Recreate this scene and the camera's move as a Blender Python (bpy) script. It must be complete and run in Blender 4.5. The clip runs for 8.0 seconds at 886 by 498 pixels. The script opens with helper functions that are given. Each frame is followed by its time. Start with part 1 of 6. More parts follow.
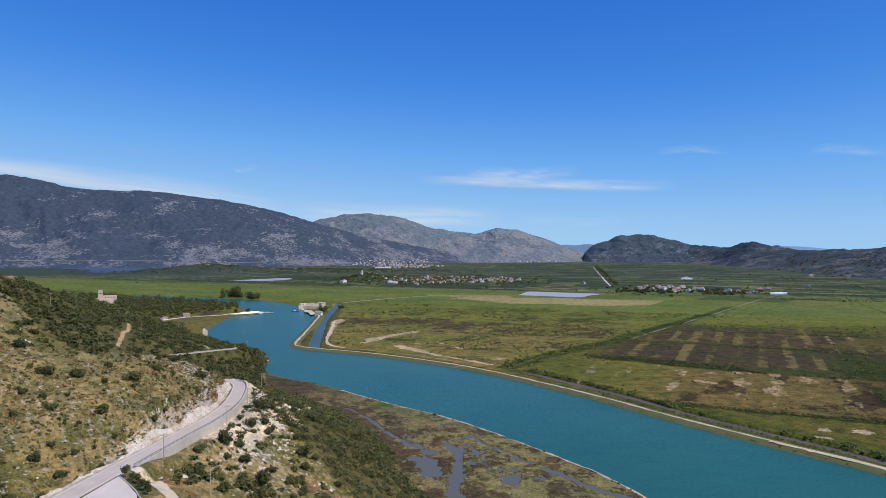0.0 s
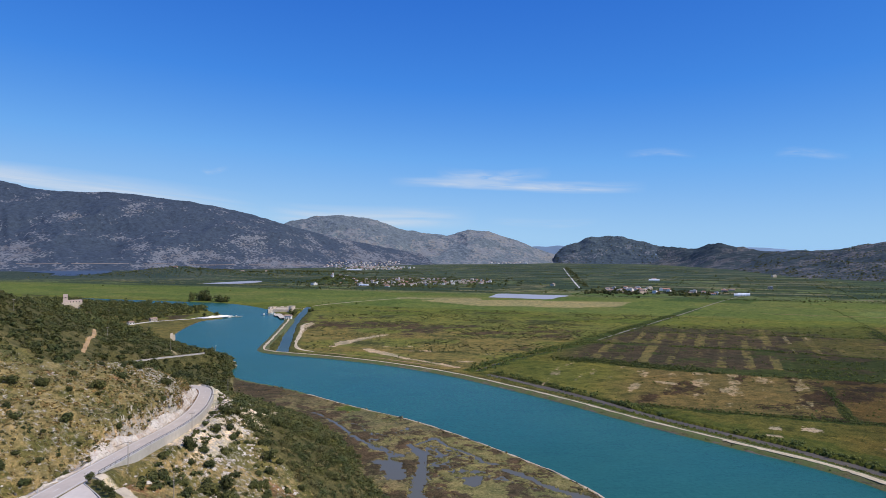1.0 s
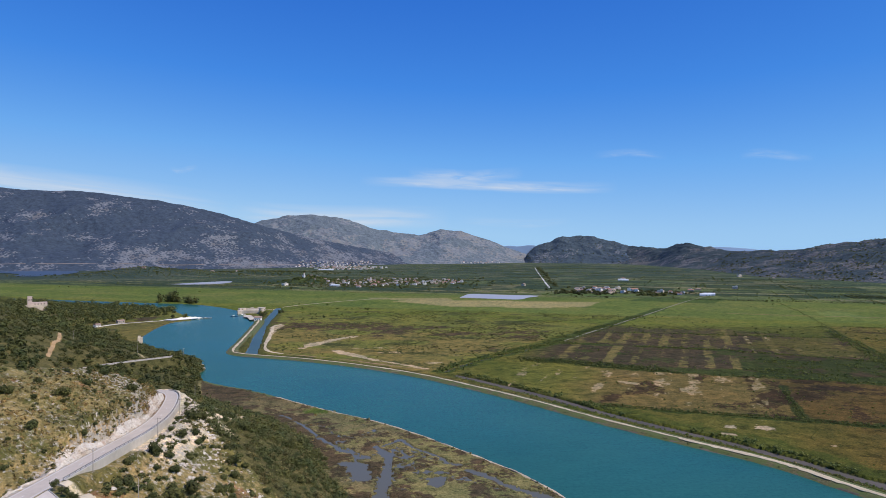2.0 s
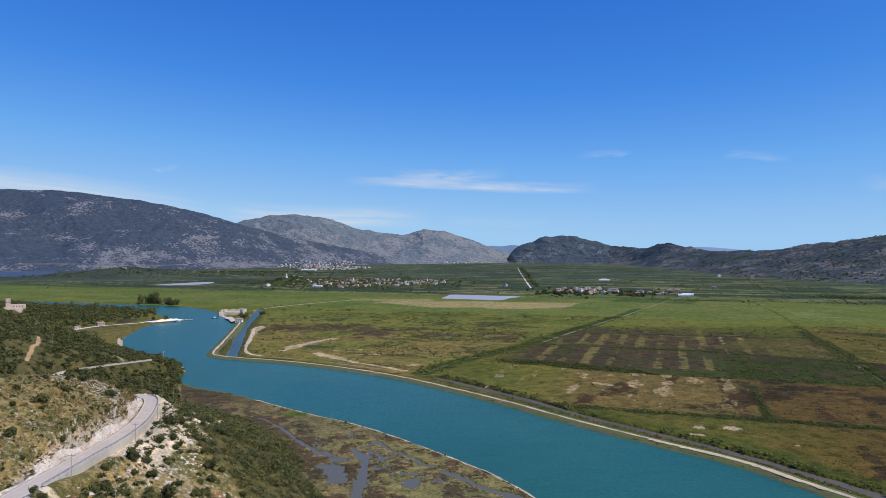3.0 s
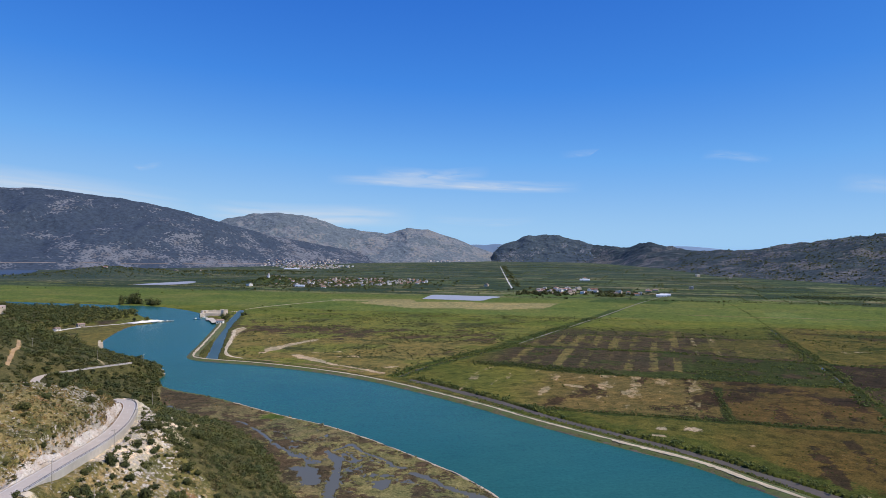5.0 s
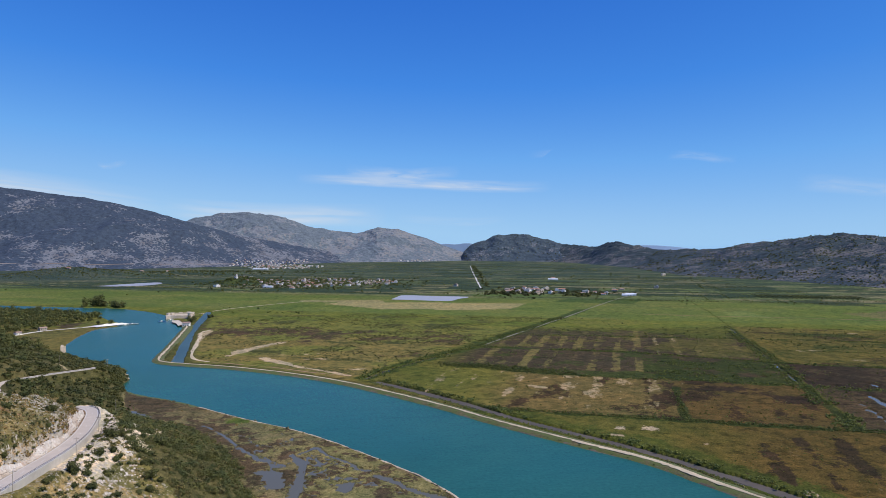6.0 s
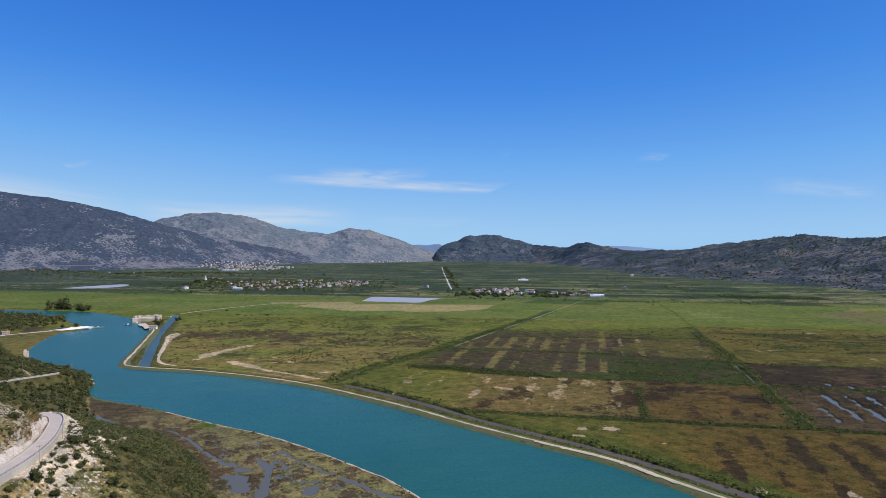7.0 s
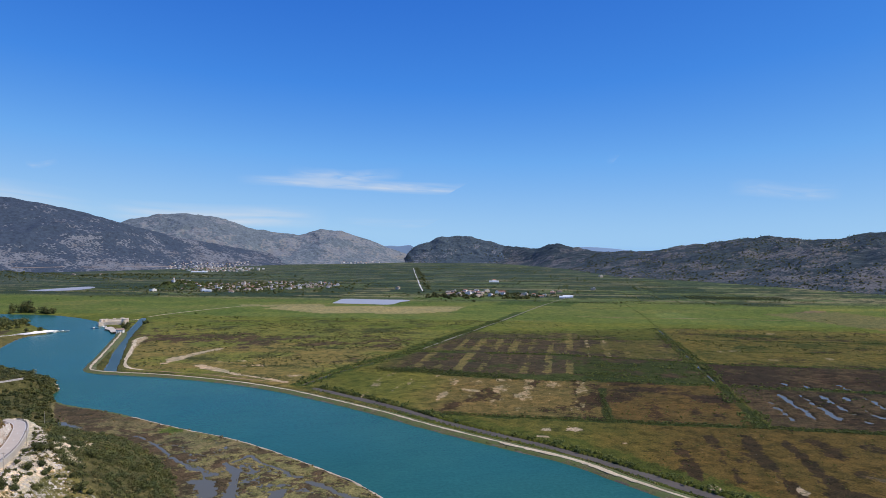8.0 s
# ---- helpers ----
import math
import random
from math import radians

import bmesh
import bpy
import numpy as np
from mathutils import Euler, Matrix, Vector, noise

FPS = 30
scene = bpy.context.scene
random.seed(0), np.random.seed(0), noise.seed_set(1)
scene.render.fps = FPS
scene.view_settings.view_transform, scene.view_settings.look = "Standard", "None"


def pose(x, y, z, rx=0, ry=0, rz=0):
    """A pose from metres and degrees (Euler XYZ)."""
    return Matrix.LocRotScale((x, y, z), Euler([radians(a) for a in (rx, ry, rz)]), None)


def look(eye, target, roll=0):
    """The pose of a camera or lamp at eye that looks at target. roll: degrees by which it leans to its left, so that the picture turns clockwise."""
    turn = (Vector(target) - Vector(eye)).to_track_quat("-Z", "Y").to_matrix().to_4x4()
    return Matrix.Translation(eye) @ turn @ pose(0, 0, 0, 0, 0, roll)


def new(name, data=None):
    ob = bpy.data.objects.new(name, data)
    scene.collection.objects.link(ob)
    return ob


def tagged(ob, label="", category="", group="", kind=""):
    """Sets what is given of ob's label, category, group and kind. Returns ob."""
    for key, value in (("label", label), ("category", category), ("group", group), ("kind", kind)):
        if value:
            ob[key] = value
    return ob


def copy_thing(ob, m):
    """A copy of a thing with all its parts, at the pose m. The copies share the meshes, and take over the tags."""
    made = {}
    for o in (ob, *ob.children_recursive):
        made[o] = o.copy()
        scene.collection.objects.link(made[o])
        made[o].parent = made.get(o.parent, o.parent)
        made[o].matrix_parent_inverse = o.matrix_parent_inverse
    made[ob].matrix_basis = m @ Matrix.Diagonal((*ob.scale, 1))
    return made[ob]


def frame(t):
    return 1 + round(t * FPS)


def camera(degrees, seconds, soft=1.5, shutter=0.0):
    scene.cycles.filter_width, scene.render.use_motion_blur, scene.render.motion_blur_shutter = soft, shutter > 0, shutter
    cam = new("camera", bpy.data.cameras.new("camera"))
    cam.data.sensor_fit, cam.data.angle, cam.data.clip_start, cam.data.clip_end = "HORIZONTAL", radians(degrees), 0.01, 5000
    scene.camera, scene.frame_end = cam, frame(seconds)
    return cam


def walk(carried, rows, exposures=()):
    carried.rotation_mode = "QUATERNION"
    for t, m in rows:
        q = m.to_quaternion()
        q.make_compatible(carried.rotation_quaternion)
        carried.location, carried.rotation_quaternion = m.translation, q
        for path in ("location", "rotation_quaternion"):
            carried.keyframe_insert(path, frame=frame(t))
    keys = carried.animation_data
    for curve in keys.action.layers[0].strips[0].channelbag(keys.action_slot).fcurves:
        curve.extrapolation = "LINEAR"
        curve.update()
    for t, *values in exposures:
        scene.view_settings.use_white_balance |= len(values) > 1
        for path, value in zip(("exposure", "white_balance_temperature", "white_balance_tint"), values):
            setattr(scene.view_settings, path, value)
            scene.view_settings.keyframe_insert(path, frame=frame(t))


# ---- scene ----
cam = camera(64.7, 8.0, soft=0.8)
PATH = [
    (0, (1.233, -1.24, 89.82), (1.237, 0.76, 89.817), 0.1),
    (0.5, (3.27, -5.009, 90.971), (3.315, -3.009, 90.97), -0.0),
    (1, (4.841, -8.267, 92.237), (4.924, -6.268, 92.238), 0.0),
    (1.5, (6.363, -11.43, 93.531), (6.486, -9.434, 93.531), -0.0),
    (3, (11.451, -22.432, 98.374), (11.657, -20.442, 98.371), 0.0),
    (3.5, (12.82, -25.717, 99.73), (13.031, -23.728, 99.726), 0.0),
    (4, (14.008, -29.047, 101.044), (14.226, -27.059, 101.039), 0.0),
    (4.5, (15.312, -32.403, 102.362), (15.537, -30.415, 102.355), 0.1),
    (6, (19.719, -42.743, 107.568), (20.051, -40.771, 107.556), 0.0),
    (6.5, (21.146, -46.287, 108.972), (21.518, -44.322, 108.961), -0.0),
    (7, (22.273, -49.766, 110.368), (22.683, -47.809, 110.357), -0.0),
    (7.5, (23.221, -53.305, 111.78), (23.671, -51.356, 111.77), -0.0),
    (8, (24.11, -56.986, 112.955), (24.597, -55.046, 112.946), -0.0),
]
walk(cam, [(t, look(eye, target, roll)) for t, eye, target, roll in PATH])

# ---- light ----
SUN = Vector((0.68, -0.42, 1.0)).normalized()
world = bpy.data.worlds.new("sky")
scene.world = world
world.use_nodes = True
wn = world.node_tree
sky = wn.nodes.new("ShaderNodeTexSky")
sky.sky_type = "NISHITA"
sky.sun_disc = False
sky.sun_elevation = math.asin(SUN.z)
sky.sun_rotation = math.atan2(SUN.x, SUN.y)
sky.altitude = 100
sky.air_density, sky.dust_density, sky.ozone_density = 1.0, 0.0, 1.0
lum = wn.nodes.new("ShaderNodeRGBToBW")
wn.links.new(sky.outputs[0], lum.inputs[0])
part_of = wn.nodes.new("ShaderNodeMath")
part_of.operation = "MULTIPLY"
part_of.inputs[1].default_value = 1 / 8.0
wn.links.new(lum.outputs[0], part_of.inputs[0])
blue = wn.nodes.new("ShaderNodeValToRGB")
for e, (p, c) in zip([blue.color_ramp.elements[0], blue.color_ramp.elements.new(0.34), blue.color_ramp.elements.new(0.56), blue.color_ramp.elements[-1]],
                     ((0.29, (0.034, 0.184, 0.72, 1)), (0.42, (0.066, 0.285, 0.87, 1)), (0.62, (0.172, 0.462, 0.98, 1)), (1.0, (0.40, 0.68, 1.0, 1)))):
    e.position, e.color = p, c
wn.links.new(part_of.outputs[0], blue.inputs[0])
gain = wn.nodes.new("ShaderNodeVectorMath")
gain.operation = "SCALE"
gain.inputs["Scale"].default_value = 10.0
wn.links.new(blue.outputs[0], gain.inputs[0])
wn.links.new(gain.outputs[0], wn.nodes["Background"].inputs[0])
wn.nodes["Background"].inputs[1].default_value = 0.10
lamp = new("sun", bpy.data.lights.new("sun", "SUN"))
lamp.data.energy, lamp.data.angle, lamp.data.color = 4.85, radians(0.5), (1.0, 0.895, 0.73)
lamp.matrix_world = look((0, 0, 900), Vector((0, 0, 900)) - SUN)
scene.view_settings.exposure = -0.2


# ---- arithmetic on the plan ----
def hashed(ix, iy, seed):
    h = (ix.astype(np.int64) * 374761393 + iy.astype(np.int64) * 668265263 + seed * 1274126177) & 0xFFFFFFFF
    h = ((h ^ (h >> 13)) * 1274126177) & 0xFFFFFFFF
    return ((h ^ (h >> 16)) & 0xFFFF) / 65535.0


def vnoise(x, y, size, seed=0):
    """Smooth noise 0..1 with features of that size in metres."""
    x, y = np.asarray(x, float) / size, np.asarray(y, float) / size
    ix, iy = np.floor(x), np.floor(y)
    fx, fy = x - ix, y - iy
    fx, fy = fx * fx * (3 - 2 * fx), fy * fy * (3 - 2 * fy)
    a, b = hashed(ix, iy, seed), hashed(ix + 1, iy, seed)
    c, d = hashed(ix, iy + 1, seed), hashed(ix + 1, iy + 1, seed)
    return (a * (1 - fx) + b * fx) * (1 - fy) + (c * (1 - fx) + d * fx) * fy


def fbm(x, y, size, octaves=4, seed=0):
    total, amp, norm = 0.0, 1.0, 0.0
    for k in range(octaves):
        total = total + amp * vnoise(x, y, size / 2 ** k, seed + 17 * k)
        norm += amp
        amp *= 0.55
    return total / norm


def step(a, b, v):
    """0 below a, 1 above b, smooth between."""
    u = np.clip((v - a) / (b - a), 0, 1)
    return u * u * (3 - 2 * u)


def curve(points, spacing=6.0):
    """A smooth line through the points, in steps of about that length."""
    p = np.array(points, float)
    p = np.vstack([2 * p[0] - p[1], p, 2 * p[-1] - p[-2]])
    out = []
    for k in range(1, len(p) - 2):
        n = max(1, int(np.linalg.norm(p[k + 1] - p[k]) / spacing))
        u = (np.arange(n) / n)[:, None]
        a, b, c, d = p[k - 1:k + 3]
        out.append(0.5 * (2 * b + (c - a) * u + (2 * a - 5 * b + 4 * c - d) * u ** 2 + (3 * b - a - 3 * c + d) * u ** 3))
    return np.vstack(out + [p[-2][None]])


def to_line(x, y, line, reach=700.0):
    """Distance to a line (reach at most), the side (+ left of its course), the third value along it, and the length along it."""
    p = np.asarray(line, float)
    lo, hi = p[:, :2].min(0) - reach, p[:, :2].max(0) + reach
    near = (x > lo[0]) & (x < hi[0]) & (y > lo[1]) & (y < hi[1])
    if not near.all():
        full = [np.full(x.shape, v) for v in (reach, 1.0, 0.0, 0.0)]
        if near.any():
            for whole, some in zip(full, to_line(x[near], y[near], line, 1e9)):
                whole[near] = some
        return full
    best = np.full(x.shape, 1e18)
    side, val, far = np.zeros(x.shape), np.zeros(x.shape), np.zeros(x.shape)
    run = 0.0
    for k in range(len(line) - 1):
        (ax, ay), (bx, by) = line[k][:2], line[k + 1][:2]
        dx, dy = bx - ax, by - ay
        size = math.hypot(dx, dy) or 1e-6
        u = np.clip(((x - ax) * dx + (y - ay) * dy) / size ** 2, 0, 1)
        d = (x - ax - u * dx) ** 2 + (y - ay - u * dy) ** 2
        near = d < best
        best = np.where(near, d, best)
        side = np.where(near, np.sign(dx * (y - ay) - dy * (x - ax)), side)
        far = np.where(near, run + u * size, far)
        if len(line[k]) > 2:
            val = np.where(near, line[k][2] + u * (line[k + 1][2] - line[k][2]), val)
        run += size
    return np.sqrt(best), side, val, far


def within(x, y, ring):
    """Which places lie inside a ring."""
    inside = np.zeros(x.shape, bool)
    n = len(ring)
    for k in range(n):
        (ax, ay), (bx, by) = ring[k][:2], ring[(k + 1) % n][:2]
        if ay == by:
            continue
        cross = ((ay > y) != (by > y)) & (x < (bx - ax) * (y - ay) / (by - ay) + ax)
        inside ^= cross
    return inside


# ---- the plan ----
FAR_BANK = [(260, 80), (197, 221), (177, 274), (156, 307), (132, 343), (114, 373), (92, 412), (64, 455), (30, 502), (-11, 544), (-64, 584),
            (-106, 607), (-126, 620), (-138, 642), (-144, 712), (-155, 836), (-164, 915), (-186, 976), (-207, 1045), (-227, 1088),
            (-268, 1150), (-320, 1204), (-381, 1232), (-446, 1262), (-700, 1375)]
NEAR_BANK = [(-700, 1300), (-450, 1195), (-330, 1095), (-286, 1020), (-247, 950), (-266, 904), (-262, 817), (-248, 735), (-239, 712),
             (-199, 657), (-165, 617), (-148, 585), (-134, 548), (-134, 520), (-117, 491), (-80, 458), (-45, 420), (-24, 397), (8, 364), (34, 327),
             (55, 293), (65, 275), (75, 249), (92, 190), (110, 60)]
far_bank, near_bank = curve(FAR_BANK, 14), curve(NEAR_BANK, 14)
WATER = np.vstack([far_bank, near_bank])
CREST = curve([(-640, -300, 125), (-430, 120, 114), (-340, 330, 97), (-315, 470, 78), (-325, 560, 60), (-345, 640, 46), (-380, 760, 27), (-450, 940, 17), (-560, 1150, 8), (-620, 1300, 1)], 40)
SPUR = curve([(-430, 60, 112), (-320, 100, 100), (-200, 145, 81), (-128, 202, 63.5), (-108, 232, 55), (-97, 262, 47.5), (-102, 290, 41), (-112, 316, 36), (-128, 338, 27)], 12)
SHOULDER = [(-72, -100, 52), (-68, 60, 46), (-66, 130, 40), (-60, 168, 36)]
FOOT = curve([(40, -300), (22, 60), (8, 200), (-5, 246), (-17, 275), (-24, 309), (-41, 352), (-62, 387), (-98, 409), (-112, 450), (-122, 490),
              (-133, 540), (-142, 580), (-165, 610), (-202, 650), (-245, 705), (-275, 750), (-330, 810), (-375, 860), (-420, 1000),
              (-480, 1150), (-560, 1260), (-620, 1340)], 12)
ROAD = curve([(-72, 60, 44), (-72.4, 110, 42), (-72.2, 157, 39.3), (-72.2, 190, 37.2), (-72.3, 222, 35), (-75.0, 252, 33), (-82, 287, 30.7), (-88.5, 310, 29.3),
              (-96, 321, 28.6), (-110, 329, 27.2), (-135, 352, 23.5), (-158, 385, 20.5), (-176, 420, 18), (-188, 446, 16.5), (-190, 466, 16.2), (-176, 487, 16),
              (-153, 513, 15.5), (-149, 519, 15.4)], 3)
CANAL = curve([(-163, 1110), (-158, 1049), (-153, 984), (-147, 900), (-139, 817), (-123, 699), (-116, 642), (-113, 622)], 8)
DRAIN = curve([(60, 503), (84, 466), (111, 421), (136, 372), (160, 334), (181, 300), (199, 262), (218, 218), (260, 120)], 8)
DITCH = curve([(52, 520), (87, 573), (166, 665), (244, 775), (390, 982), (527, 1183), (700, 1415)], 15)
# marsh creeks and pools: (x, y, half width)
CREEK_W = [(-52, 390, 1.6), (-47, 384, 1.8), (-34, 360, 1.2), (-27, 343, 1.6), (-19, 328, 1.8), (-14, 318, 1.6), (-8, 312, 2.0), (-5, 304, 2.2)]
CREEK_MID = [(6, 322, 1.2), (15, 333, 1.0), (21, 318, 0.9), (28, 309, 1.3), (33, 301, 1.6), (35, 293, 1.8), (41, 290, 1.2)]
CREEK_E = [(43, 283, 1.2), (50, 274, 1.6), (55, 264, 2.2), (60, 258, 2.6), (68, 249, 3.0), (74, 235, 3.4), (80, 200, 3.4)]
POOL_TRUNK = [(3, 322, 1.0), (6, 314, 2.2), (9, 305, 2.6), (8, 290, 1.9), (8, 276, 2.2), (6, 262, 3.6), (6, 248, 4.4), (6, 225, 4.6)]
POOL_BIG = [(-11, 298, 2.6), (-5, 294, 4.2), (-3, 283, 4.6), (-2, 277, 3.6)]
POOL_SMALL = [(26, 266, 1.8), (29, 274, 2.0), (28, 264, 1.8)]
POOL_NORTH = [(-122, 448, 2.4), (-113, 440, 3.2), (-100, 428, 3.0), (-90, 419, 1.8)]
GULLY = [(-108, 352), (-150, 378), (-200, 330), (-260, 250)]
U, V = (0.912, -0.41), (0.41, 0.912)


def plots(x, y):
    """The field grid: u across the strips, v along them."""
    return U[0] * x + U[1] * y, V[0] * x + V[1] * y


def from_plots(u, v):
    return U[0] * u + V[0] * v, U[1] * u + V[1] * v


def land(x, y):
    """Height of the ground, and what lies there."""
    x, y = np.asarray(x, float), np.asarray(y, float)
    m = {}
    wet = within(x, y, WATER)
    dn, _, _, _ = to_line(x, y, near_bank)
    df, _, _, _ = to_line(x, y, far_bank)
    wob = (fbm(x, y, 14, 3, 5) - 0.5)
    shore_n, shore_f = np.where(wet, -dn, dn) + 3.0 * wob, np.where(wet, -df, df) + 2.0 * wob
    dfoot, _, _, _ = to_line(x, y, FOOT)
    dcrest, side, zc, _ = to_line(x, y, CREST)
    ring = np.vstack([FOOT[:, :2], [(-3000, 1340), (-3000, -300)]])
    on_hill = within(x, y, ring) & ~wet
    f = np.where(side > 0, np.clip(1 - dcrest / 420, 0, 1), dfoot / (dfoot + dcrest + 1e-6))
    f = np.where(on_hill, f, 0.0)
    hill = zc * (0.6 * f + 0.4 * f * f) + on_hill * 7 * np.exp(-((x + 152) / 15) ** 2 - ((y - 530) / 24) ** 2)
    ds, _, zs, _ = to_line(x, y, SPUR, 160)
    dsh, _, zsh, _ = to_line(x, y, SHOULDER, 90)
    slope = np.maximum(zs - 0.43 * ds - 0.07 * np.maximum(0, ds - 45), zsh - 0.45 * dsh - 0.004 * dsh ** 2)
    slope = slope * step(0, 14, dfoot) * on_hill * (ds < 159)
    dg, _, _, _ = to_line(x, y, GULLY, 90)
    hill = hill - 12 * np.exp(-(dg / 26) ** 2) * step(0.1, 0.25, f)
    hill = np.maximum(hill, slope) + 1.2 * np.exp(-((hill - slope) / 5) ** 2)
    rough = (fbm(x, y, 45, 4, 2) - 0.5) * 9 + (fbm(x, y, 9, 3, 9) - 0.5) * 2.2
    hill = np.maximum(hill + rough * step(0.02, 0.3, f), 0.0)
    # the plain
    plain = 1.0 + 0.35 * (fbm(x, y, 60, 3, 3) - 0.5)
    plain = plain + 27 * np.exp(-((x + 820) / 190) ** 2 - ((y - 2520) / 120) ** 2) * (0.7 + 0.6 * fbm(x, y, 120, 3, 8))
    plain = plain + 10 * np.exp(-((x + 420) / 260) ** 2 - ((y - 2650) / 120) ** 2) * (0.5 + 0.6 * fbm(x, y, 120, 3, 18))
    plain = plain + 17 * np.exp(-((x + 205) / 55) ** 2 - ((y - 1960) / 50) ** 2)
    r = np.hypot(x, y + 30)
    # the salt marsh between the hill and the near bank
    marsh = step(-4, 3, 520 - y) * (shore_n < 160) * (~wet) * (x < 140) * (dn < df)
    marsh = np.maximum(marsh, ((y > 690) & (y < 930) & (dn < df) & ~on_hill) * 1.0)
    fray = 0.9 * (fbm(x, y, 7, 4, 31) - 0.5) + 0.5 * (fbm(x, y, 2.6, 3, 32) - 0.5)
    pool = np.zeros(x.shape)
    for line, soft in ((CREEK_W, 0.25), (CREEK_MID, 0.3), (CREEK_E, 0.62), (POOL_TRUNK, 0.75), (POOL_BIG, 0.9), (POOL_SMALL, 0.75), (POOL_NORTH, 0.9)):
        away, _, half, _ = to_line(x, y, line, 60)
        pool = np.maximum(pool, step(0.25, -0.1, (away - soft * half) / (0.5 * half + 1.0) + 2.2 * fray))
    reach = np.exp(-((dfoot - 26) / 22) ** 2) * step(420, 380, y) + 0.6 * np.exp(-((dn - 22) / 12) ** 2) * step(320, 280, y)
    gate = step(0.42, 0.6, reach + 0.8 * (fbm(x, y, 40, 3, 38) - 0.5))
    thread = step(0.016, 0.006, np.abs(fbm(x + 0.4 * y, y * 0.8, 26, 5, 33) - 0.5) + 0.02 * fray)
    pool = np.maximum(pool, thread * gate)
    pool = pool * marsh * (y < 500) * ~on_hill * step(2, 4, dn)
    z = np.where(on_hill, np.maximum(hill, 0.6 * step(0, 6, dfoot) + 0.3), plain)
    z = np.where((marsh > 0.5) & ~on_hill, 0.40 + 0.3 * (fbm(x, y, 7, 3, 4) - 0.5) + 0.7 * (fbm(x, y, 3.4, 3, 6) - 0.5), z)
    z = z - 0.9 * pool
    # dike, track and drain along the far bank
    inland = (~wet) & (df < dn) & (y < 1000)
    dike = np.exp(-((shore_f - 5) / 4.0) ** 2) * inland
    z = np.where(inland & (shore_f < 9.5), np.minimum(z, 0.35), z)
    dd, _, _, _ = to_line(x, y, DRAIN, 60)
    dc, _, _, cl = to_line(x, y, CANAL, 60)
    dt, _, _, dl = to_line(x, y, DITCH, 60)
    drain = step(4.2, 3.0, dd + 2 * wob)
    canal = step(5.2, 3.9, dc + 1.8 * wob)
    brook = step(2.2, 1.0, dt + 3.5 * wob) * step(190, 120, dl)
    bankw = np.exp(-((dc - 11) / 4) ** 2) * inland
    z = z + 0.5 * bankw * (1 - canal)
    z = z - 2.6 * drain - 2.8 * canal - 2.0 * brook
    # wet plots beyond the cross ditch
    u, v = plots(x, y)
    bend = (fbm(x, y, 30, 3, 40) - 0.5) * 8
    flooded = step(166, 172, u) * step(424, 438, v) * step(584, 574, v) * step(420, 380, u)
    lane = np.abs(((u + bend * 0.5 - 190) / 14.3 + 0.5) % 1.0 - 0.5)
    rowed = step(436, 446, v) * step(532, 522, v) + 0.9 * step(550, 556, v) * step(578, 570, v)
    puddle = flooded * rowed * step(182, 188, u) * step(0.15, 0.07, lane + 0.55 * (fbm(x, y, 7, 4, 45) - 0.5)) * step(0.40, 0.47, fbm(u * 1.6, v * 0.5, 26, 4, 41) + 0.14 * step(205, 250, u) * (v < 540) - 0.05 * (v > 540))
    pud2 = np.exp(-((u - 144) / 5) ** 2 - ((v - 585) / 9) ** 2) + fbm(x, y, 7, 3, 44) - 0.5 > 0.72
    cross = step(1.9, 0.8, np.abs(u - 165 + bend * 0.3)) * step(425, 435, v) * step(1000, 900, v) * step(0.55, 0.62, fbm(x, y, 26, 2, 47))
    puddle = np.clip(puddle + pud2 + cross, 0, 1)
    z = z - 1.5 * puddle - 0.25 * flooded
    # bed of the channel
    bed = np.minimum(shore_n, shore_f)
    z = np.where(bed < 0, np.maximum(-2.5, 0.12 * bed - 0.15), np.minimum(z, np.where(on_hill, 0.1 + 0.9 * bed, 0.1 + 0.35 * bed)))
    # shelf for the road, and for the car park
    dr, rs, zr, rl = to_line(x, y, ROAD, 60)
    cut = step(9.5, 4.2, dr)
    z = np.where(dr < 40, z * (1 - cut) + (zr - 0.12) * cut, z)
    dp = np.maximum(np.maximum(np.abs(x + 64.5) - 9.5, np.abs(y - 118) - 36 + 0.9 * np.maximum(0, x + 72)), 0)
    park = step(7, 0.5, dp)
    z = z * (1 - park) + (39.38 + 0.054 * np.clip(157 - y, 0, 80)) * park * 1.0
    z = np.where((dr < 3.9), np.minimum(z, zr - 0.12), z)
    below = (rs < 0) & (dr < 30) & (park < 0.02)
    z = z - below * 2.3 * step(1.0, 2.1, dr) * np.exp(-np.maximum(dr - 4.5, 0) / 8) * step(163, 185, y) * step(325, 312, y)
    m.update(wet=wet, shore_n=shore_n, shore_f=shore_f, on_hill=on_hill, f=f, marsh=marsh, pool=pool, dike=dike, drain=dd, canal=dc, ditch=dt, u=u, v=v,
             flooded=flooded, puddle=puddle, road=dr, road_side=rs, road_len=rl, dfoot=dfoot, r=r, inland=inland, wob=wob, park=park, bend=bend, dgully=dg, zr=zr, dcrest=dcrest, crest_side=side)
    return z, m


def ground_z(x, y):
    return land(np.atleast_1d(np.asarray(x, float)), np.atleast_1d(np.asarray(y, float)))[0]


# ---- materials ----
def material(name, build):
    mat = bpy.data.materials.new(name)
    mat.use_nodes = True
    nt = mat.node_tree
    build(nt, nt.nodes["Principled BSDF"])
    return mat


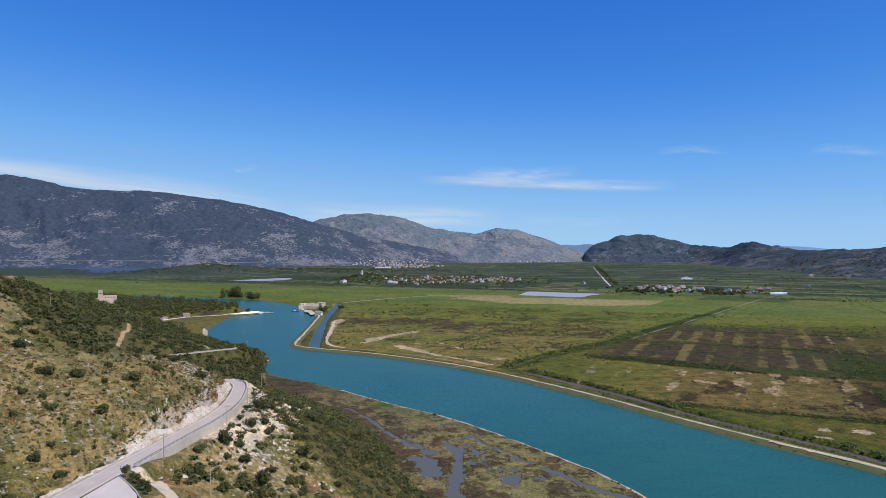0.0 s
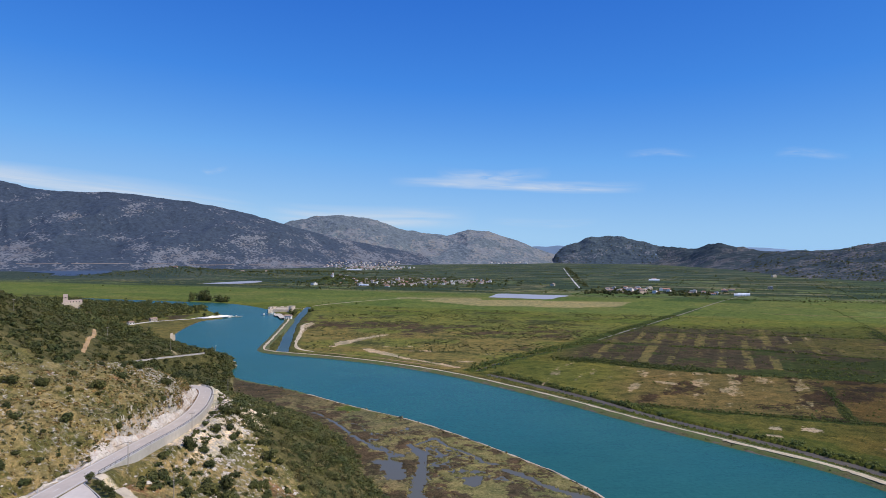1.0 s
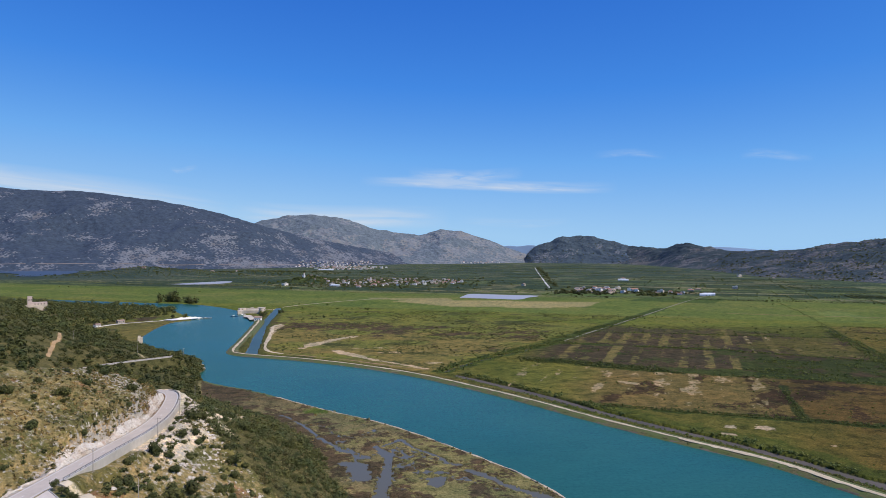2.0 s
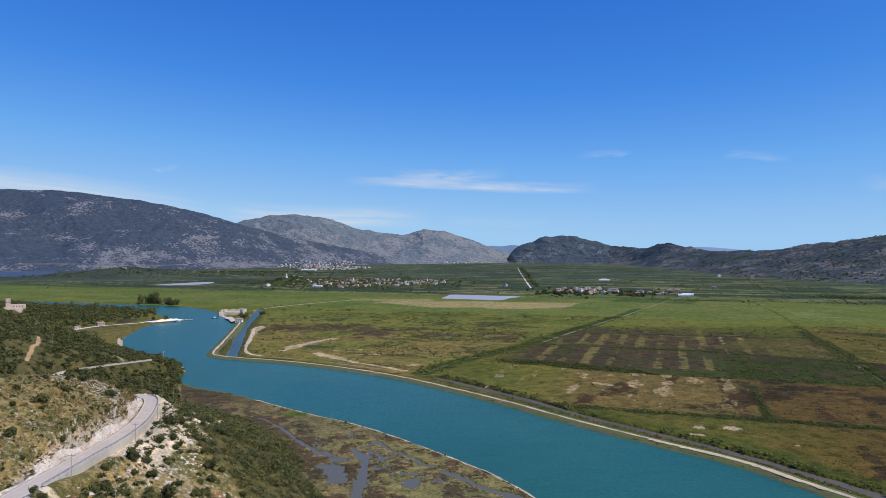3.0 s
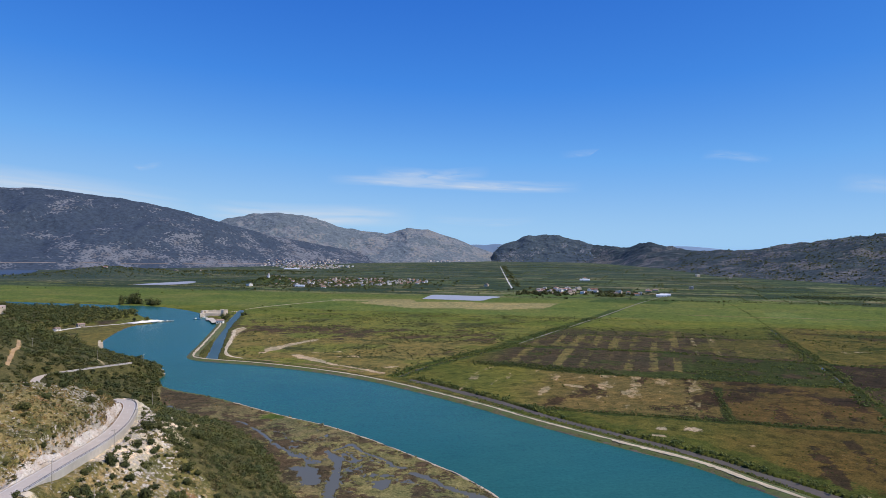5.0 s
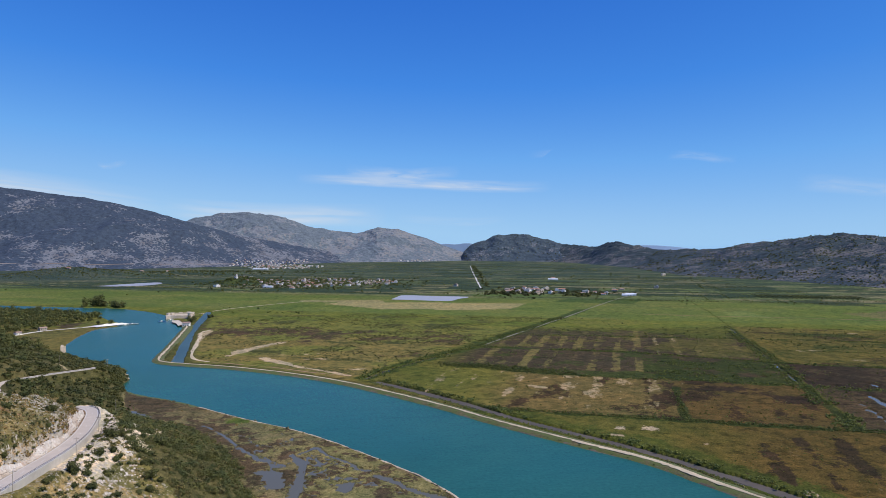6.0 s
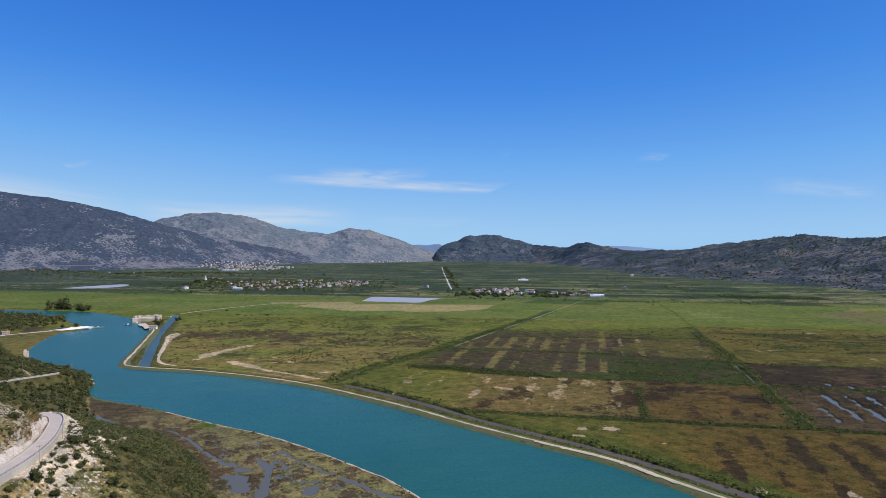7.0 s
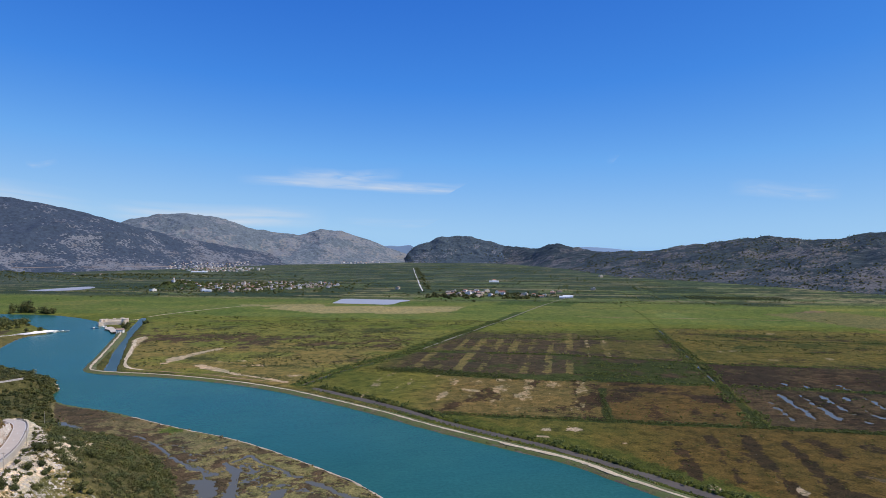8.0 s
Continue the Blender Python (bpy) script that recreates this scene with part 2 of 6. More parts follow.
def node(nt, kind, **inputs):
    n = nt.nodes.new(kind)
    for key, value in inputs.items():
        key = key.replace("_", " ")
        if isinstance(value, bpy.types.NodeSocket):
            nt.links.new(value, n.inputs[key])
        else:
            n.inputs[key].default_value = value
    return n


def noise_at(nt, scale, detail=4.0, rough=0.6, vector=None):
    n = node(nt, "ShaderNodeTexNoise", Scale=scale, Detail=detail, Roughness=rough)
    if vector is None:
        vector = nt.nodes.new("ShaderNodeNewGeometry").outputs["Position"]
    nt.links.new(vector, n.inputs["Vector"])
    return n.outputs["Fac"]


def ramp(nt, fac, stops):
    r = nt.nodes.new("ShaderNodeValToRGB")
    nt.links.new(fac, r.inputs[0])
    els = r.color_ramp.elements
    while len(els) < len(stops):
        els.new(0.5)
    for e, (p, c) in zip(els, stops):
        e.position = p
        e.color = (*c, 1) if len(c) == 3 else c
    return r.outputs[0]


def grey(v):
    return (v, v, v)


def mixed(nt, a, b, fac, kind="MIX"):
    n = nt.nodes.new("ShaderNodeMix")
    n.data_type, n.blend_type = "RGBA", kind
    n.clamp_factor = True
    for sock, value in ((n.inputs[0], fac), (n.inputs[6], a), (n.inputs[7], b)):
        if isinstance(value, bpy.types.NodeSocket):
            nt.links.new(value, sock)
        elif isinstance(value, tuple):
            sock.default_value = (*value, 1)
        else:
            sock.default_value = value
    return n.outputs[2]


def bump(nt, bsdf, height, strength=0.5, distance=0.1):
    b = node(nt, "ShaderNodeBump", Strength=strength, Distance=distance, Height=height)
    nt.links.new(b.outputs[0], bsdf.inputs["Normal"])


def plain_stuff(name, colour, rough=0.8, grain=3.0, vary=0.25, relief=0.02, metal=0.0, random_each=0.0):
    """Paint, stone, plaster, wood: a colour with stains and grain."""
    def build(nt, bsdf):
        a = noise_at(nt, grain, 5)
        b = noise_at(nt, grain * 0.13, 3)
        lo, hi = tuple(c * (1 - vary) for c in colour), tuple(min(1, c * (1 + vary)) for c in colour)
        col = mixed(nt, ramp(nt, a, [(0.3, lo), (0.7, hi)]), ramp(nt, b, [(0.35, lo), (0.65, hi)]), 0.5)
        if random_each:
            info = nt.nodes.new("ShaderNodeObjectInfo")
            col = mixed(nt, col, ramp(nt, info.outputs["Random"], [(0.0, grey(1 - random_each)), (1.0, grey(1.0))]), 1.0, "MULTIPLY")
        nt.links.new(col, bsdf.inputs["Base Color"])
        bsdf.inputs["Roughness"].default_value, bsdf.inputs["Metallic"].default_value = rough, metal
        bump(nt, bsdf, a, 0.4, relief)
    return material(name, build)


def leaves(name, dark, light, rough=0.75):
    """Leaves that differ clump by clump and plant by plant."""
    def build(nt, bsdf):
        geo = nt.nodes.new("ShaderNodeNewGeometry")
        info = nt.nodes.new("ShaderNodeObjectInfo")
        big = noise_at(nt, 0.08, 3)
        small = noise_at(nt, 0.32, 3, 0.7)
        col = ramp(nt, small, [(0.3, dark), (0.7, light)])
        warm = ramp(nt, big, [(0.35, (0.75, 0.85, 0.8)), (0.65, (1.25, 1.1, 0.9))])
        col = mixed(nt, col, warm, 1.0, "MULTIPLY")
        col = mixed(nt, col, ramp(nt, geo.outputs["Random Per Island"], [(0.0, grey(0.84)), (1.0, grey(1.16))]), 1.0, "MULTIPLY")
        col = mixed(nt, col, ramp(nt, info.outputs["Random"], [(0.0, grey(0.75)), (1.0, grey(1.2))]), 1.0, "MULTIPLY")
        nt.links.new(col, bsdf.inputs["Base Color"])
        bsdf.inputs["Roughness"].default_value = rough
        bsdf.inputs["Specular IOR Level"].default_value = 0.25
        thin = nt.nodes.new("ShaderNodeBsdfTranslucent")
        nt.links.new(col, thin.inputs["Color"])
        both = nt.nodes.new("ShaderNodeMixShader")
        both.inputs[0].default_value = 0.3
        nt.links.new(bsdf.outputs[0], both.inputs[1])
        nt.links.new(thin.outputs[0], both.inputs[2])
        nt.links.new(both.outputs[0], nt.nodes["Material Output"].inputs["Surface"])
    return material(name, build)


def node_sum(nt, value, more):
    n = nt.nodes.new("ShaderNodeMath")
    nt.links.new(value, n.inputs[0])
    n.inputs[1].default_value = more
    return n.outputs[0]


def ground_material(nt, bsdf):
    cover = nt.nodes.new("ShaderNodeAttribute")
    cover.attribute_name = "cover"
    stone = nt.nodes.new("ShaderNodeAttribute")
    stone.attribute_name = "stony"
    fine = noise_at(nt, 0.9, 6, 0.65)
    mid = noise_at(nt, 0.12, 5, 0.65)
    wide = noise_at(nt, 0.015, 4, 0.6)
    second = nt.nodes.new("ShaderNodeAttribute")
    second.attribute_name = "cover_over"
    over = nt.nodes.new("ShaderNodeAttribute")
    over.attribute_name = "over"
    rough = nt.nodes.new("ShaderNodeAttribute")
    rough.attribute_name = "rough"
    ragged = noise_at(nt, 0.33, 7, 0.72)
    edge = node(nt, "ShaderNodeMath")
    edge.operation = "MULTIPLY_ADD"
    clumps = noise_at(nt, 0.055, 6, 0.68)
    nt.links.new(mixed(nt, ragged, clumps, 0.42), edge.inputs[0])
    edge.inputs[1].default_value = 2.6
    nt.links.new(over.outputs["Fac"], edge.inputs[2])
    both = mixed(nt, cover.outputs["Color"], second.outputs["Color"], ramp(nt, node_sum(nt, edge.outputs[0], -1.30), [(0.44, grey(0)), (0.56, grey(1))]))
    tuft = mixed(nt, ramp(nt, noise_at(nt, 0.55, 6, 0.75), [(0.47, grey(0)), (0.57, grey(1))]), ramp(nt, noise_at(nt, 0.16, 6, 0.75), [(0.46, grey(0)), (0.58, grey(1))]), 0.5)
    dim = node(nt, "ShaderNodeMath")
    dim.operation = "MULTIPLY"
    nt.links.new(tuft, dim.inputs[0])
    nt.links.new(rough.outputs["Fac"], dim.inputs[1])
    both = mixed(nt, both, mixed(nt, both, (0.55, 0.61, 0.55), 1.0, "MULTIPLY"), dim.outputs[0])
    rush = ramp(nt, noise_at(nt, 0.085, 7, 0.72), [(0.555, grey(0)), (0.60, grey(1))])
    far_dim = node(nt, "ShaderNodeMath")
    far_dim.operation = "MULTIPLY"
    nt.links.new(rush, far_dim.inputs[0])
    nt.links.new(rough.outputs["Fac"], far_dim.inputs[1])
    both = mixed(nt, both, mixed(nt, both, (0.50, 0.54, 0.50), 1.0, "MULTIPLY"), far_dim.outputs[0])
    col = mixed(nt, both, ramp(nt, fine, [(0.3, (0.50, 0.53, 0.50)), (0.7, (1.50, 1.47, 1.42))]), 1.0, "MULTIPLY")
    col = mixed(nt, col, ramp(nt, mid, [(0.32, (0.62, 0.70, 0.64)), (0.68, (1.36, 1.27, 1.22))]), 1.0, "MULTIPLY")
    col = mixed(nt, col, ramp(nt, wide, [(0.35, (0.85, 0.92, 0.9)), (0.65, (1.15, 1.08, 1.0))]), 1.0, "MULTIPLY")
    # limestone that shows through the thin soil
    chips = node(nt, "ShaderNodeTexNoise", Scale=0.55, Detail=8.0, Roughness=0.75)
    nt.links.new(nt.nodes.new("ShaderNodeNewGeometry").outputs["Position"], chips.inputs["Vector"])
    add = node(nt, "ShaderNodeMath")
    add.operation = "MULTIPLY_ADD"
    nt.links.new(stone.outputs["Fac"], add.inputs[0])
    add.inputs[1].default_value = 0.32
    nt.links.new(chips.outputs["Fac"], add.inputs[2])
    bare = ramp(nt, add.outputs[0], [(0.66, grey(0)), (0.74, grey(1))])
    rock = ramp(nt, fine, [(0.25, (0.22, 0.19, 0.15)), (0.55, (0.42, 0.38, 0.32)), (0.8, (0.58, 0.55, 0.49))])
    col = mixed(nt, col, rock, bare)
    nt.links.new(col, bsdf.inputs["Base Color"])
    bsdf.inputs["Roughness"].default_value = 0.95
    bsdf.inputs["Specular IOR Level"].default_value = 0.06
    bump(nt, bsdf, fine, 0.7, 0.5)


def water_material(nt, bsdf):
    mid = noise_at(nt, 0.012, 3)
    wide = noise_at(nt, 0.004, 2)
    col = mixed(nt, ramp(nt, mid, [(0.35, (0.017, 0.091, 0.068)), (0.65, (0.026, 0.113, 0.080))]), (0.015, 0.100, 0.094), ramp(nt, wide, [(0.4, grey(0)), (0.6, grey(0.6))]))
    nt.links.new(col, bsdf.inputs["Base Color"])
    bsdf.inputs["Roughness"].default_value = 0.25
    bsdf.inputs["IOR"].default_value = 1.33
    bsdf.inputs["Specular IOR Level"].default_value = 0.17
    streak = node(nt, "ShaderNodeMapping", Scale=(0.055, 0.16, 1.0), Rotation=(0, 0, 0.5))
    nt.links.new(nt.nodes.new("ShaderNodeNewGeometry").outputs["Position"], streak.inputs["Vector"])
    gust = noise_at(nt, 1.0, 6, 0.65, streak.outputs[0])
    ruffle = noise_at(nt, 0.5, 5, 0.7)
    col = mixed(nt, col, ramp(nt, gust, [(0.35, (0.93, 0.94, 0.95)), (0.65, (1.06, 1.05, 1.04))]), 1.0, "MULTIPLY")
    col = mixed(nt, col, ramp(nt, ruffle, [(0.35, (0.82, 0.87, 0.88)), (0.65, (1.20, 1.14, 1.12))]), 1.0, "MULTIPLY")
    nt.links.new(col, bsdf.inputs["Base Color"])
    bump(nt, bsdf, noise_at(nt, 0.9, 4), 0.35, 0.25)


def still_water(nt, bsdf):
    bsdf.inputs["Base Color"].default_value = (0.115, 0.112, 0.085, 1)
    bsdf.inputs["Roughness"].default_value = 0.12
    bsdf.inputs["Specular IOR Level"].default_value = 0.15
    bsdf.inputs["IOR"].default_value = 1.33
    bump(nt, bsdf, noise_at(nt, 1.5, 3), 0.1, 0.05)


def sum_of(nt, a, b, gain):
    """a * gain + b."""
    n = nt.nodes.new("ShaderNodeMath")
    n.operation = "MULTIPLY_ADD"
    nt.links.new(a, n.inputs[0])
    n.inputs[1].default_value = gain
    nt.links.new(b, n.inputs[2])
    return n.outputs[0]


def mountain_material(rock_lo, rock_hi, scrub, cover, speck, soil, dotted=0.75, relief=22.0, climb=0.0):
    """Limestone slopes with soil; scrub as dark bushes that close into thickets; cover 0..1. The colours given already
    hold painted haze.
    """
    def build(nt, bsdf):
        pos = nt.nodes.new("ShaderNodeNewGeometry").outputs["Position"]
        flat = node(nt, "ShaderNodeMapping", Scale=(1.0, 1.0, 1.9))
        nt.links.new(pos, flat.inputs["Vector"])
        wide = noise_at(nt, 0.0042, 9, 0.62, flat.outputs[0])
        mid = noise_at(nt, 0.016, 7, 0.65, flat.outputs[0])
        fine = noise_at(nt, 0.06, 5, 0.7)
        rock = ramp(nt, fine, [(0.32, rock_lo), (0.66, rock_hi)])
        rock = mixed(nt, rock, soil, ramp(nt, mid, [(0.44, grey(0)), (0.58, grey(0.85))]))
        vor = node(nt, "ShaderNodeTexVoronoi", Scale=speck)
        nt.links.new(pos, vor.inputs["Vector"])
        # bushes: wider and closer together where the ground is better
        up = nt.nodes.new("ShaderNodeSeparateXYZ")
        nt.links.new(pos, up.inputs[0])
        both = sum_of(nt, up.outputs["Z"], sum_of(nt, mid, wide, 0.55), climb)
        cut = 0.83 - 0.16 * (cover - 0.5)
        dense = ramp(nt, both, [(cut - 0.20, grey(0)), (cut - 0.02, grey(0.5)), (cut + 0.03, grey(1.0))])
        room = sum_of(nt, dense, vor.outputs["Distance"], -0.95)
        mask = ramp(nt, room, [(0.16 + 0.22 * dotted - 0.07, grey(1)), (0.16 + 0.22 * dotted + 0.05, grey(0))])
        green = ramp(nt, fine, [(0.3, tuple(c * 0.65 for c in scrub)), (0.7, tuple(c * 1.4 for c in scrub))])
        nt.links.new(mixed(nt, rock, green, mask), bsdf.inputs["Base Color"])
        bsdf.inputs["Roughness"].default_value = 0.95
        bsdf.inputs["Specular IOR Level"].default_value = 0.1
        bump(nt, bsdf, sum_of(nt, fine, noise_at(nt, 0.009, 8, 0.6, flat.outputs[0]), 0.22), 0.5, relief)
    return build


GROUND = material("ground", ground_material)
WATER_MAT = material("channel_water", water_material)
CANAL_MAT = plain_stuff("canal_water", (0.055, 0.095, 0.085), 0.35, 0.05, 0.2, 0.0)
CANAL_MAT.node_tree.nodes["Principled BSDF"].inputs["Specular IOR Level"].default_value = 0.12
STILL = material("still_water", still_water)
MILKY = plain_stuff("flooded_field", (0.36, 0.36, 0.37), 0.45, 0.05, 0.1, 0.0)
ASPHALT = plain_stuff("asphalt", (0.50, 0.43, 0.36), 0.9, 1.2, 0.12, 0.01)
CONCRETE = plain_stuff("concrete", (0.42, 0.40, 0.36), 0.85, 1.0, 0.2, 0.02)
PAINT = plain_stuff("road_paint", (0.62, 0.62, 0.60), 0.7, 3.0, 0.2, 0.0)
SAND = plain_stuff("sand_track", (0.50, 0.41, 0.27), 0.95, 0.35, 0.3, 0.03)
EARTH = plain_stuff("earth_track", (0.30, 0.185, 0.09), 0.95, 0.4, 0.3, 0.03)
def limestone(nt, bsdf):
    fine, mid, wide = noise_at(nt, 1.6, 6, 0.7), noise_at(nt, 0.4, 4), noise_at(nt, 0.09, 3)
    col = ramp(nt, fine, [(0.3, (0.30, 0.25, 0.20)), (0.46, (0.56, 0.50, 0.43)), (0.66, (0.72, 0.67, 0.61))])
    col = mixed(nt, col, (0.34, 0.19, 0.11), ramp(nt, mid, [(0.55, grey(0)), (0.7, grey(0.7))]))
    col = mixed(nt, col, (0.38, 0.27, 0.18), ramp(nt, wide, [(0.45, grey(0)), (0.6, grey(0.5))]))
    nt.links.new(col, bsdf.inputs["Base Color"])
    bsdf.inputs["Roughness"].default_value = 0.95
    bump(nt, bsdf, fine, 0.7, 0.25)


LIMESTONE = material("limestone", limestone)
STEEL = plain_stuff("galvanised_steel", (0.21, 0.20, 0.19), 0.85, 4.0, 0.15, 0.0)
WOOD = plain_stuff("weathered_wood", (0.36, 0.32, 0.27), 0.85, 6.0, 0.3, 0.01)
BARK = plain_stuff("bark", (0.14, 0.10, 0.07), 0.95, 5.0, 0.3, 0.02)
SCRUB = leaves("scrub_leaves", (0.125, 0.114, 0.049), (0.252, 0.217, 0.093))
MAQUIS = leaves("maquis_leaves", (0.070, 0.083, 0.033), (0.148, 0.152, 0.056))
OAK = leaves("oak_leaves", (0.056, 0.068, 0.026), (0.135, 0.145, 0.05))
HEATH = leaves("heath_leaves", (0.172, 0.128, 0.055), (0.315, 0.232, 0.105))
HEDGE = leaves("hedge_leaves", (0.075, 0.10, 0.03), (0.165, 0.19, 0.055))
WALLS = [plain_stuff("plaster_white", (0.78, 0.75, 0.71), 0.85, 0.6, 0.12, 0.01), plain_stuff("plaster_cream", (0.62, 0.52, 0.40), 0.85, 0.6, 0.12, 0.01),
         plain_stuff("bare_block", (0.42, 0.36, 0.30), 0.9, 0.8, 0.15, 0.02)]
TILES = [plain_stuff("roof_tile_red", (0.40, 0.20, 0.13), 0.85, 0.8, 0.25, 0.03), plain_stuff("roof_tile_brown", (0.33, 0.23, 0.18), 0.85, 0.8, 0.25, 0.03),
         plain_stuff("roof_slab", (0.48, 0.46, 0.43), 0.85, 0.5, 0.15, 0.02)]
MASONRY = plain_stuff("old_masonry", (0.58, 0.485, 0.385), 0.92, 0.9, 0.3, 0.06)
GLASS = plain_stuff("dark_glass", (0.03, 0.035, 0.04), 0.1, 1.0, 0.1, 0.0)


# ---- mesh tools ----
def mesh_of(name, verts, faces, mat, smooth=False):
    """A mesh from arrays: faces all of one number of corners."""
    verts, faces = np.asarray(verts, np.float32), np.asarray(faces, np.int32)
    me = bpy.data.meshes.new(name)
    n, k = faces.shape
    me.vertices.add(len(verts))
    me.vertices.foreach_set("co", verts.ravel())
    me.loops.add(n * k)
    me.loops.foreach_set("vertex_index", faces.ravel())
    me.polygons.add(n)
    me.polygons.foreach_set("loop_start", np.arange(n, dtype=np.int32) * k)
    me.polygons.foreach_set("use_smooth", np.full(n, smooth, dtype=bool))
    me.update(calc_edges=True)
    me.materials.append(mat)
    return me


def grid_faces(rows, cols):
    i = np.arange(rows - 1)[:, None] * cols + np.arange(cols - 1)[None, :]
    return np.stack([i, i + 1, i + cols + 1, i + cols], -1).reshape(-1, 4)


def part(name, bm, mat, parent=None, label=""):
    """Links a bmesh as one mesh object under a thing or a part."""
    me = bpy.data.meshes.new(name)
    bm.normal_update()
    bm.to_mesh(me)
    bm.free()
    me.materials.append(mat)
    ob = new(name, me)
    if parent is not None:
        ob.parent = parent
    return tagged(ob, label)


def box(size, at=(0, 0, 0), bm=None, turn=0.0, taper=1.0):
    """A block that stands on at."""
    bm = bm or bmesh.new()
    m = Matrix.Translation(at) @ Matrix.Rotation(turn, 4, "Z")
    sx, sy, sz = size[0] / 2, size[1] / 2, size[2]
    vs = [bm.verts.new(m @ Vector((a * sx * k, b * sy * k, h))) for h, k in ((0, 1), (sz, taper)) for a, b in ((-1, -1), (1, -1), (1, 1), (-1, 1))]
    for q in ((3, 2, 1, 0), (4, 5, 6, 7), (0, 1, 5, 4), (1, 2, 6, 5), (2, 3, 7, 6), (3, 0, 4, 7)):
        bm.faces.new([vs[k] for k in q])
    return bm


def rod(a, b, r0, r1, sides=6, bm=None):
    bm = bm or bmesh.new()
    a, b = Vector(a), Vector(b)
    q = (b - a).to_track_quat("Z", "Y")
    rings = []
    for p, r in ((a, r0), (b, r1)):
        rings.append([bm.verts.new(p + q @ Vector((r * math.cos(t), r * math.sin(t), 0))) for t in (2 * math.pi * k / sides for k in range(sides))])
    for k in range(sides):
        bm.faces.new((rings[0][k], rings[0][(k + 1) % sides], rings[1][(k + 1) % sides], rings[1][k]))
    bm.faces.new(rings[1])
    bm.faces.new(rings[0][::-1])
    return bm


def ribbon(name, line, left, right, lift, mat, label, category, kind="structure", ragged=0.0, drape=True, thick=0.25):
    """A strip along a line: left and right of its course by so many metres, laid on the ground or at the line's own height."""
    p = np.array(line, float)
    t = np.gradient(p[:, :2], axis=0)
    t /= np.linalg.norm(t, axis=1)[:, None] + 1e-9
    nrm = np.stack([-t[:, 1], t[:, 0]], 1)
    wl = left + ragged * (vnoise(np.arange(len(p)), p[:, 0] * 0, 2.3, 61) - 0.5)
    wr = right + ragged * (vnoise(np.arange(len(p)), p[:, 0] * 0, 2.9, 62) - 0.5)
    cols = 5
    rows = []
    for k in range(cols):
        s = k / (cols - 1)
        off = (wl * (1 - s) - wr * s)[:, None]
        q = p[:, :2] + nrm * off
        z = ground_z(q[:, 0], q[:, 1]) if drape else p[:, 2]
        rows.append(np.column_stack([q, z + lift]))
    first, last = rows[0].copy(), rows[-1].copy()
    first[:, 2] -= thick
    last[:, 2] -= thick
    rows = [first] + rows + [last]
    verts = np.stack(rows, 1).reshape(-1, 3)
    f = grid_faces(len(p), cols + 2)[:, ::-1]
    return tagged(new(name, mesh_of(name, verts, f, mat)), label, category, "", kind)


def leaf_cloud(centres, radii, count, leaf=0.42, flat=0.8, seed=1, lobes=5):
    """Leafy clumps: many small tilted triangles gathered in uneven lobes about each centre."""
    rng = np.random.default_rng(seed)
    c, r = np.repeat(np.asarray(centres, float), count, 0), np.repeat(np.asarray(radii, float), count)
    n = len(c)
    lob = rng.integers(0, lobes, n)
    plant = np.repeat(np.arange(len(radii)), count)
    key = rng.normal(size=(len(radii) * lobes, 3)) * (0.33, 0.33, 0.2)
    d = rng.normal(size=(n, 3))
    d /= np.linalg.norm(d, axis=1)[:, None]
    spot = key[plant * lobes + lob] + d * (0.58 * rng.random(n) ** 0.3)[:, None]
    spot[:, 2] = np.maximum(spot[:, 2] * flat, -0.62)
    mid = c + spot * r[:, None]
    nrm = 1.25 * d + 0.35 * rng.normal(size=(n, 3)) + (0, 0, 0.75)
    nrm /= np.linalg.norm(nrm, axis=1)[:, None]
    a = np.cross(nrm, rng.normal(size=(n, 3)))
    a /= np.linalg.norm(a, axis=1)[:, None] + 1e-9
    b = np.cross(nrm, a)
    s = (r * leaf * (0.6 + 0.8 * rng.random(n)))[:, None]
    verts = np.stack([mid + a * s, mid - 0.5 * a * s + 0.8 * b * s, mid - 0.5 * a * s - 0.8 * b * s], 1).reshape(-1, 3)
    return verts, np.arange(3 * n).reshape(-1, 3)


def thicket(name, x, y, r, count, mat, label, category, leaf=0.42, seed=1, sink=0.35, flat=0.8):
    z = ground_z(x, y)
    v, f = leaf_cloud(np.column_stack([x, y, z + r * sink]), r, count, leaf, flat, seed)
    return tagged(new(name, mesh_of(name, v, f, mat)), label, category, "", "stuff")


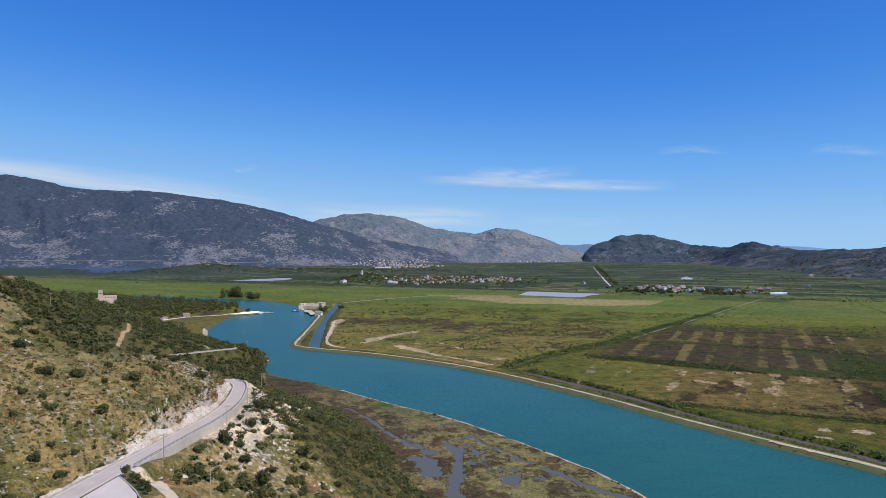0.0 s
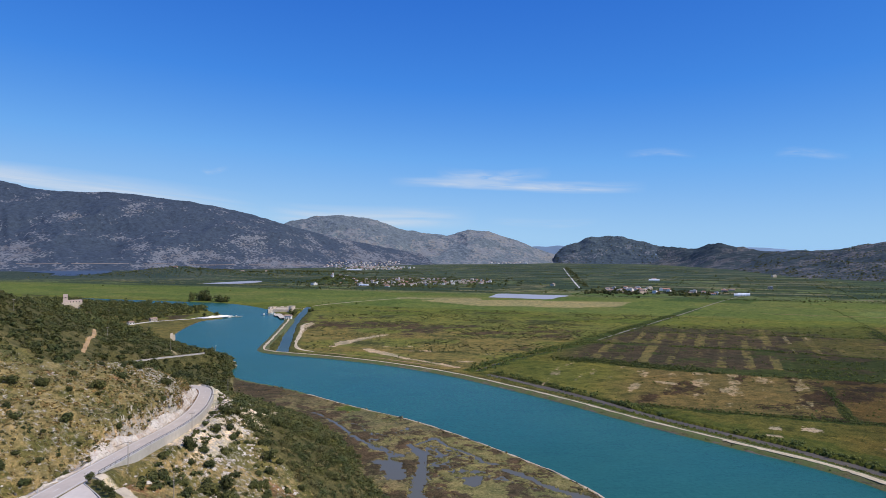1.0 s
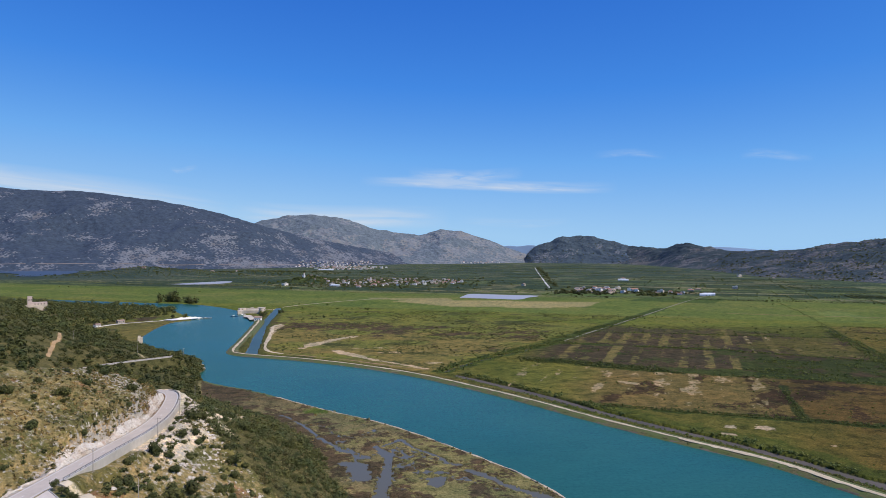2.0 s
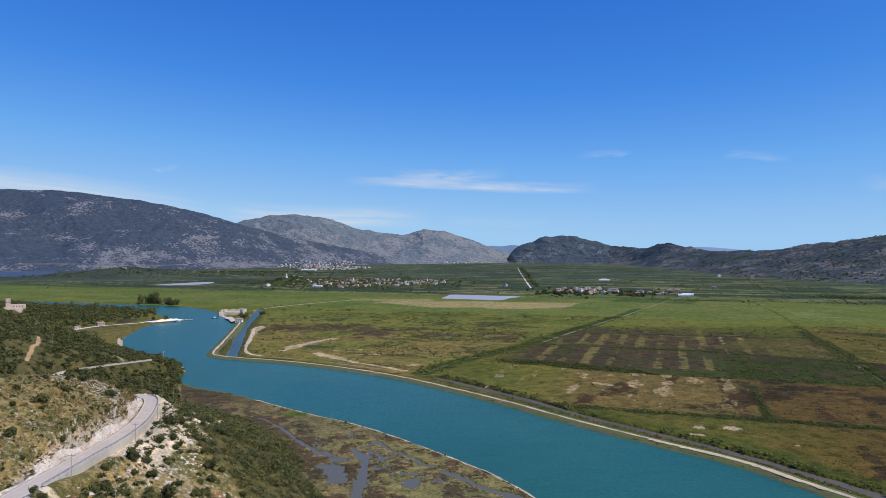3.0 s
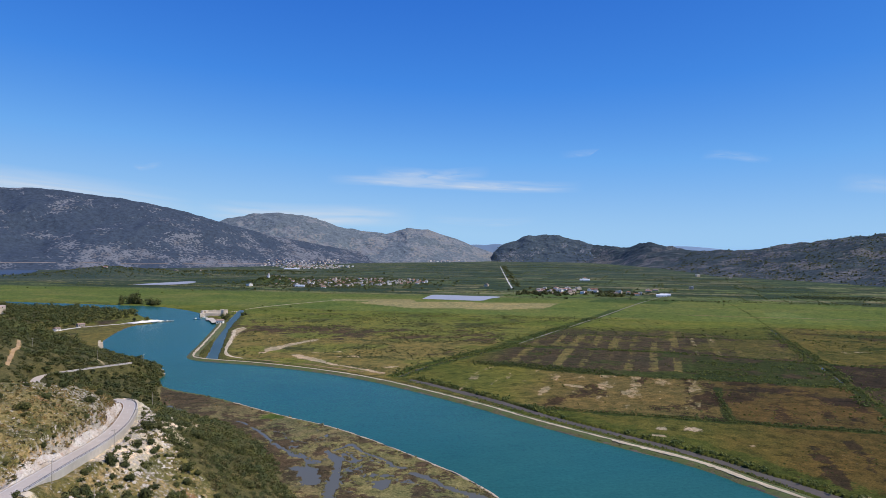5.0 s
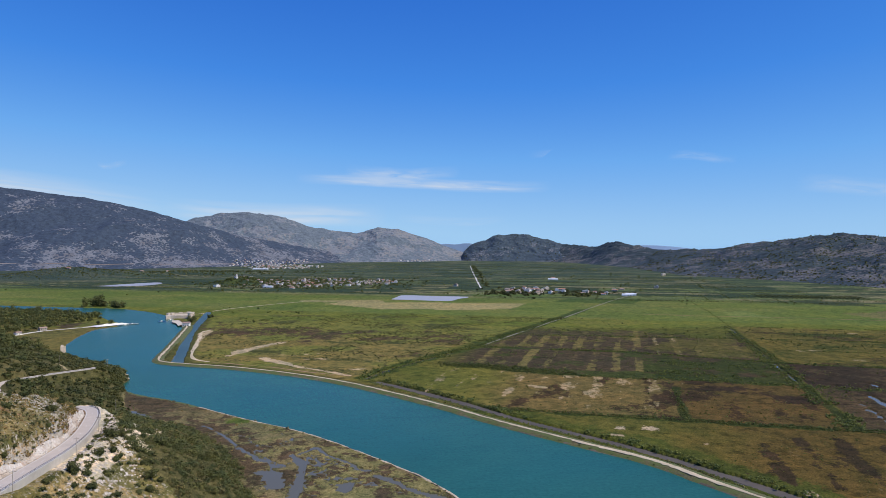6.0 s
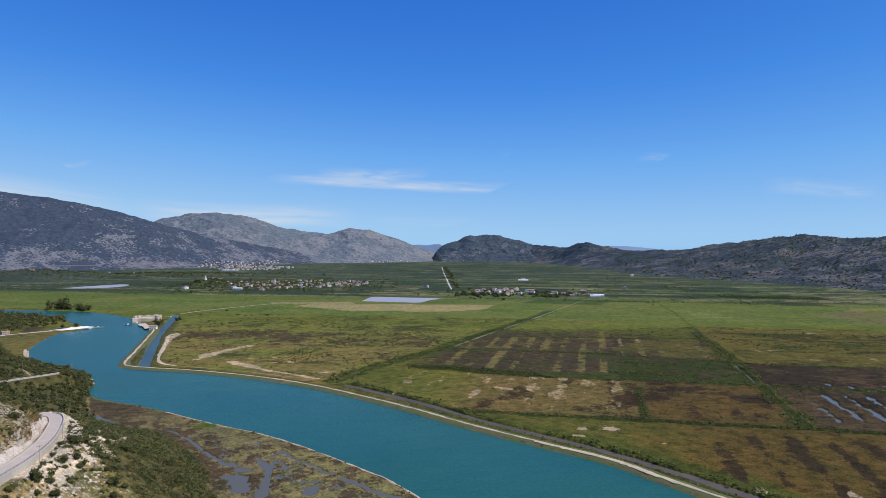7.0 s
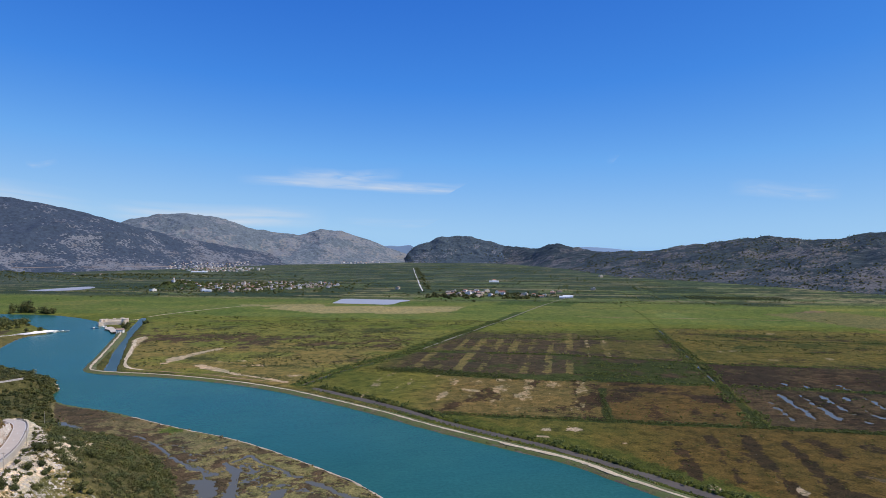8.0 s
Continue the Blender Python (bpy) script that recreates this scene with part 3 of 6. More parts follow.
# ---- the ground ----
def ground_cover(x, y, z, m):
    """Colours of what grows and lies on the ground, with haze painted into the far plain, and how stony it is."""
    n1, n2, n3 = fbm(x, y, 90, 4, 71), fbm(x, y, 24, 4, 72), fbm(x, y, 6, 3, 73)
    u, v = m["u"], m["v"]

    def lay(base, colour, mask):
        mask = np.clip(mask, 0, 1)[:, None]
        return base * (1 - mask) + np.array(colour) * mask

    col = np.tile((0.098, 0.115, 0.03), (len(x), 1))
    top, over = col.copy(), np.zeros(len(x))

    def patch(colour, mask):
        """Growth or bare soil with a ragged edge, over the cover below."""
        take = mask > over
        top[take] = colour
        np.maximum(over, np.clip(mask, 0, 1), out=over)

    rough = np.full(len(x), 0.8)
    col = lay(col, (0.13, 0.132, 0.04), step(0.45, 0.6, n1))
    # far plots in a patchwork
    pu, pv = u + 14 * (n1 - 0.5), v + 14 * (n2 - 0.5)
    for sx, sy, seed, lo in ((150, 70, 81, 1250), (210, 45, 82, 1250), (90, 180, 83, 1500), (320, 30, 84, 1300)):
        pick = hashed(np.floor(pu / sx + 0.37 * np.floor(pv / sy)), np.floor(pv / sy), seed)
        far = step(lo, lo + 150, v)
        col = lay(col, (0.042, 0.064, 0.036), far * (pick < 0.30) * 0.9)
        col = lay(col, (0.135, 0.158, 0.062), far * ((pick > 0.45) & (pick < 0.62)) * 0.85)
        col = lay(col, (0.25, 0.215, 0.115), far * (pick > 0.90) * 0.8)
        line_v, line_u = np.abs((pv / sy) % 1 - 0.5) * 2, np.abs((pu / sx + 0.37 * np.floor(pv / sy)) % 1 - 0.5) * 2
        col = lay(col, (0.030, 0.045, 0.022), far * np.maximum(step(0.78, 0.92, line_v), step(0.92, 0.97, line_u)) * 0.65)
    # haze painted over the far plots: the next two lays grow with distance
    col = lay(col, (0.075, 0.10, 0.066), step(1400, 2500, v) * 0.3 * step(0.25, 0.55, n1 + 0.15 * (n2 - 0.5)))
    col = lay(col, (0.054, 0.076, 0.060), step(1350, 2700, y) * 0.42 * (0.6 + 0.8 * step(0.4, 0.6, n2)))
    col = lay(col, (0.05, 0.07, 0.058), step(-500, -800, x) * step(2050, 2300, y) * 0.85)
    # bluish lift of everything beyond v 1250, also haze put into the colour
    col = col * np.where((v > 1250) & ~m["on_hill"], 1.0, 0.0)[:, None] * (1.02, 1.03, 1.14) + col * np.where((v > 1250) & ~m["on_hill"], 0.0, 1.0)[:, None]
    # rough pasture left of the diagonal ditch
    line = -171 + 0.208 * (v - 494)
    west = step(0, 8, line - u) * (v < 1250) * (~m["on_hill"]) * ~m["wet"]
    band = np.exp(-((v - 735) / 65) ** 2)
    col = lay(col, (0.165, 0.182, 0.058), west * 0.85)
    patch((0.078, 0.060, 0.044), west * np.clip(0.48 * band + 1.3 * (n2 - 0.5) + 0.5 * (n3 - 0.5) + 0.4 * (n1 - 0.5), 0, 0.75) * (v < 860))
    patch((0.070, 0.080, 0.034), west * (0.25 + 1.5 * (fbm(u * 0.5, v, 26, 4, 74) - 0.5)) * (v < 1000))
    col = lay(col, (0.20, 0.165, 0.075), west * step(0.42, 0.6, fbm(u * 0.5, v, 35, 4, 75)) * (v < 720) * 0.8)
    bare = np.zeros(len(x))
    for worn in BARE_LINES:
        away, _, half, _ = to_line(x, y, worn, 90)
        bare = np.maximum(bare, np.exp(-(away / half.clip(1)) ** 2) * (away < 60))
    bare = np.maximum(bare, 0.40 * west * (v < 690) * (x > -30) * step(0.6, 0.7, fbm(u * 0.35, v, 22, 4, 70)))
    patch((0.46, 0.385, 0.33), bare * 1.0 + 1.0 * (fbm(u * 0.5, v, 14, 4, 69) - 0.5) * (bare > 0.05))
    # the strip fields
    dry_side = m["inland"] | (m["shore_f"] > 0)
    east = step(0, 6, u - line) * (~m["on_hill"]) * dry_side * step(270, 280, v) * step(-140, -100, u) * (~m["wet"]) * (v < 1000)
    uw, vw = u + 0.3 * m["bend"], v + 0.5 * m["bend"]
    v_ab, v_bc, v_top, v_grass = field_rows(u)
    strip = np.floor((uw + 83) / 20.0)
    lane = ((uw + 83) / 20.0) % 1.0 - 0.5
    long_n = fbm(u * 2.2, v * 0.4, 26, 4, 76)
    home = east * step(167, 165, u)
    rowA = home * step(-2, 2, vw - v_ab) * step(2, -2, vw - v_top)
    rowT = home * step(-2, 2, vw - v_top) * step(12, -12, vw - v_grass)
    rowB = home * step(-2, 2, vw - v_bc) * step(2, -2, vw - v_ab)
    rowC = home * step(413, 417, v) * step(2, -2, vw - v_bc)
    rowD = east * step(417, 413, v)
    brown, straw, leafy = (0.066, 0.053, 0.042), (0.160, 0.142, 0.068), (0.048, 0.066, 0.024)
    for rw, tag in ((rowA, 1), (rowB, 2), (rowT, 3)):
        slim = 0.12 + 0.10 * hashed(strip, 0 * u + tag, 90)
        faint = 0.45 + 0.55 * hashed(strip, 0 * u + tag, 92)
        light = step(slim + 0.10, slim - 0.04, np.abs(lane + 0.12 * (long_n - 0.5)))
        col = lay(col, brown, rw * (0.95 if tag < 3 else 0.8))
        east_end = step(35, 120, u)
        if tag == 1:
            light = light * step(6, 20, v - v_ab)
            patch((0.110, 0.108, 0.042), rw * (0.24 + 0.36 * east_end + 1.4 * (n2 - 0.47)))
        elif tag == 2:
            light = light * step(14, 30, v - v_bc) * (1 - 0.8 * east_end)
            patch(leafy, rw * (0.20 + 0.30 * step(10, 70, u) + 0.35 * step(34, 8, v - v_bc) + 1.3 * (n2 - 0.47)))
        else:
            light = light * 0.7
            patch((0.105, 0.120, 0.034), rw * (0.15 + 0.55 * step(60, 5, v_grass - v) + 0.5 * step(40, 110, u) + 1.3 * (n2 - 0.47)))
        patch(straw, rw * np.clip(light * faint * (0.72 + 1.6 * (long_n - 0.46) + 0.8 * (n3 - 0.5)), 0, 0.72))
    patch((0.36, 0.30, 0.24), rowA * step(0.16, 0.06, np.abs(lane)) * step(40, 70, u) * step(105, 90, u) * np.clip(0.5 + 1.6 * (fbm(x, y, 9, 3, 93) - 0.5), 0, 0.7))
    # the nearer row: grass to the west, thin brown turf with bare streaks further on
    col = lay(col, (0.135, 0.142, 0.040), rowC)
    col = lay(col, (0.150, 0.122, 0.056), rowC * step(-85, -30, u + 30 * (n2 - 0.5)))
    col = lay(col, (0.118, 0.088, 0.038), rowC * step(66, 76, u))
    streak = (((uw + 77) / 20.0) % 1.0 - 0.5)
    pale = np.exp(-(streak / 0.20) ** 2) * step(428, 452, v) * step(2, 14, v_bc - v) * step(84, 62, u)
    patch((0.34, 0.28, 0.215), rowC * np.clip(pale * (0.30 + 0.35 * hashed(np.floor((uw + 77) / 20.0), 0 * u, 91)) + 2.2 * (fbm(u * 1.5, v * 0.55, 12, 4, 77) - 0.50) * (pale > 0.04), 0, 0.53))
    patch((0.41, 0.34, 0.275), rowC * 0.8 * np.exp(-((u + 27) / 15) ** 2 - ((v - 494 + 0.3 * (u + 27)) / 5) ** 2))
    patch((0.058, 0.042, 0.028), rowC * step(-70, -20, u) * (0.27 + 0.2 * step(40, 62, u) * step(76, 70, u) + 1.8 * (fbm(u * 1.4, v * 0.6, 24, 4, 78) - 0.47)))
    patch((0.050, 0.037, 0.028), rowC * step(72, 84, u) * (0.05 + 0.5 * np.exp(-((v - 520 + 0.55 * (u - 110)) / 26) ** 2) + 1.4 * (n2 - 0.48)))
    # the field behind the dike
    col = lay(col, (0.110, 0.110, 0.034), rowD * 0.95)
    col = lay(col, (0.118, 0.088, 0.034), rowD * step(55, 120, u + 40 * (n2 - 0.5)) * 0.95)
    blot = np.exp(-(lane / 0.24) ** 2) * step(86, 98, u)
    patch((0.052, 0.040, 0.026), rowD * np.clip(0.70 * blot * step(398, 380, v) + 1.8 * (fbm(u * 1.5, v * 0.7, 16, 4, 79) - 0.50) * step(60, 95, u), 0, 0.85))
    patch((0.075, 0.095, 0.026), rowD * step(30, 14, m["drain"] + 16 * (n2 - 0.5)) * 0.7)
    for pu0, pv0, ru, rv in ((33, 388, 6, 5), (49, 391, 5, 4), (31, 372, 5, 3), (150, 300, 3, 8), (112, 296, 4, 6)):
        patch((0.44, 0.37, 0.33), rowD * (np.exp(-((u - pu0) / ru) ** 2 - ((v - pv0) / rv) ** 2) + 0.9 * (n3 - 0.5)))
    # beyond the cross ditch
    right = east * step(168, 172, u) * step(413, 417, v) * step(2, -2, vw - v_ab)
    col = lay(col, (0.085, 0.068, 0.048), right)
    patch((0.050, 0.039, 0.031), right * (0.30 + 0.35 * (v > 545) + 1.4 * (n2 - 0.46)))
    patch((0.06, 0.07, 0.028), right * (0.1 + 1.4 * (fbm(u * 0.6, v, 20, 4, 96) - 0.46)) * (v > 545))
    far_r = east * step(168, 172, u) * step(-2, 2, vw - v_ab) * step(4, -4, vw - v_grass)
    col = lay(col, (0.140, 0.128, 0.044), far_r)
    patch((0.062, 0.052, 0.030), far_r * (0.14 + 0.2 * step(30, 8, v - v_ab) + 1.5 * (fbm(u * 0.5, v, 26, 4, 80) - 0.47)))
    patch((0.060, 0.076, 0.024), far_r * (0.2 + 1.6 * (fbm(u * 0.5, v, 40, 4, 95) - 0.47)))
    for pu0, pv0, ru, rv in ((292, 905, 16, 3), (300, 706, 5, 9), (212, 740, 14, 4), (250, 690, 12, 3)):
        patch((0.40, 0.33, 0.25), far_r * (np.exp(-((u - pu0) / ru) ** 2 - ((v - pv0) / rv) ** 2) + 0.9 * (n3 - 0.5)))
    for edge_v, w in ((v_ab, 5.0), (v_bc, 7.0), (v_top, 3.5), (0 * u + 415, 4.0)):
        patch((0.046, 0.066, 0.022), east * step(w + 4, w - 2, np.abs(vw - edge_v)) * (0.62 + 0.5 * (n2 - 0.5)))
    for uu in (71, 165):
        patch((0.044, 0.060, 0.022), east * step(6, 2, np.abs(u - uu + 0.3 * m["bend"])) * (v < 950) * (v > 415) * ((uu > 100) | (v < 520)) * 0.72)
    # bright pasture in the middle ground
    past = step(-14, 14, v + 60 * (n2 - 0.5) - v_grass) * step(1420, 1300, v) * (~m["on_hill"])
    col = lay(col, (0.128, 0.160, 0.040), past * 0.85)
    col = lay(col, (0.15, 0.162, 0.05), past * step(0.5, 0.62, fbm(u * 0.6, v, 60, 3, 85)) * 0.8)
    col = lay(col, (0.095, 0.132, 0.031), past * step(0.5, 0.6, fbm(u * 0.4, v * 1.2, 45, 3, 97)) * 0.7)
    rough = np.where(past > 0.5, 0.55, rough)
    # single plots with an edge of their own
    for ring, colour, take in PLOTS:
        near = within(x + 3 * (n3 - 0.5), y + 3 * (n3 - 0.5), ring)
        col = lay(col, colour, near * take)
        over[near & (x > 0)] *= 0.3
        rough = np.where(near, 0.35, rough)
    # banks
    inl = m["inland"]
    col = lay(col, (0.12, 0.105, 0.045), inl * step(16, 10, m["shore_f"]) * (v < 1200))
    col = lay(col, (0.07, 0.085, 0.03), step(9, 5, m["drain"]) * 0.9)
    col = lay(col, (0.09, 0.10, 0.04), step(16, 12, m["canal"]) * (m["shore_f"] > 1) * inl * 0.9)
    patch((0.055, 0.08, 0.024), step(16, 4, m["ditch"] + 8 * (n3 - 0.5)) * (v < 1150) * 0.75)
    # salt marsh
    mar = m["marsh"] * (~m["on_hill"])
    low = mar * (y < 600)
    col = lay(col, (0.15, 0.14, 0.058), mar)
    col = lay(col, (0.185, 0.152, 0.080), low)
    col = lay(col, (0.205, 0.180, 0.080), low * step(0.45, 0.58, fbm(x, y, 30, 4, 86)) * step(440, 380, y) * 0.9)
    col = lay(col, (0.105, 0.080, 0.048), low * step(400, 450, y) * 0.8)
    over[low > 0.5] = 0
    patch((0.092, 0.066, 0.042), low * (0.36 + 0.25 * step(34, 12, m["dfoot"]) + 1.9 * (n2 * 0.45 + n3 * 0.55 - 0.48)))
    patch((0.10, 0.125, 0.03), low * 0.8 * np.exp(-((x + 32) / 14) ** 2 - ((y - 398) / 10) ** 2))
    wet_mud = step(0.0, -0.1, z)
    col = lay(col, (0.05, 0.045, 0.035), wet_mud)
    over = over * (1 - wet_mud)
    farm = ((v < 1000) & ~m["on_hill"] & (low < 0.5))[:, None]
    warm = np.where(farm, (1.05, 0.95, 0.78), (1.0, 1.0, 1.0))
    dull = np.where((u > 60) & (v < 900), 0.86, 1.0)[:, None]
    col, top = col * warm * np.where(farm, dull, 1.0), top * warm * np.where(farm, dull, 1.0)

    def patch(colour, mask):
        take = mask > over
        top[take] = colour
        np.maximum(over, np.clip(mask, 0, 1), out=over)

    # hill
    hill = m["on_hill"]
    over[hill] = 0
    col = lay(col, (0.225, 0.182, 0.088), hill * 1.0)
    col = lay(col, (0.25, 0.195, 0.10), hill * step(0.52, 0.66, fbm(x, y, 15, 4, 87)) * 0.7)
    patch((0.128, 0.118, 0.046), hill * (0.44 + 1.1 * (n2 - 0.48) + 0.9 * (n3 - 0.5)))
    patch((0.24, 0.135, 0.075), hill * 1.0 * step(0.62, 0.76, fbm(x, y, 26, 4, 88)) * 0.55)
    woods = np.maximum(within(x, y, WOOD_A), np.maximum(within(x, y, WOOD_B), within(x, y, WOOD_C))) * hill
    col = lay(col, (0.080, 0.078, 0.036), woods * 0.85)
    low_slope = within(x, y, SLOPE_LOW) * hill
    col = lay(col, (0.25, 0.195, 0.10), low_slope * 0.75)
    patch((0.145, 0.13, 0.052), low_slope * (0.46 + 1.3 * (n3 - 0.5)) * step(232, 205, y))
    over = over * (1 - 0.6 * woods)
    for path, half, soil in HILL_TRACKS:
        patch(soil, hill * step(half + 0.5, half - 0.5, to_line(x, y, path, 40)[0]) * (0.7 + 0.3 * (y < 200)))
    verge = hill * step(9, 6, m["road"]) * (m["road_side"] > 0) * (y < 330)
    patch((0.42, 0.30, 0.20), verge * (y < 250) * 0.9)
    patch((0.19, 0.115, 0.07), verge * (y >= 250) * 0.9)
    spoil = hill * (m["road_side"] < 0) * step(36, 14, m["road"] + 26 * (n2 - 0.5)) * step(185, 215, y) * step(345, 315, y)
    patch((0.60, 0.50, 0.395), spoil * (0.42 + 0.8 * (n2 * 0.4 + n3 * 0.6)))
    stony = hill * (0.24 + 0.9 * (n1 - 0.5)) * (1 - 0.7 * woods) + 0.2 * spoil + 0.5 * verge * (y < 250)
    stony = stony + hill * 0.46 * np.exp(-((x + 95) / 30) ** 2 - ((y - 255) / 32) ** 2) + 0.10 * low_slope * step(195, 235, y)
    rough = np.where(hill, 0.8, rough) * (1 - 0.8 * np.clip(spoil + verge, 0, 1))
    rough = np.where(low > 0.5, 0.6, rough)
    return col, np.clip(stony, 0, 1), top, over, rough


# bare sandy ground: (x, y, half width)
BARE_LINES = [[(-72, 652, 3), (-65, 674, 6), (-56, 695, 7), (-43, 718, 6), (-24, 743, 3)], [(-38, 634, 5), (-30, 620, 5), (-17, 600, 4), (-4, 581, 3), (10, 566, 2), (27, 546, 3), (38, 532, 4)],
              [(-114, 720, 2), (-119, 768, 2), (-124, 830, 6), (-120, 858, 6)]]


def field_rows(u):
    """Where the hedges between the rows of strips run, as v over u."""
    return (np.interp(u, [-140, 43, 200, 430], [686, 684, 650, 650]), np.interp(u, [-130, -80, -28, 180, 300], [570, 565, 552, 548, 540]),
            np.interp(u, [-140, -72, 42, 174, 430], [790, 796, 806, 824, 830]), np.interp(u, [-140, -46, 42, 100, 166, 430], [870, 880, 896, 905, 944, 944]))


PLOTS = [([(18, 1238), (54, 1275), (254, 1222), (380, 1185), (330, 1092), (262, 1078), (110, 1118)], (0.30, 0.25, 0.125), 0.95),
         ([(560, 1135), (640, 1240), (500, 1290), (440, 1215)], (0.055, 0.088, 0.024), 0.85),
         ([(809, 898), (812, 811), (948, 900), (944, 964)], (0.20, 0.135, 0.095), 0.85),
         ([(897, 1175), (883, 1061), (960, 1030), (985, 1120)], (0.040, 0.055, 0.030), 0.9),
         ([(640, 976), (687, 985), (665, 885), (612, 900)], (0.15, 0.185, 0.06), 0.7),
         ([(690, 1240), (800, 1200), (790, 1140), (675, 1175)], (0.135, 0.165, 0.05), 0.7),
         ([(960, 990), (1240, 900), (1230, 870), (930, 955)], (0.20, 0.195, 0.05), 0.8),
         ([(-30, 1330), (130, 1300), (128, 1250), (-20, 1285)], (0.27, 0.23, 0.12), 0.85),
         ([(330, 1440), (520, 1380), (505, 1330), (320, 1375)], (0.085, 0.125, 0.035), 0.8)]
SLOPE_UP = [(-75, 100), (-75, 225), (-84, 270), (-92, 300), (-108, 318), (-100, 270), (-112, 228), (-136, 205), (-170, 165), (-165, 100)]
SLOPE_LOW = [(-66, 165), (-66, 225), (-69, 255), (-80, 300), (-88, 322), (-80, 308), (-68, 272), (-57, 246), (-44, 230), (-28, 213), (-17, 165), (-30, 110), (-54, 125)]
HILL_TRACKS = [(curve([(-69, 158.5), (-65.5, 156.5), (-60.5, 152.5), (-55, 146.5), (-49.5, 140), (-43, 130)], 2.0), 1.7, (0.58, 0.49, 0.36)),
               (curve([(-202, 438), (-209, 457), (-216, 478), (-224, 502), (-237, 532)], 4.0), 1.0, (0.38, 0.25, 0.125)),
               (curve([(-170, 520), (-183, 545), (-196, 565)], 4.0), 0.9, (0.30, 0.24, 0.11))]
WOOD_A = [(-95, 405), (-60, 388), (-40, 352), (-22, 309), (-12, 265), (0, 235), (14, 150), (-14, 165), (-24, 212), (-35, 222), (-46, 232), (-57, 246), (-66, 268), (-76, 300), (-84, 326), (-100, 347)]
WOOD_B = [(-98, 342), (-140, 360), (-225, 400), (-300, 470), (-345, 640), (-245, 705), (-200, 650), (-165, 610), (-136, 550), (-122, 480), (-100, 408)]
WOOD_C = [(-250, 706), (-340, 640), (-520, 800), (-640, 1180), (-430, 1222), (-322, 1095), (-292, 1020), (-330, 935), (-352, 868), (-325, 815), (-270, 745)]


def build_ground():
    ahead = np.radians(np.linspace(-36, 50, 800))
    behind = np.radians(np.linspace(50, 324, 48))[1:-1]
    az = np.concatenate([ahead, behind, ahead[:1] + 2 * math.pi])
    rr = np.concatenate([[1, 20, 45], np.geomspace(70, 180, 40), np.geomspace(180, 720, 290)[1:], np.geomspace(720, 5400, 180)[1:]])
    x, y = (rr[:, None] * np.sin(az)[None, :]).ravel(), (rr[:, None] * np.cos(az)[None, :] - 30).ravel()
    z, m = land(x, y)
    me = mesh_of("ground", np.column_stack([x, y, z]), grid_faces(len(rr), len(az))[:, ::-1], GROUND, True)
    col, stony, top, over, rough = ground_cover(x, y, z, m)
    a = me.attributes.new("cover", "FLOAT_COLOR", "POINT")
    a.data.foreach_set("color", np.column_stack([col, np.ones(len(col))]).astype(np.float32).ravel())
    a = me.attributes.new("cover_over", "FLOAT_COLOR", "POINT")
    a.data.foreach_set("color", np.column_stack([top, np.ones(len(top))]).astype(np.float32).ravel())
    for key, value in (("stony", stony), ("over", over), ("rough", rough)):
        b = me.attributes.new(key, "FLOAT", "POINT")
        b.data.foreach_set("value", value.astype(np.float32))
    tagged(new("ground", me), "flat farmed plain, salt marsh and stony hillside", "ground", "", "structure")


def sheet(name, ring, z, mat, label, category, kind="structure"):
    bm = bmesh.new()
    bm.faces.new([bm.verts.new((x, y, z)) for x, y in ring])
    ob = part(name, bm, mat)
    return tagged(ob, label, category, "", kind)


build_ground()
sheet("marsh_water", [(-900, 40), (1100, 40), (1100, 1500), (-900, 1500)], -0.06, STILL, "still dark water in marsh pools and ditches", "water")
sheet("water", [tuple(p) for p in WATER], 0.0, WATER_MAT, "calm turquoise water of a wide tidal channel", "water")


# ---- mountains ----
def mountain(name, ridge, foot, mat, label, amp=0.3, cols=260, rows=90, seed=1, gully=260.0):
    rl = curve(ridge, 1e9) if len(ridge) < 3 else np.array(ridge, float)
    s = np.linspace(0, len(ridge) - 1, cols)
    k = np.arange(len(ridge))
    R = np.column_stack([np.interp(s, k, rl[:, c]) for c in range(3)])
    soft = np.ones(9) / 9
    for c in range(3):
        padded = np.pad(R[:, c], 4, mode="edge")
        R[:, c] = np.convolve(padded, soft, "valid")
    fp = np.array(foot, float)
    F = np.column_stack([np.interp(s, k, fp[:, c]) for c in range(2)])
    w = np.concatenate([np.linspace(-0.15, 1, rows), np.linspace(1.02, 1.5, 12)])
    W, I = np.meshgrid(w, np.arange(cols), indexing="ij")
    x = F[I, 0] + (R[I, 0] - F[I, 0]) * W
    y = F[I, 1] + (R[I, 1] - F[I, 1]) * W
    prof = np.where(W <= 1, np.clip(W, 0, 1) ** 1.25, 1 - (W - 1) * 1.6)
    g = 1 - np.abs(2 * fbm(x, y, gully, 5, seed) - 1)
    g2 = 1 - np.abs(2 * fbm(x + 0.6 * y, 0.45 * y, gully * 0.36, 4, seed + 5) - 1)
    body = np.clip(W, 0, 1) * np.clip(1.25 - W, 0, 1) * 2.6
    z = R[I, 2] * (prof + amp * body * (g - 0.62)) + R[I, 2] * 0.09 * body * np.clip((1 - W) * 4, 0, 1) * (g2 - 0.62)
    z = z + (fbm(x, y, 70, 3, seed + 9) - 0.5) * np.minimum(7, 0.04 * R[I, 2] + 1) * np.clip(W * 4, 0, 1)
    z = np.where(W < 0, -6, z)
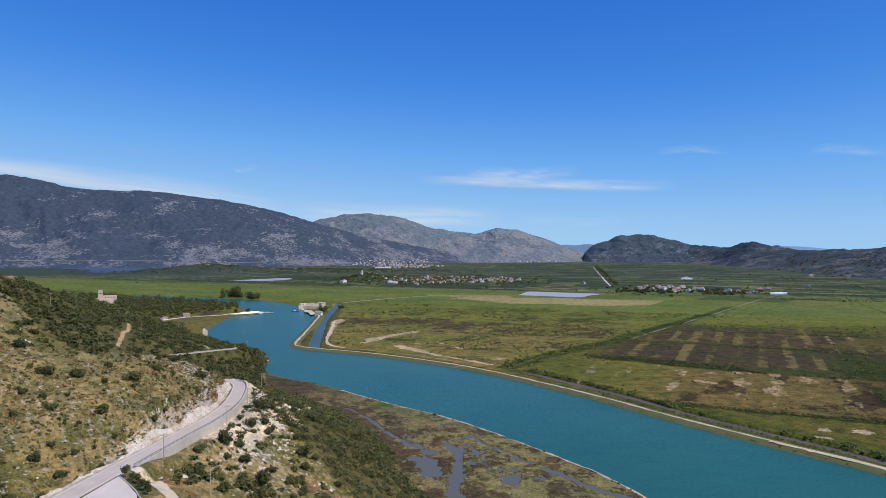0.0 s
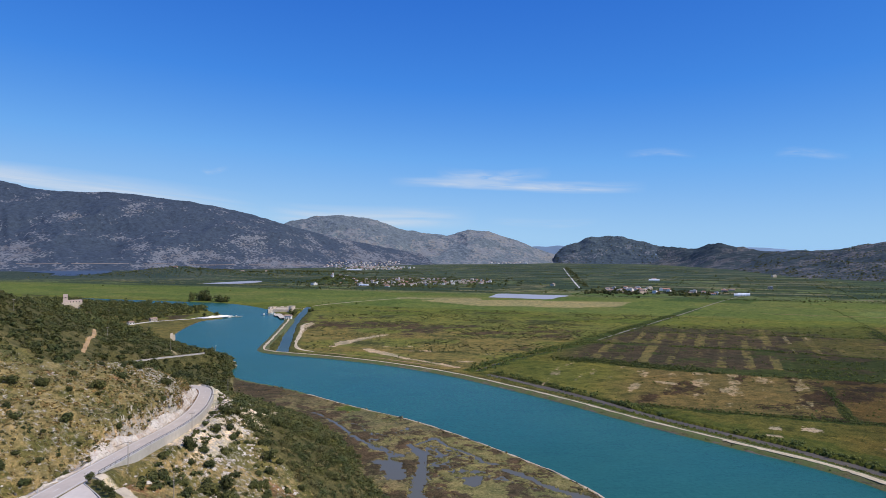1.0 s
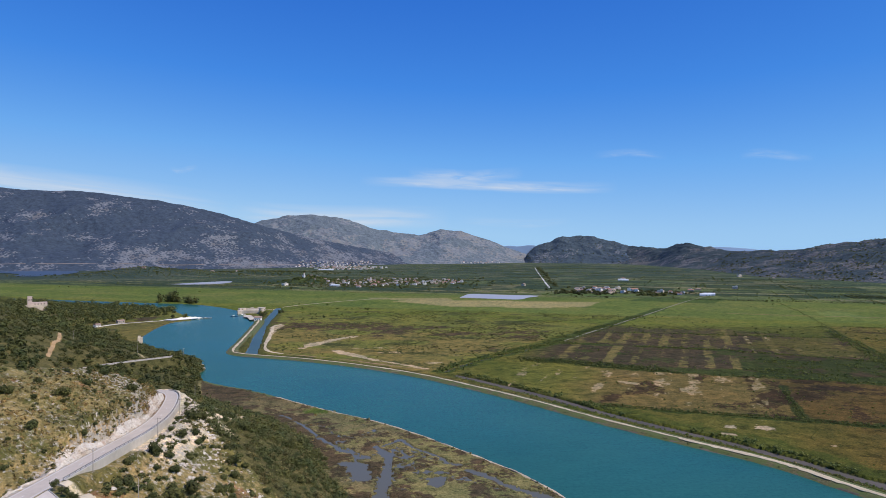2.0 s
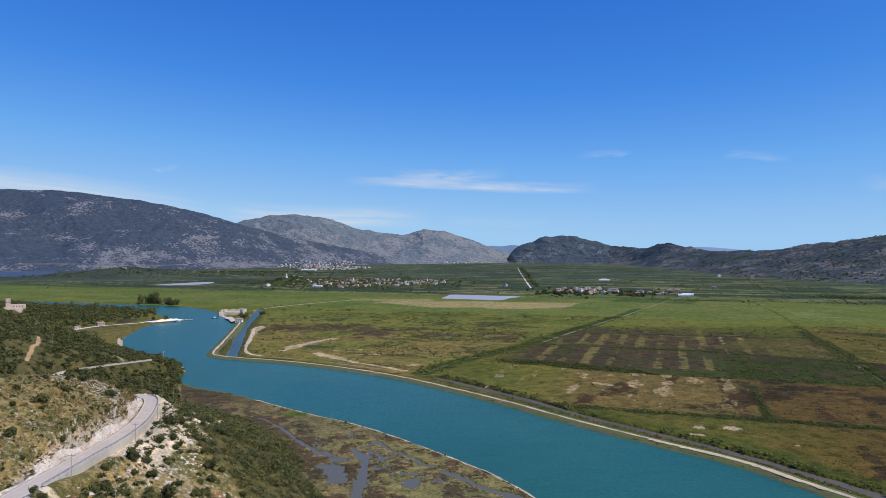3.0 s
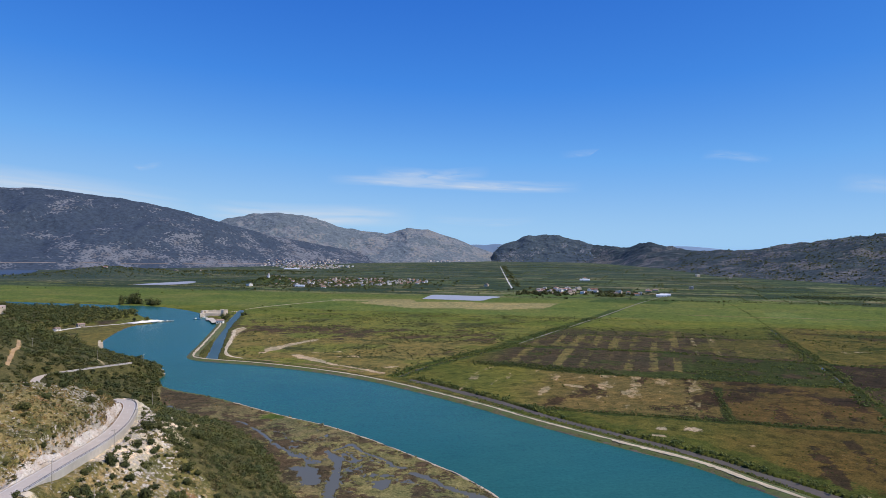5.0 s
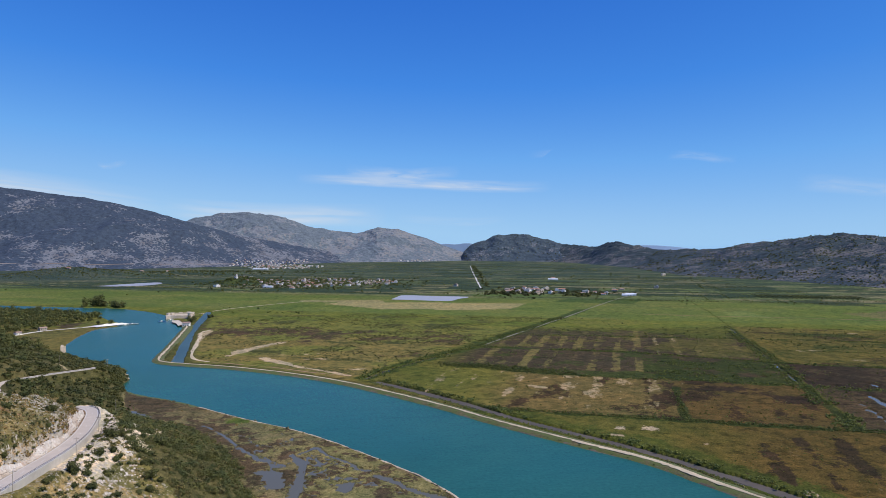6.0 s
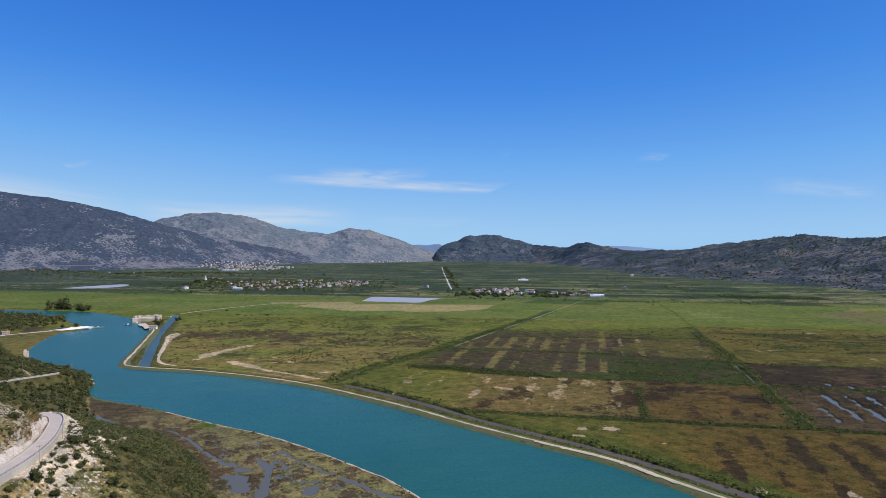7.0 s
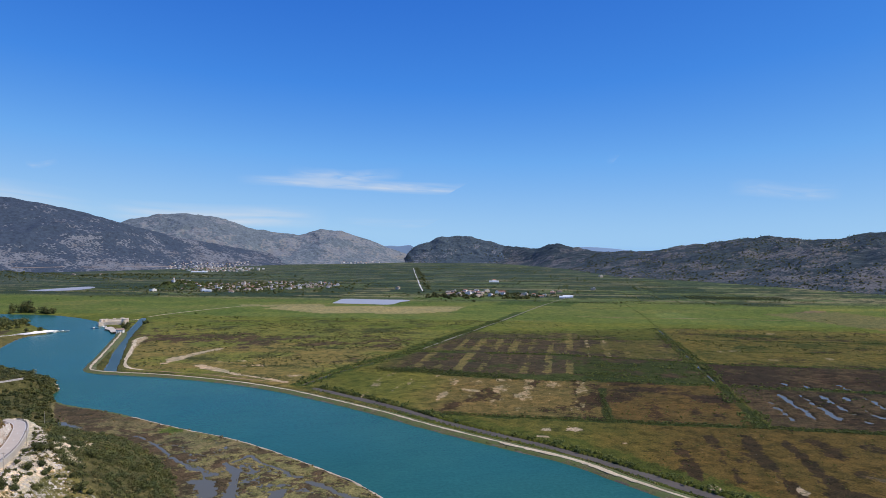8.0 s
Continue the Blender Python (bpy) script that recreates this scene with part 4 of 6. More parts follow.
    me = mesh_of(name, np.column_stack([x.ravel(), y.ravel(), z.ravel()]), grid_faces(len(w), cols), mat, True)
    tagged(new(name, me), label, "mountain", "", "structure")
    return np.stack([x, y, z], -1)[:rows]


# slate blue in this rock and scrub is haze painted into the colours
SLOPE_W = material("hazed_scrub_mountain", mountain_material((0.112, 0.126, 0.154), (0.196, 0.206, 0.230), (0.047, 0.065, 0.094), 0.36, 0.085, (0.122, 0.119, 0.128), 0.55, 34.0, 0.00042))
# farther off: rock and scrub lifted towards pale blue as painted haze
SLOPE_G = material("hazed_bare_mountain", mountain_material((0.165, 0.188, 0.215), (0.225, 0.240, 0.262), (0.128, 0.158, 0.186), 0.45, 0.05, (0.232, 0.226, 0.216), 0.2, 110.0, 0.0002))
# middle distance: a thinner blue haze mixed into rock and scrub colours
SLOPE_E = material("hazed_scrub_hills", mountain_material((0.112, 0.126, 0.146), (0.178, 0.184, 0.194), (0.058, 0.080, 0.098), 0.50, 0.085, (0.142, 0.138, 0.132), 0.55, 50.0, 0.0008))
# nearer ridge: only a slight blue haze painted in, mostly in the scrub
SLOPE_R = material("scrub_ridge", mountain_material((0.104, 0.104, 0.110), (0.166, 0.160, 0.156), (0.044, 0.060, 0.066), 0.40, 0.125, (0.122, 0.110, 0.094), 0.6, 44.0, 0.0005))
# distance haze painted as a flat blue base colour on the farthest ridges
SLOPE_B = plain_stuff("hazed_far_ridge", (0.16, 0.24, 0.36), 0.95, 0.004, 0.1, 0.0)

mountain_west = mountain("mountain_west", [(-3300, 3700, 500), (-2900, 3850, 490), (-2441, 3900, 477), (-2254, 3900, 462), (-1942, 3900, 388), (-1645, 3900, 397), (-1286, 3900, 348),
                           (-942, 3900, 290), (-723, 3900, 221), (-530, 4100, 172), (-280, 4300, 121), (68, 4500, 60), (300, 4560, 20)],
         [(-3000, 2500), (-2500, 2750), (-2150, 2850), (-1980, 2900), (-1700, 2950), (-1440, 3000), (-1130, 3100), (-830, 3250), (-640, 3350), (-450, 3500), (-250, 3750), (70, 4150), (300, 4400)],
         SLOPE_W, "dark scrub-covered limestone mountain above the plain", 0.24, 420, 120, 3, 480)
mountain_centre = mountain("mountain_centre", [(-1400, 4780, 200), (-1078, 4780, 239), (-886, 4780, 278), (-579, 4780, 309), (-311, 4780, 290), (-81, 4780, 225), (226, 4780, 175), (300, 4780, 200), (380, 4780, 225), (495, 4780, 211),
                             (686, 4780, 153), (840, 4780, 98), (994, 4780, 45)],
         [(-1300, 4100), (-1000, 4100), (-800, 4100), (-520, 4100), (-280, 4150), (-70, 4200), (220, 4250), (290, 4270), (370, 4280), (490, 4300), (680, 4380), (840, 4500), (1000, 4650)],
         SLOPE_G, "hazy pale bare limestone mountain beyond the plain", 0.30, 320, 90, 7, 300)
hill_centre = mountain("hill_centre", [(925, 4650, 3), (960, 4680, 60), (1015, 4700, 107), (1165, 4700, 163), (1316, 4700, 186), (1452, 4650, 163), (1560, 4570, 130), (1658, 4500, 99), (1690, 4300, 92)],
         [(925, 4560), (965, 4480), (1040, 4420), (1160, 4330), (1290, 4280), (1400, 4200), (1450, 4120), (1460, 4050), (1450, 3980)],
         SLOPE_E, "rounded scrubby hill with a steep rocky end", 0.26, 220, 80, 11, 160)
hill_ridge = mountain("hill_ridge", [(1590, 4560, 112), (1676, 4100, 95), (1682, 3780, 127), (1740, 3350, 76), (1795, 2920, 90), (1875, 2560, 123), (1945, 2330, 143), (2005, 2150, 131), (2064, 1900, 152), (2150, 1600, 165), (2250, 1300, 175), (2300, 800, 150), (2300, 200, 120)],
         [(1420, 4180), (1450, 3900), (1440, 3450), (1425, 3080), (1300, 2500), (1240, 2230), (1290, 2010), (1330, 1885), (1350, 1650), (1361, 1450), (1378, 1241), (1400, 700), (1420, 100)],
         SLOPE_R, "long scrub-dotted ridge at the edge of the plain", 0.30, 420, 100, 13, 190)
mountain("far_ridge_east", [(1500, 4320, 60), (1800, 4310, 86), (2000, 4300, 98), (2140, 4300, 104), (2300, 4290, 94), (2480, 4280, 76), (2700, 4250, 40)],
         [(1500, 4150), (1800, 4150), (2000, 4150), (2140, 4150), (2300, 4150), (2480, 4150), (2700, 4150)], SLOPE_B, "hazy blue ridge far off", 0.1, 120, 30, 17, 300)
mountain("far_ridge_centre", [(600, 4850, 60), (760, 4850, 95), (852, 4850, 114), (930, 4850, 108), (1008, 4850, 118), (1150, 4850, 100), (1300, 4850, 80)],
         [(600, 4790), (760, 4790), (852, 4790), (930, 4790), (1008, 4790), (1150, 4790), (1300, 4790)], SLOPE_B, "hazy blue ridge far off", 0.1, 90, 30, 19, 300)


# ---- roads and tracks ----
def kinked(line, off):
    """The line, moved to its left by so many metres."""
    p = np.array(line, float)
    t = np.gradient(p[:, :2], axis=0)
    t /= np.linalg.norm(t, axis=1)[:, None] + 1e-9
    q = p.copy()
    q[:, 0] -= t[:, 1] * off
    q[:, 1] += t[:, 0] * off
    return q


ribbon("road", ROAD, 3.3, 2.2, 0.0, ASPHALT, "grey worn asphalt road cut into the hillside", "road", drape=False, thick=0.6)
near_road = ROAD[(ROAD[:, 1] > 100) & (ROAD[:, 1] < 345)]
for off in (2.95, -1.75):
    ribbon("road_marking", kinked(near_road, off), 0.09, 0.09, 0.012, PAINT, "worn white edge line on the road", "marking", drape=False, thick=0.005)
dash = kinked(near_road, 0.6)
for k in range(4, len(dash) - 3, 5):
    ribbon("road_marking", dash[k:k + 2], 0.07, 0.07, 0.012, PAINT, "worn white centre dash on the road", "marking", drape=False, thick=0.005)

bm = bmesh.new()
edge = [(-69, 80), (-54, 80), (-55.0, 128), (-59.4, 138.2), (-64.6, 145.6), (-68.8, 151.0), (-69.2, 156.5), (-69.3, 120)]
top = [bm.verts.new((x, y, 39.56 + 0.054 * max(0, 157 - y))) for x, y in edge]
bm.faces.new(top)
part("car_park", bm, plain_stuff("pale_asphalt", (0.60, 0.53, 0.46), 0.9, 0.8, 0.12, 0.01))
tagged(bpy.data.objects["car_park"], "pale grey asphalt parking area beside the road", "car park", "", "structure")
kerb_line = curve([(-53.9, 100, 42.7), (-54.9, 128, 41.2), (-59.3, 138.3, 40.6), (-64.5, 145.7, 40.2), (-68.8, 151.2, 39.9)], 2)
ribbon("kerb", kerb_line, 0.12, 0.12, 0.10, CONCRETE, "pale concrete kerb along the parking area", "kerb", drape=False, thick=0.5)
for (path, half, soil), words in zip(HILL_TRACKS, ("pale sandy track that leaves the road", "orange-brown earth track up the scrubby slope", "faint earth path up the scrubby slope")):
    ribbon("dirt_track", curve(path, 0.8), half, half, 0.4 if half > 1.5 else 0.2, plain_stuff("track_soil", soil, 0.95, 0.5, 0.3, 0.03), words, "track", ragged=0.5, thick=0.5)


def bank(name, line, profile, mat, label, wobble=0.5, category="bank"):
    """Earthwork along a shore: profile of (metres inland, height)."""
    p = np.array(line, float)[:, :2]
    t = np.gradient(p, axis=0)
    t /= np.linalg.norm(t, axis=1)[:, None] + 1e-9
    n = np.stack([t[:, 1], -t[:, 0]], 1)
    rows = []
    for k, (a, h) in enumerate(profile):
        w = wobble * (fbm(p[:, 0], p[:, 1], 7, 3, 200 + k) - 0.5) * 2
        rows.append(np.column_stack([p + n * (a + w)[:, None], np.full(len(p), h) + 0.25 * wobble * (fbm(p[:, 0], p[:, 1], 3, 2, 220 + k) - 0.5)]))
    verts = np.stack(rows, 1).reshape(-1, 3)
    return tagged(new(name, mesh_of(name, verts, grid_faces(len(p), len(profile)), mat, True)), label, category, "", "structure")


def bank_earth(nt, bsdf):
    a, b, c = noise_at(nt, 0.7, 5, 0.7), noise_at(nt, 0.15, 4), noise_at(nt, 0.03, 3)
    col = ramp(nt, a, [(0.3, (0.05, 0.045, 0.02)), (0.5, (0.105, 0.092, 0.036)), (0.7, (0.17, 0.14, 0.065))])
    col = mixed(nt, col, (0.085, 0.112, 0.026), ramp(nt, b, [(0.36, grey(0)), (0.54, grey(0.9))]))
    col = mixed(nt, col, (0.30, 0.24, 0.15), ramp(nt, c, [(0.62, grey(0)), (0.70, grey(0.3))]))
    nt.links.new(col, bsdf.inputs["Base Color"])
    bsdf.inputs["Roughness"].default_value = 0.95
    bump(nt, bsdf, a, 0.7, 0.3)


BANK = material("bank_earth", bank_earth)
dike_base = curve(FAR_BANK, 2.0)
dike_base = dike_base[(dike_base[:, 1] < 930)]
bank("dike", dike_base, [(-2.6, -0.9), (-0.9, 0.05), (0.2, 0.55), (2.4, 1.35), (4.5, 1.5), (6.8, 1.45), (9.2, 0.95), (12.5, 0.2)][::-1], BANK, "grassy earth dike along the channel", 0.8, "dike")
bank("shingle_edge", dike_base, [(-1.6, -0.35), (-0.4, 0.22), (0.5, 0.55), (1.0, 0.4)][::-1], plain_stuff("shingle", (0.105, 0.088, 0.062), 0.95, 0.5, 0.5, 0.05), "narrow stony edge of the dike", 0.9, "shore")
beach = curve(NEAR_BANK, 2.0)
beach = beach[(beach[:, 1] < 440)]
bank("beach", beach, [(-1.5, -0.5), (-0.5, 0.0), (0.3, 0.42), (0.8, 0.45), (1.3, 0.2)][::-1], plain_stuff("pale_sand", (0.46, 0.37, 0.26), 0.95, 0.4, 0.3, 0.03), "narrow pale sandy shore of the marsh", 1.0, "shore")
edge = curve(NEAR_BANK, 2.0)
edge = edge[(edge[:, 1] >= 438) & (edge[:, 1] < 525)]
bank("marsh_edge", edge, [(-2.2, -0.5), (-0.6, 0.1), (1.0, 0.55), (3.0, 0.3)][::-1], BANK, "dark earthy edge of the marsh", 1.2, "shore")
dike_line = kinked(dike_base, -4.6)
dike_line = np.column_stack([dike_line, np.full(len(dike_line), 1.52)])
ribbon("dirt_track", dike_line, 1.0, 1.0, 0.06, SAND, "pale sandy track on top of the dike", "track", ragged=1.1, drape=False, thick=0.12)
wide_sand = dike_line[(dike_line[:, 1] > 236) & (dike_line[:, 1] < 322)]
ribbon("dirt_track", curve(kinked(wide_sand, 0.6)[::4], 1.0), 1.5, 1.2, 0.03, SAND, "trampled pale sand on top of the dike", "track", ragged=1.3, drape=False, thick=0.12)
cw = np.column_stack([curve(CANAL, 4), np.full(len(curve(CANAL, 4)), 0.0)])
ribbon("canal_water", cw, 5.0, 5.0, 0.0, CANAL_MAT, "calm dark blue water of a narrow canal", "water", drape=False, thick=0.02, ragged=1.6)
mud = np.column_stack([curve(DRAIN, 3), np.full(len(curve(DRAIN, 3)), 0.10)])
ribbon("drain_bed", mud, 3.0, 3.0, 0.0, plain_stuff("wet_mud", (0.085, 0.07, 0.055), 0.85, 0.25, 0.3, 0.05), "dark muddy bed of the drain behind the dike", "ditch", ragged=2.6, drape=False)
ribbon("dirt_track", curve([(-216, 1108), (-174, 1080), (-148, 1146), (-80, 1236), (-21, 1294)], 10), 1.3, 1.3, 0.08, SAND, "pale farm track across the pasture", "track", ragged=0.8)
ribbon("dirt_track", curve([(-85, 620), (-97, 631), (-104, 646), (-109, 670), (-113, 709), (-119, 768), (-127, 826), (-128, 850), (-122, 868)], 5), 1.4, 1.4, 0.08, SAND, "sandy track beside the canal", "track", ragged=2.2)
ribbon("dirt_track", curve([(-85, 620), (-60, 604), (-25, 580), (12, 548), (40, 527)], 5), 0.5, 0.5, 0.08, EARTH, "earth track along the pasture's edge", "track", ragged=2.0)
ribbon("dirt_track", kinked(DITCH[14:], -5), 0.8, 0.8, 0.15, plain_stuff("grey_gravel", (0.22, 0.20, 0.15), 0.95, 0.3, 0.2, 0.02), "straight gravel track across the plain", "track", ragged=1.0)
ribbon("gravel_road", curve([(396, 1632), (470, 2020), (548, 2425), (640, 2900), (735, 3380)], 12), 1.9, 1.9, 0.2, plain_stuff("white_gravel", (0.50, 0.48, 0.44), 0.9, 0.1, 0.1, 0.02), "straight white road between fields", "road", ragged=1.6)
ribbon("gravel_road", curve([(-352, 842), (-342, 855), (-334, 880), (-322, 900), (-295, 922), (-268, 938)], 6), 2.6, 2.6, 0.12, plain_stuff("pale_gravel", (0.60, 0.56, 0.48), 0.9, 0.3, 0.15, 0.02), "pale gravel road along the shore", "road", ragged=0.8)

# retaining wall and guard rail on the valley side of the road
def wall_along(name, line, height, thick, mat, label, drop=1.0, category="wall"):
    p = np.array(line, float)
    t = np.gradient(p[:, :2], axis=0)
    t /= np.linalg.norm(t, axis=1)[:, None] + 1e-9
    n = np.stack([-t[:, 1], t[:, 0]], 1) * thick / 2
    ring = [np.column_stack([p[:, :2] + s * n, p[:, 2] + h]) for s, h in ((1, -drop), (1, height), (-1, height), (-1, -drop))]
    verts = np.stack(ring + [ring[0]], 1).reshape(-1, 3)
    return tagged(new(name, mesh_of(name, verts, grid_faces(len(p), 5), mat)), label, category, "", "structure")


valley = ROAD[(ROAD[:, 1] > 160) & (ROAD[:, 1] < 322) & (ROAD[:, 0] > -100)]
wall_along("retaining_wall", kinked(valley, -2.75), 0.2, 0.5, plain_stuff("pale_concrete", (0.50, 0.46, 0.40), 0.9, 0.7, 0.18, 0.03), "pale concrete retaining wall under the road's edge", 3.4)
upper = ROAD[(ROAD[:, 1] > 462) & (ROAD[:, 1] < 535) & (ROAD[:, 0] > -200) & (ROAD[:, 0] < -140)]
wall_along("retaining_wall", kinked(upper, -2.9), 0.35, 0.4, plain_stuff("white_masonry", (0.46, 0.43, 0.39), 0.9, 0.8, 0.15, 0.03), "pale masonry parapet under the upper road", 2.0)


def guard_rail(line, label):
    p = [Vector(q) for q in line]
    rail = tagged(new("guard_rail"), label, "guard rail", "", "")
    rail.location = p[0]
    bm = bmesh.new()
    prof = ((0.04, 0.47), (-0.03, 0.52), (0.03, 0.59), (-0.03, 0.66), (0.04, 0.71), (0.06, 0.71), (0.06, 0.47))
    rows = []
    for k, q in enumerate(p):
        d = (p[min(k + 1, len(p) - 1)] - p[max(k - 1, 0)]).normalized()
        n = Vector((-d.y, d.x, 0))
        rows.append([bm.verts.new(q - p[0] + n * a + Vector((0, 0, h))) for a, h in prof])
    for a, b in zip(rows, rows[1:]):
        for k in range(len(prof)):
            bm.faces.new((a[k], a[(k + 1) % len(prof)], b[(k + 1) % len(prof)], b[k]))
    part("rail", bm, STEEL, rail)
    post = box((0.12, 0.08, 0.85), (0, 0, -0.1))
    first = part("post", post, STEEL, rail)
    for k in range(0, len(p) - 1):
        o = first if k == 0 else new("post", first.data)
        o.parent, o.location = rail, p[k] - p[0]
    return rail


guard_rail([tuple(q) for q in kinked(valley, -2.4)], "galvanised steel guard rail along the road's valley side")
guard_rail([tuple(q) for q in kinked(upper, -2.5)], "galvanised steel guard rail on the upper road")


def utility_pole(x, y, z, turn, tall=6.3, arm=True):
    pole = tagged(new("utility_pole"), "weathered wooden utility pole with a short cross-arm" if arm else "plain weathered wooden utility pole", "utility pole", "utility poles on the hillside")
    part("pole", rod((0, 0, -0.4), (0, 0, tall), 0.12, 0.08, 8), WOOD, pole)
    if arm:
        part("cross_arm", box((1.9, 0.12, 0.14), (0, 0.12, tall - 0.5)), WOOD, pole)
        for k in (-0.8, 0.0, 0.8):
            part("insulator", rod((k, 0.12, tall - 0.36), (k, 0.12, tall - 0.12), 0.05, 0.03, 6), PAINT, pole, "white ceramic insulator")
    pole.matrix_basis = pose(x, y, z, 0, 0, turn)
    return pole


side_line = kinked(ROAD, -3.4)
for y0 in (172, 226, 268):
    k = int(np.argmin(np.abs(side_line[:80, 1] - y0)))
    x0, y1 = side_line[k, :2]
    utility_pole(x0 + 0.9, y1, ground_z(x0 + 0.9, y1)[0], 20)
for x0, y0, tall, arm in ((-52, 160, 7, False), (-84.5, 332, 8, False), (-150, 545, 9, True), (-222, 520, 8, True), (-190, 560, 8, False), (-262, 470, 8, True)):
    utility_pole(x0, y0, ground_z(x0, y0)[0], 40, tall, arm)

for k in range(6, len(near_road) - 4, 8):
    q = kinked(near_road, 3.75)[k]
    ob = tagged(new("delineator_post"), "small white roadside delineator post", "road post", "delineator posts along the road")
    part("post", box((0.14, 0.10, 0.95), (0, 0, -0.1), None, 0, 0.8), PAINT, ob)
    part("reflector", box((0.10, 0.02, 0.16), (0, -0.055, 0.6)), TILES[0], ob, "red reflector")
    ob.location = (q[0], q[1], q[2])


# ---- rocks ----
def rock_mesh(seed, size):
    bm = bmesh.new()
    bmesh.ops.create_icosphere(bm, subdivisions=2, radius=1.0)
    off = Vector((seed * 7.3, seed * 3.1, 0))
    for v in bm.verts:
        k = 1 + 0.55 * noise.noise(v.co * 1.3 + off) + 0.25 * noise.noise(v.co * 3.1 + off)
        v.co = Vector((v.co.x * size[0], v.co.y * size[1], v.co.z * size[2])) * k
        v.co = Vector([round(c * 2.5) / 2.5 * 0.35 + c * 0.65 for c in v.co])
    return bm


def scatter_rocks(name, spots, label, seed):
    """Broken limestone lying about, as one mesh."""
    base = []
    for s in range(4):
        bm = rock_mesh(seed + s, (1, 0.8, 0.6))
        base.append((np.array([v.co[:] for v in bm.verts]), np.array([[v.index for v in f.verts] for f in bm.faces])))
        bm.free()
    vs, fs, n = [], [], 0
    rng = np.random.default_rng(seed)
    for k, (x, y, z, r) in enumerate(spots):
        v, f = base[k % 4]
        a = rng.random() * 6.28
        c, s = math.cos(a), math.sin(a)
        v = v * r * (0.7 + 0.6 * rng.random(3))
        v = np.column_stack([v[:, 0] * c - v[:, 1] * s + x, v[:, 0] * s + v[:, 1] * c + y, v[:, 2] + z])
        vs.append(v)
        fs.append(f + n)
        n += len(v)
    return tagged(new(name, mesh_of(name, np.vstack(vs), np.vstack(fs), LIMESTONE)), label, "rocks", "", "stuff")


def rock_cut():
    """The blasted limestone face above the road."""
    line = kinked(ROAD, 6.4)
    line = line[(line[:, 1] > 105) & (line[:, 1] < 318)]
    cols, rows = len(line) * 4, 16
    s = np.linspace(0, len(line) - 1, cols)
    k = np.arange(len(line))
    P = np.column_stack([np.interp(s, k, line[:, c]) for c in range(3)])
    t = np.gradient(P[:, :2], axis=0)
    t /= np.linalg.norm(t, axis=1)[:, None]
    nrm = np.stack([-t[:, 1], t[:, 0]], 1)
    rise = ground_z(P[:, 0] + nrm[:, 0] * 4.5, P[:, 1] + nrm[:, 1] * 4.5) - P[:, 2]
    py = P[:, 1]
    crop = 0.7 + 3.6 * np.exp(-((py - 224) / 12) ** 2) + 2.4 * np.exp(-((py - 190) / 13) ** 2) + 4.4 * np.exp(-((py - 276) / 26) ** 2) + 0.8 * step(170, 130, py)
    tall = np.minimum(np.clip(rise + 1.2, 1.0, 6.5), crop) * (0.62 + 0.8 * fbm(py, P[:, 0], 6.0, 4, 51))
    w = np.linspace(0, 1, rows)
    W, I = np.meshgrid(w, np.arange(cols), indexing="ij")
    up = np.minimum(W / 0.85, 1) * tall[I]
    block = hashed(np.floor(P[I, 1] / 1.7 + 0.4 * np.floor(up / 1.1)), np.floor(up / 1.1), 57) - 0.5
    crag = fbm(P[I, 1], up, 3.2, 4, 53) - 0.5
    out = -2.4 + 0.42 * up + 1.2 * crag + 0.6 * block + 4.5 * np.clip(W - 0.85, 0, 1) / 0.15
    x, y = P[I, 0] + nrm[I, 0] * out, P[I, 1] + nrm[I, 1] * out
    z = P[I, 2] - 0.5 + up + 0.7 * (fbm(P[I, 1], up, 1.5, 3, 54) - 0.5) - np.clip(W - 0.85, 0, 1) / 0.15 * 1.5
    under = ground_z(x.ravel(), y.ravel()).reshape(x.shape)
    z = np.where(W > 0.97, under - 0.5, np.where(W > 0.85, np.minimum(z, under + 0.15), z))
    me = mesh_of("rock_face", np.column_stack([x.ravel(), y.ravel(), z.ravel()]), grid_faces(rows, cols)[:, ::-1], LIMESTONE)
    tagged(new("rock_face", me), "pale broken limestone face cut above the road", "rock face", "", "structure")


rock_cut()


def strewn(n, ring, r0, r1, seed):
    g = np.random.default_rng(seed)
    p = np.array(ring, float)
    lo, hi = p.min(0), p.max(0)
    x, y = lo[0] + (hi[0] - lo[0]) * g.random(n), lo[1] + (hi[1] - lo[1]) * g.random(n)
    ok = within(x, y, ring)
    x, y = x[ok], y[ok]
    return x, y, r0 + (r1 - r0) * g.random(len(x)) ** 2.2


def rocks_in(name, n, ring, r0, r1, seed, label, patch=0.0):
    x, y, r = strewn(n, ring, r0, r1, seed)
    z, m = land(x, y)
    ok = (m["road"] > 5.5) & (m["park"] < 0.1) & (z > 0.3) & (fbm(x, y, 14, 3, seed) > patch)
    scatter_rocks(name, np.column_stack([x, y, z, r])[ok], label, seed)


rocks_in("scree", 2300, SLOPE_UP, 0.12, 0.62, 21, "pale limestone stones in dry grass", 0.46)
rocks_in("scree", 1100, SLOPE_LOW, 0.15, 1.0, 22, "pale limestone rubble below the road", 0.46)
SPOIL = [(-66, 190), (-66, 215), (-69, 255), (-78, 296), (-86, 322), (-78, 306), (-66, 270), (-56, 246), (-44, 228), (-50, 195)]
rocks_in("scree", 1300, SPOIL, 0.15, 1.0, 25, "pale limestone slabs and spoil tipped below the road", 0.42)
rocks_in("scree", 260, [(-128, 500), (-120, 560), (-150, 620), (-175, 640), (-160, 600), (-140, 560)], 0.5, 2.0, 23, "pale rocks along the headland's shore", 0.3)


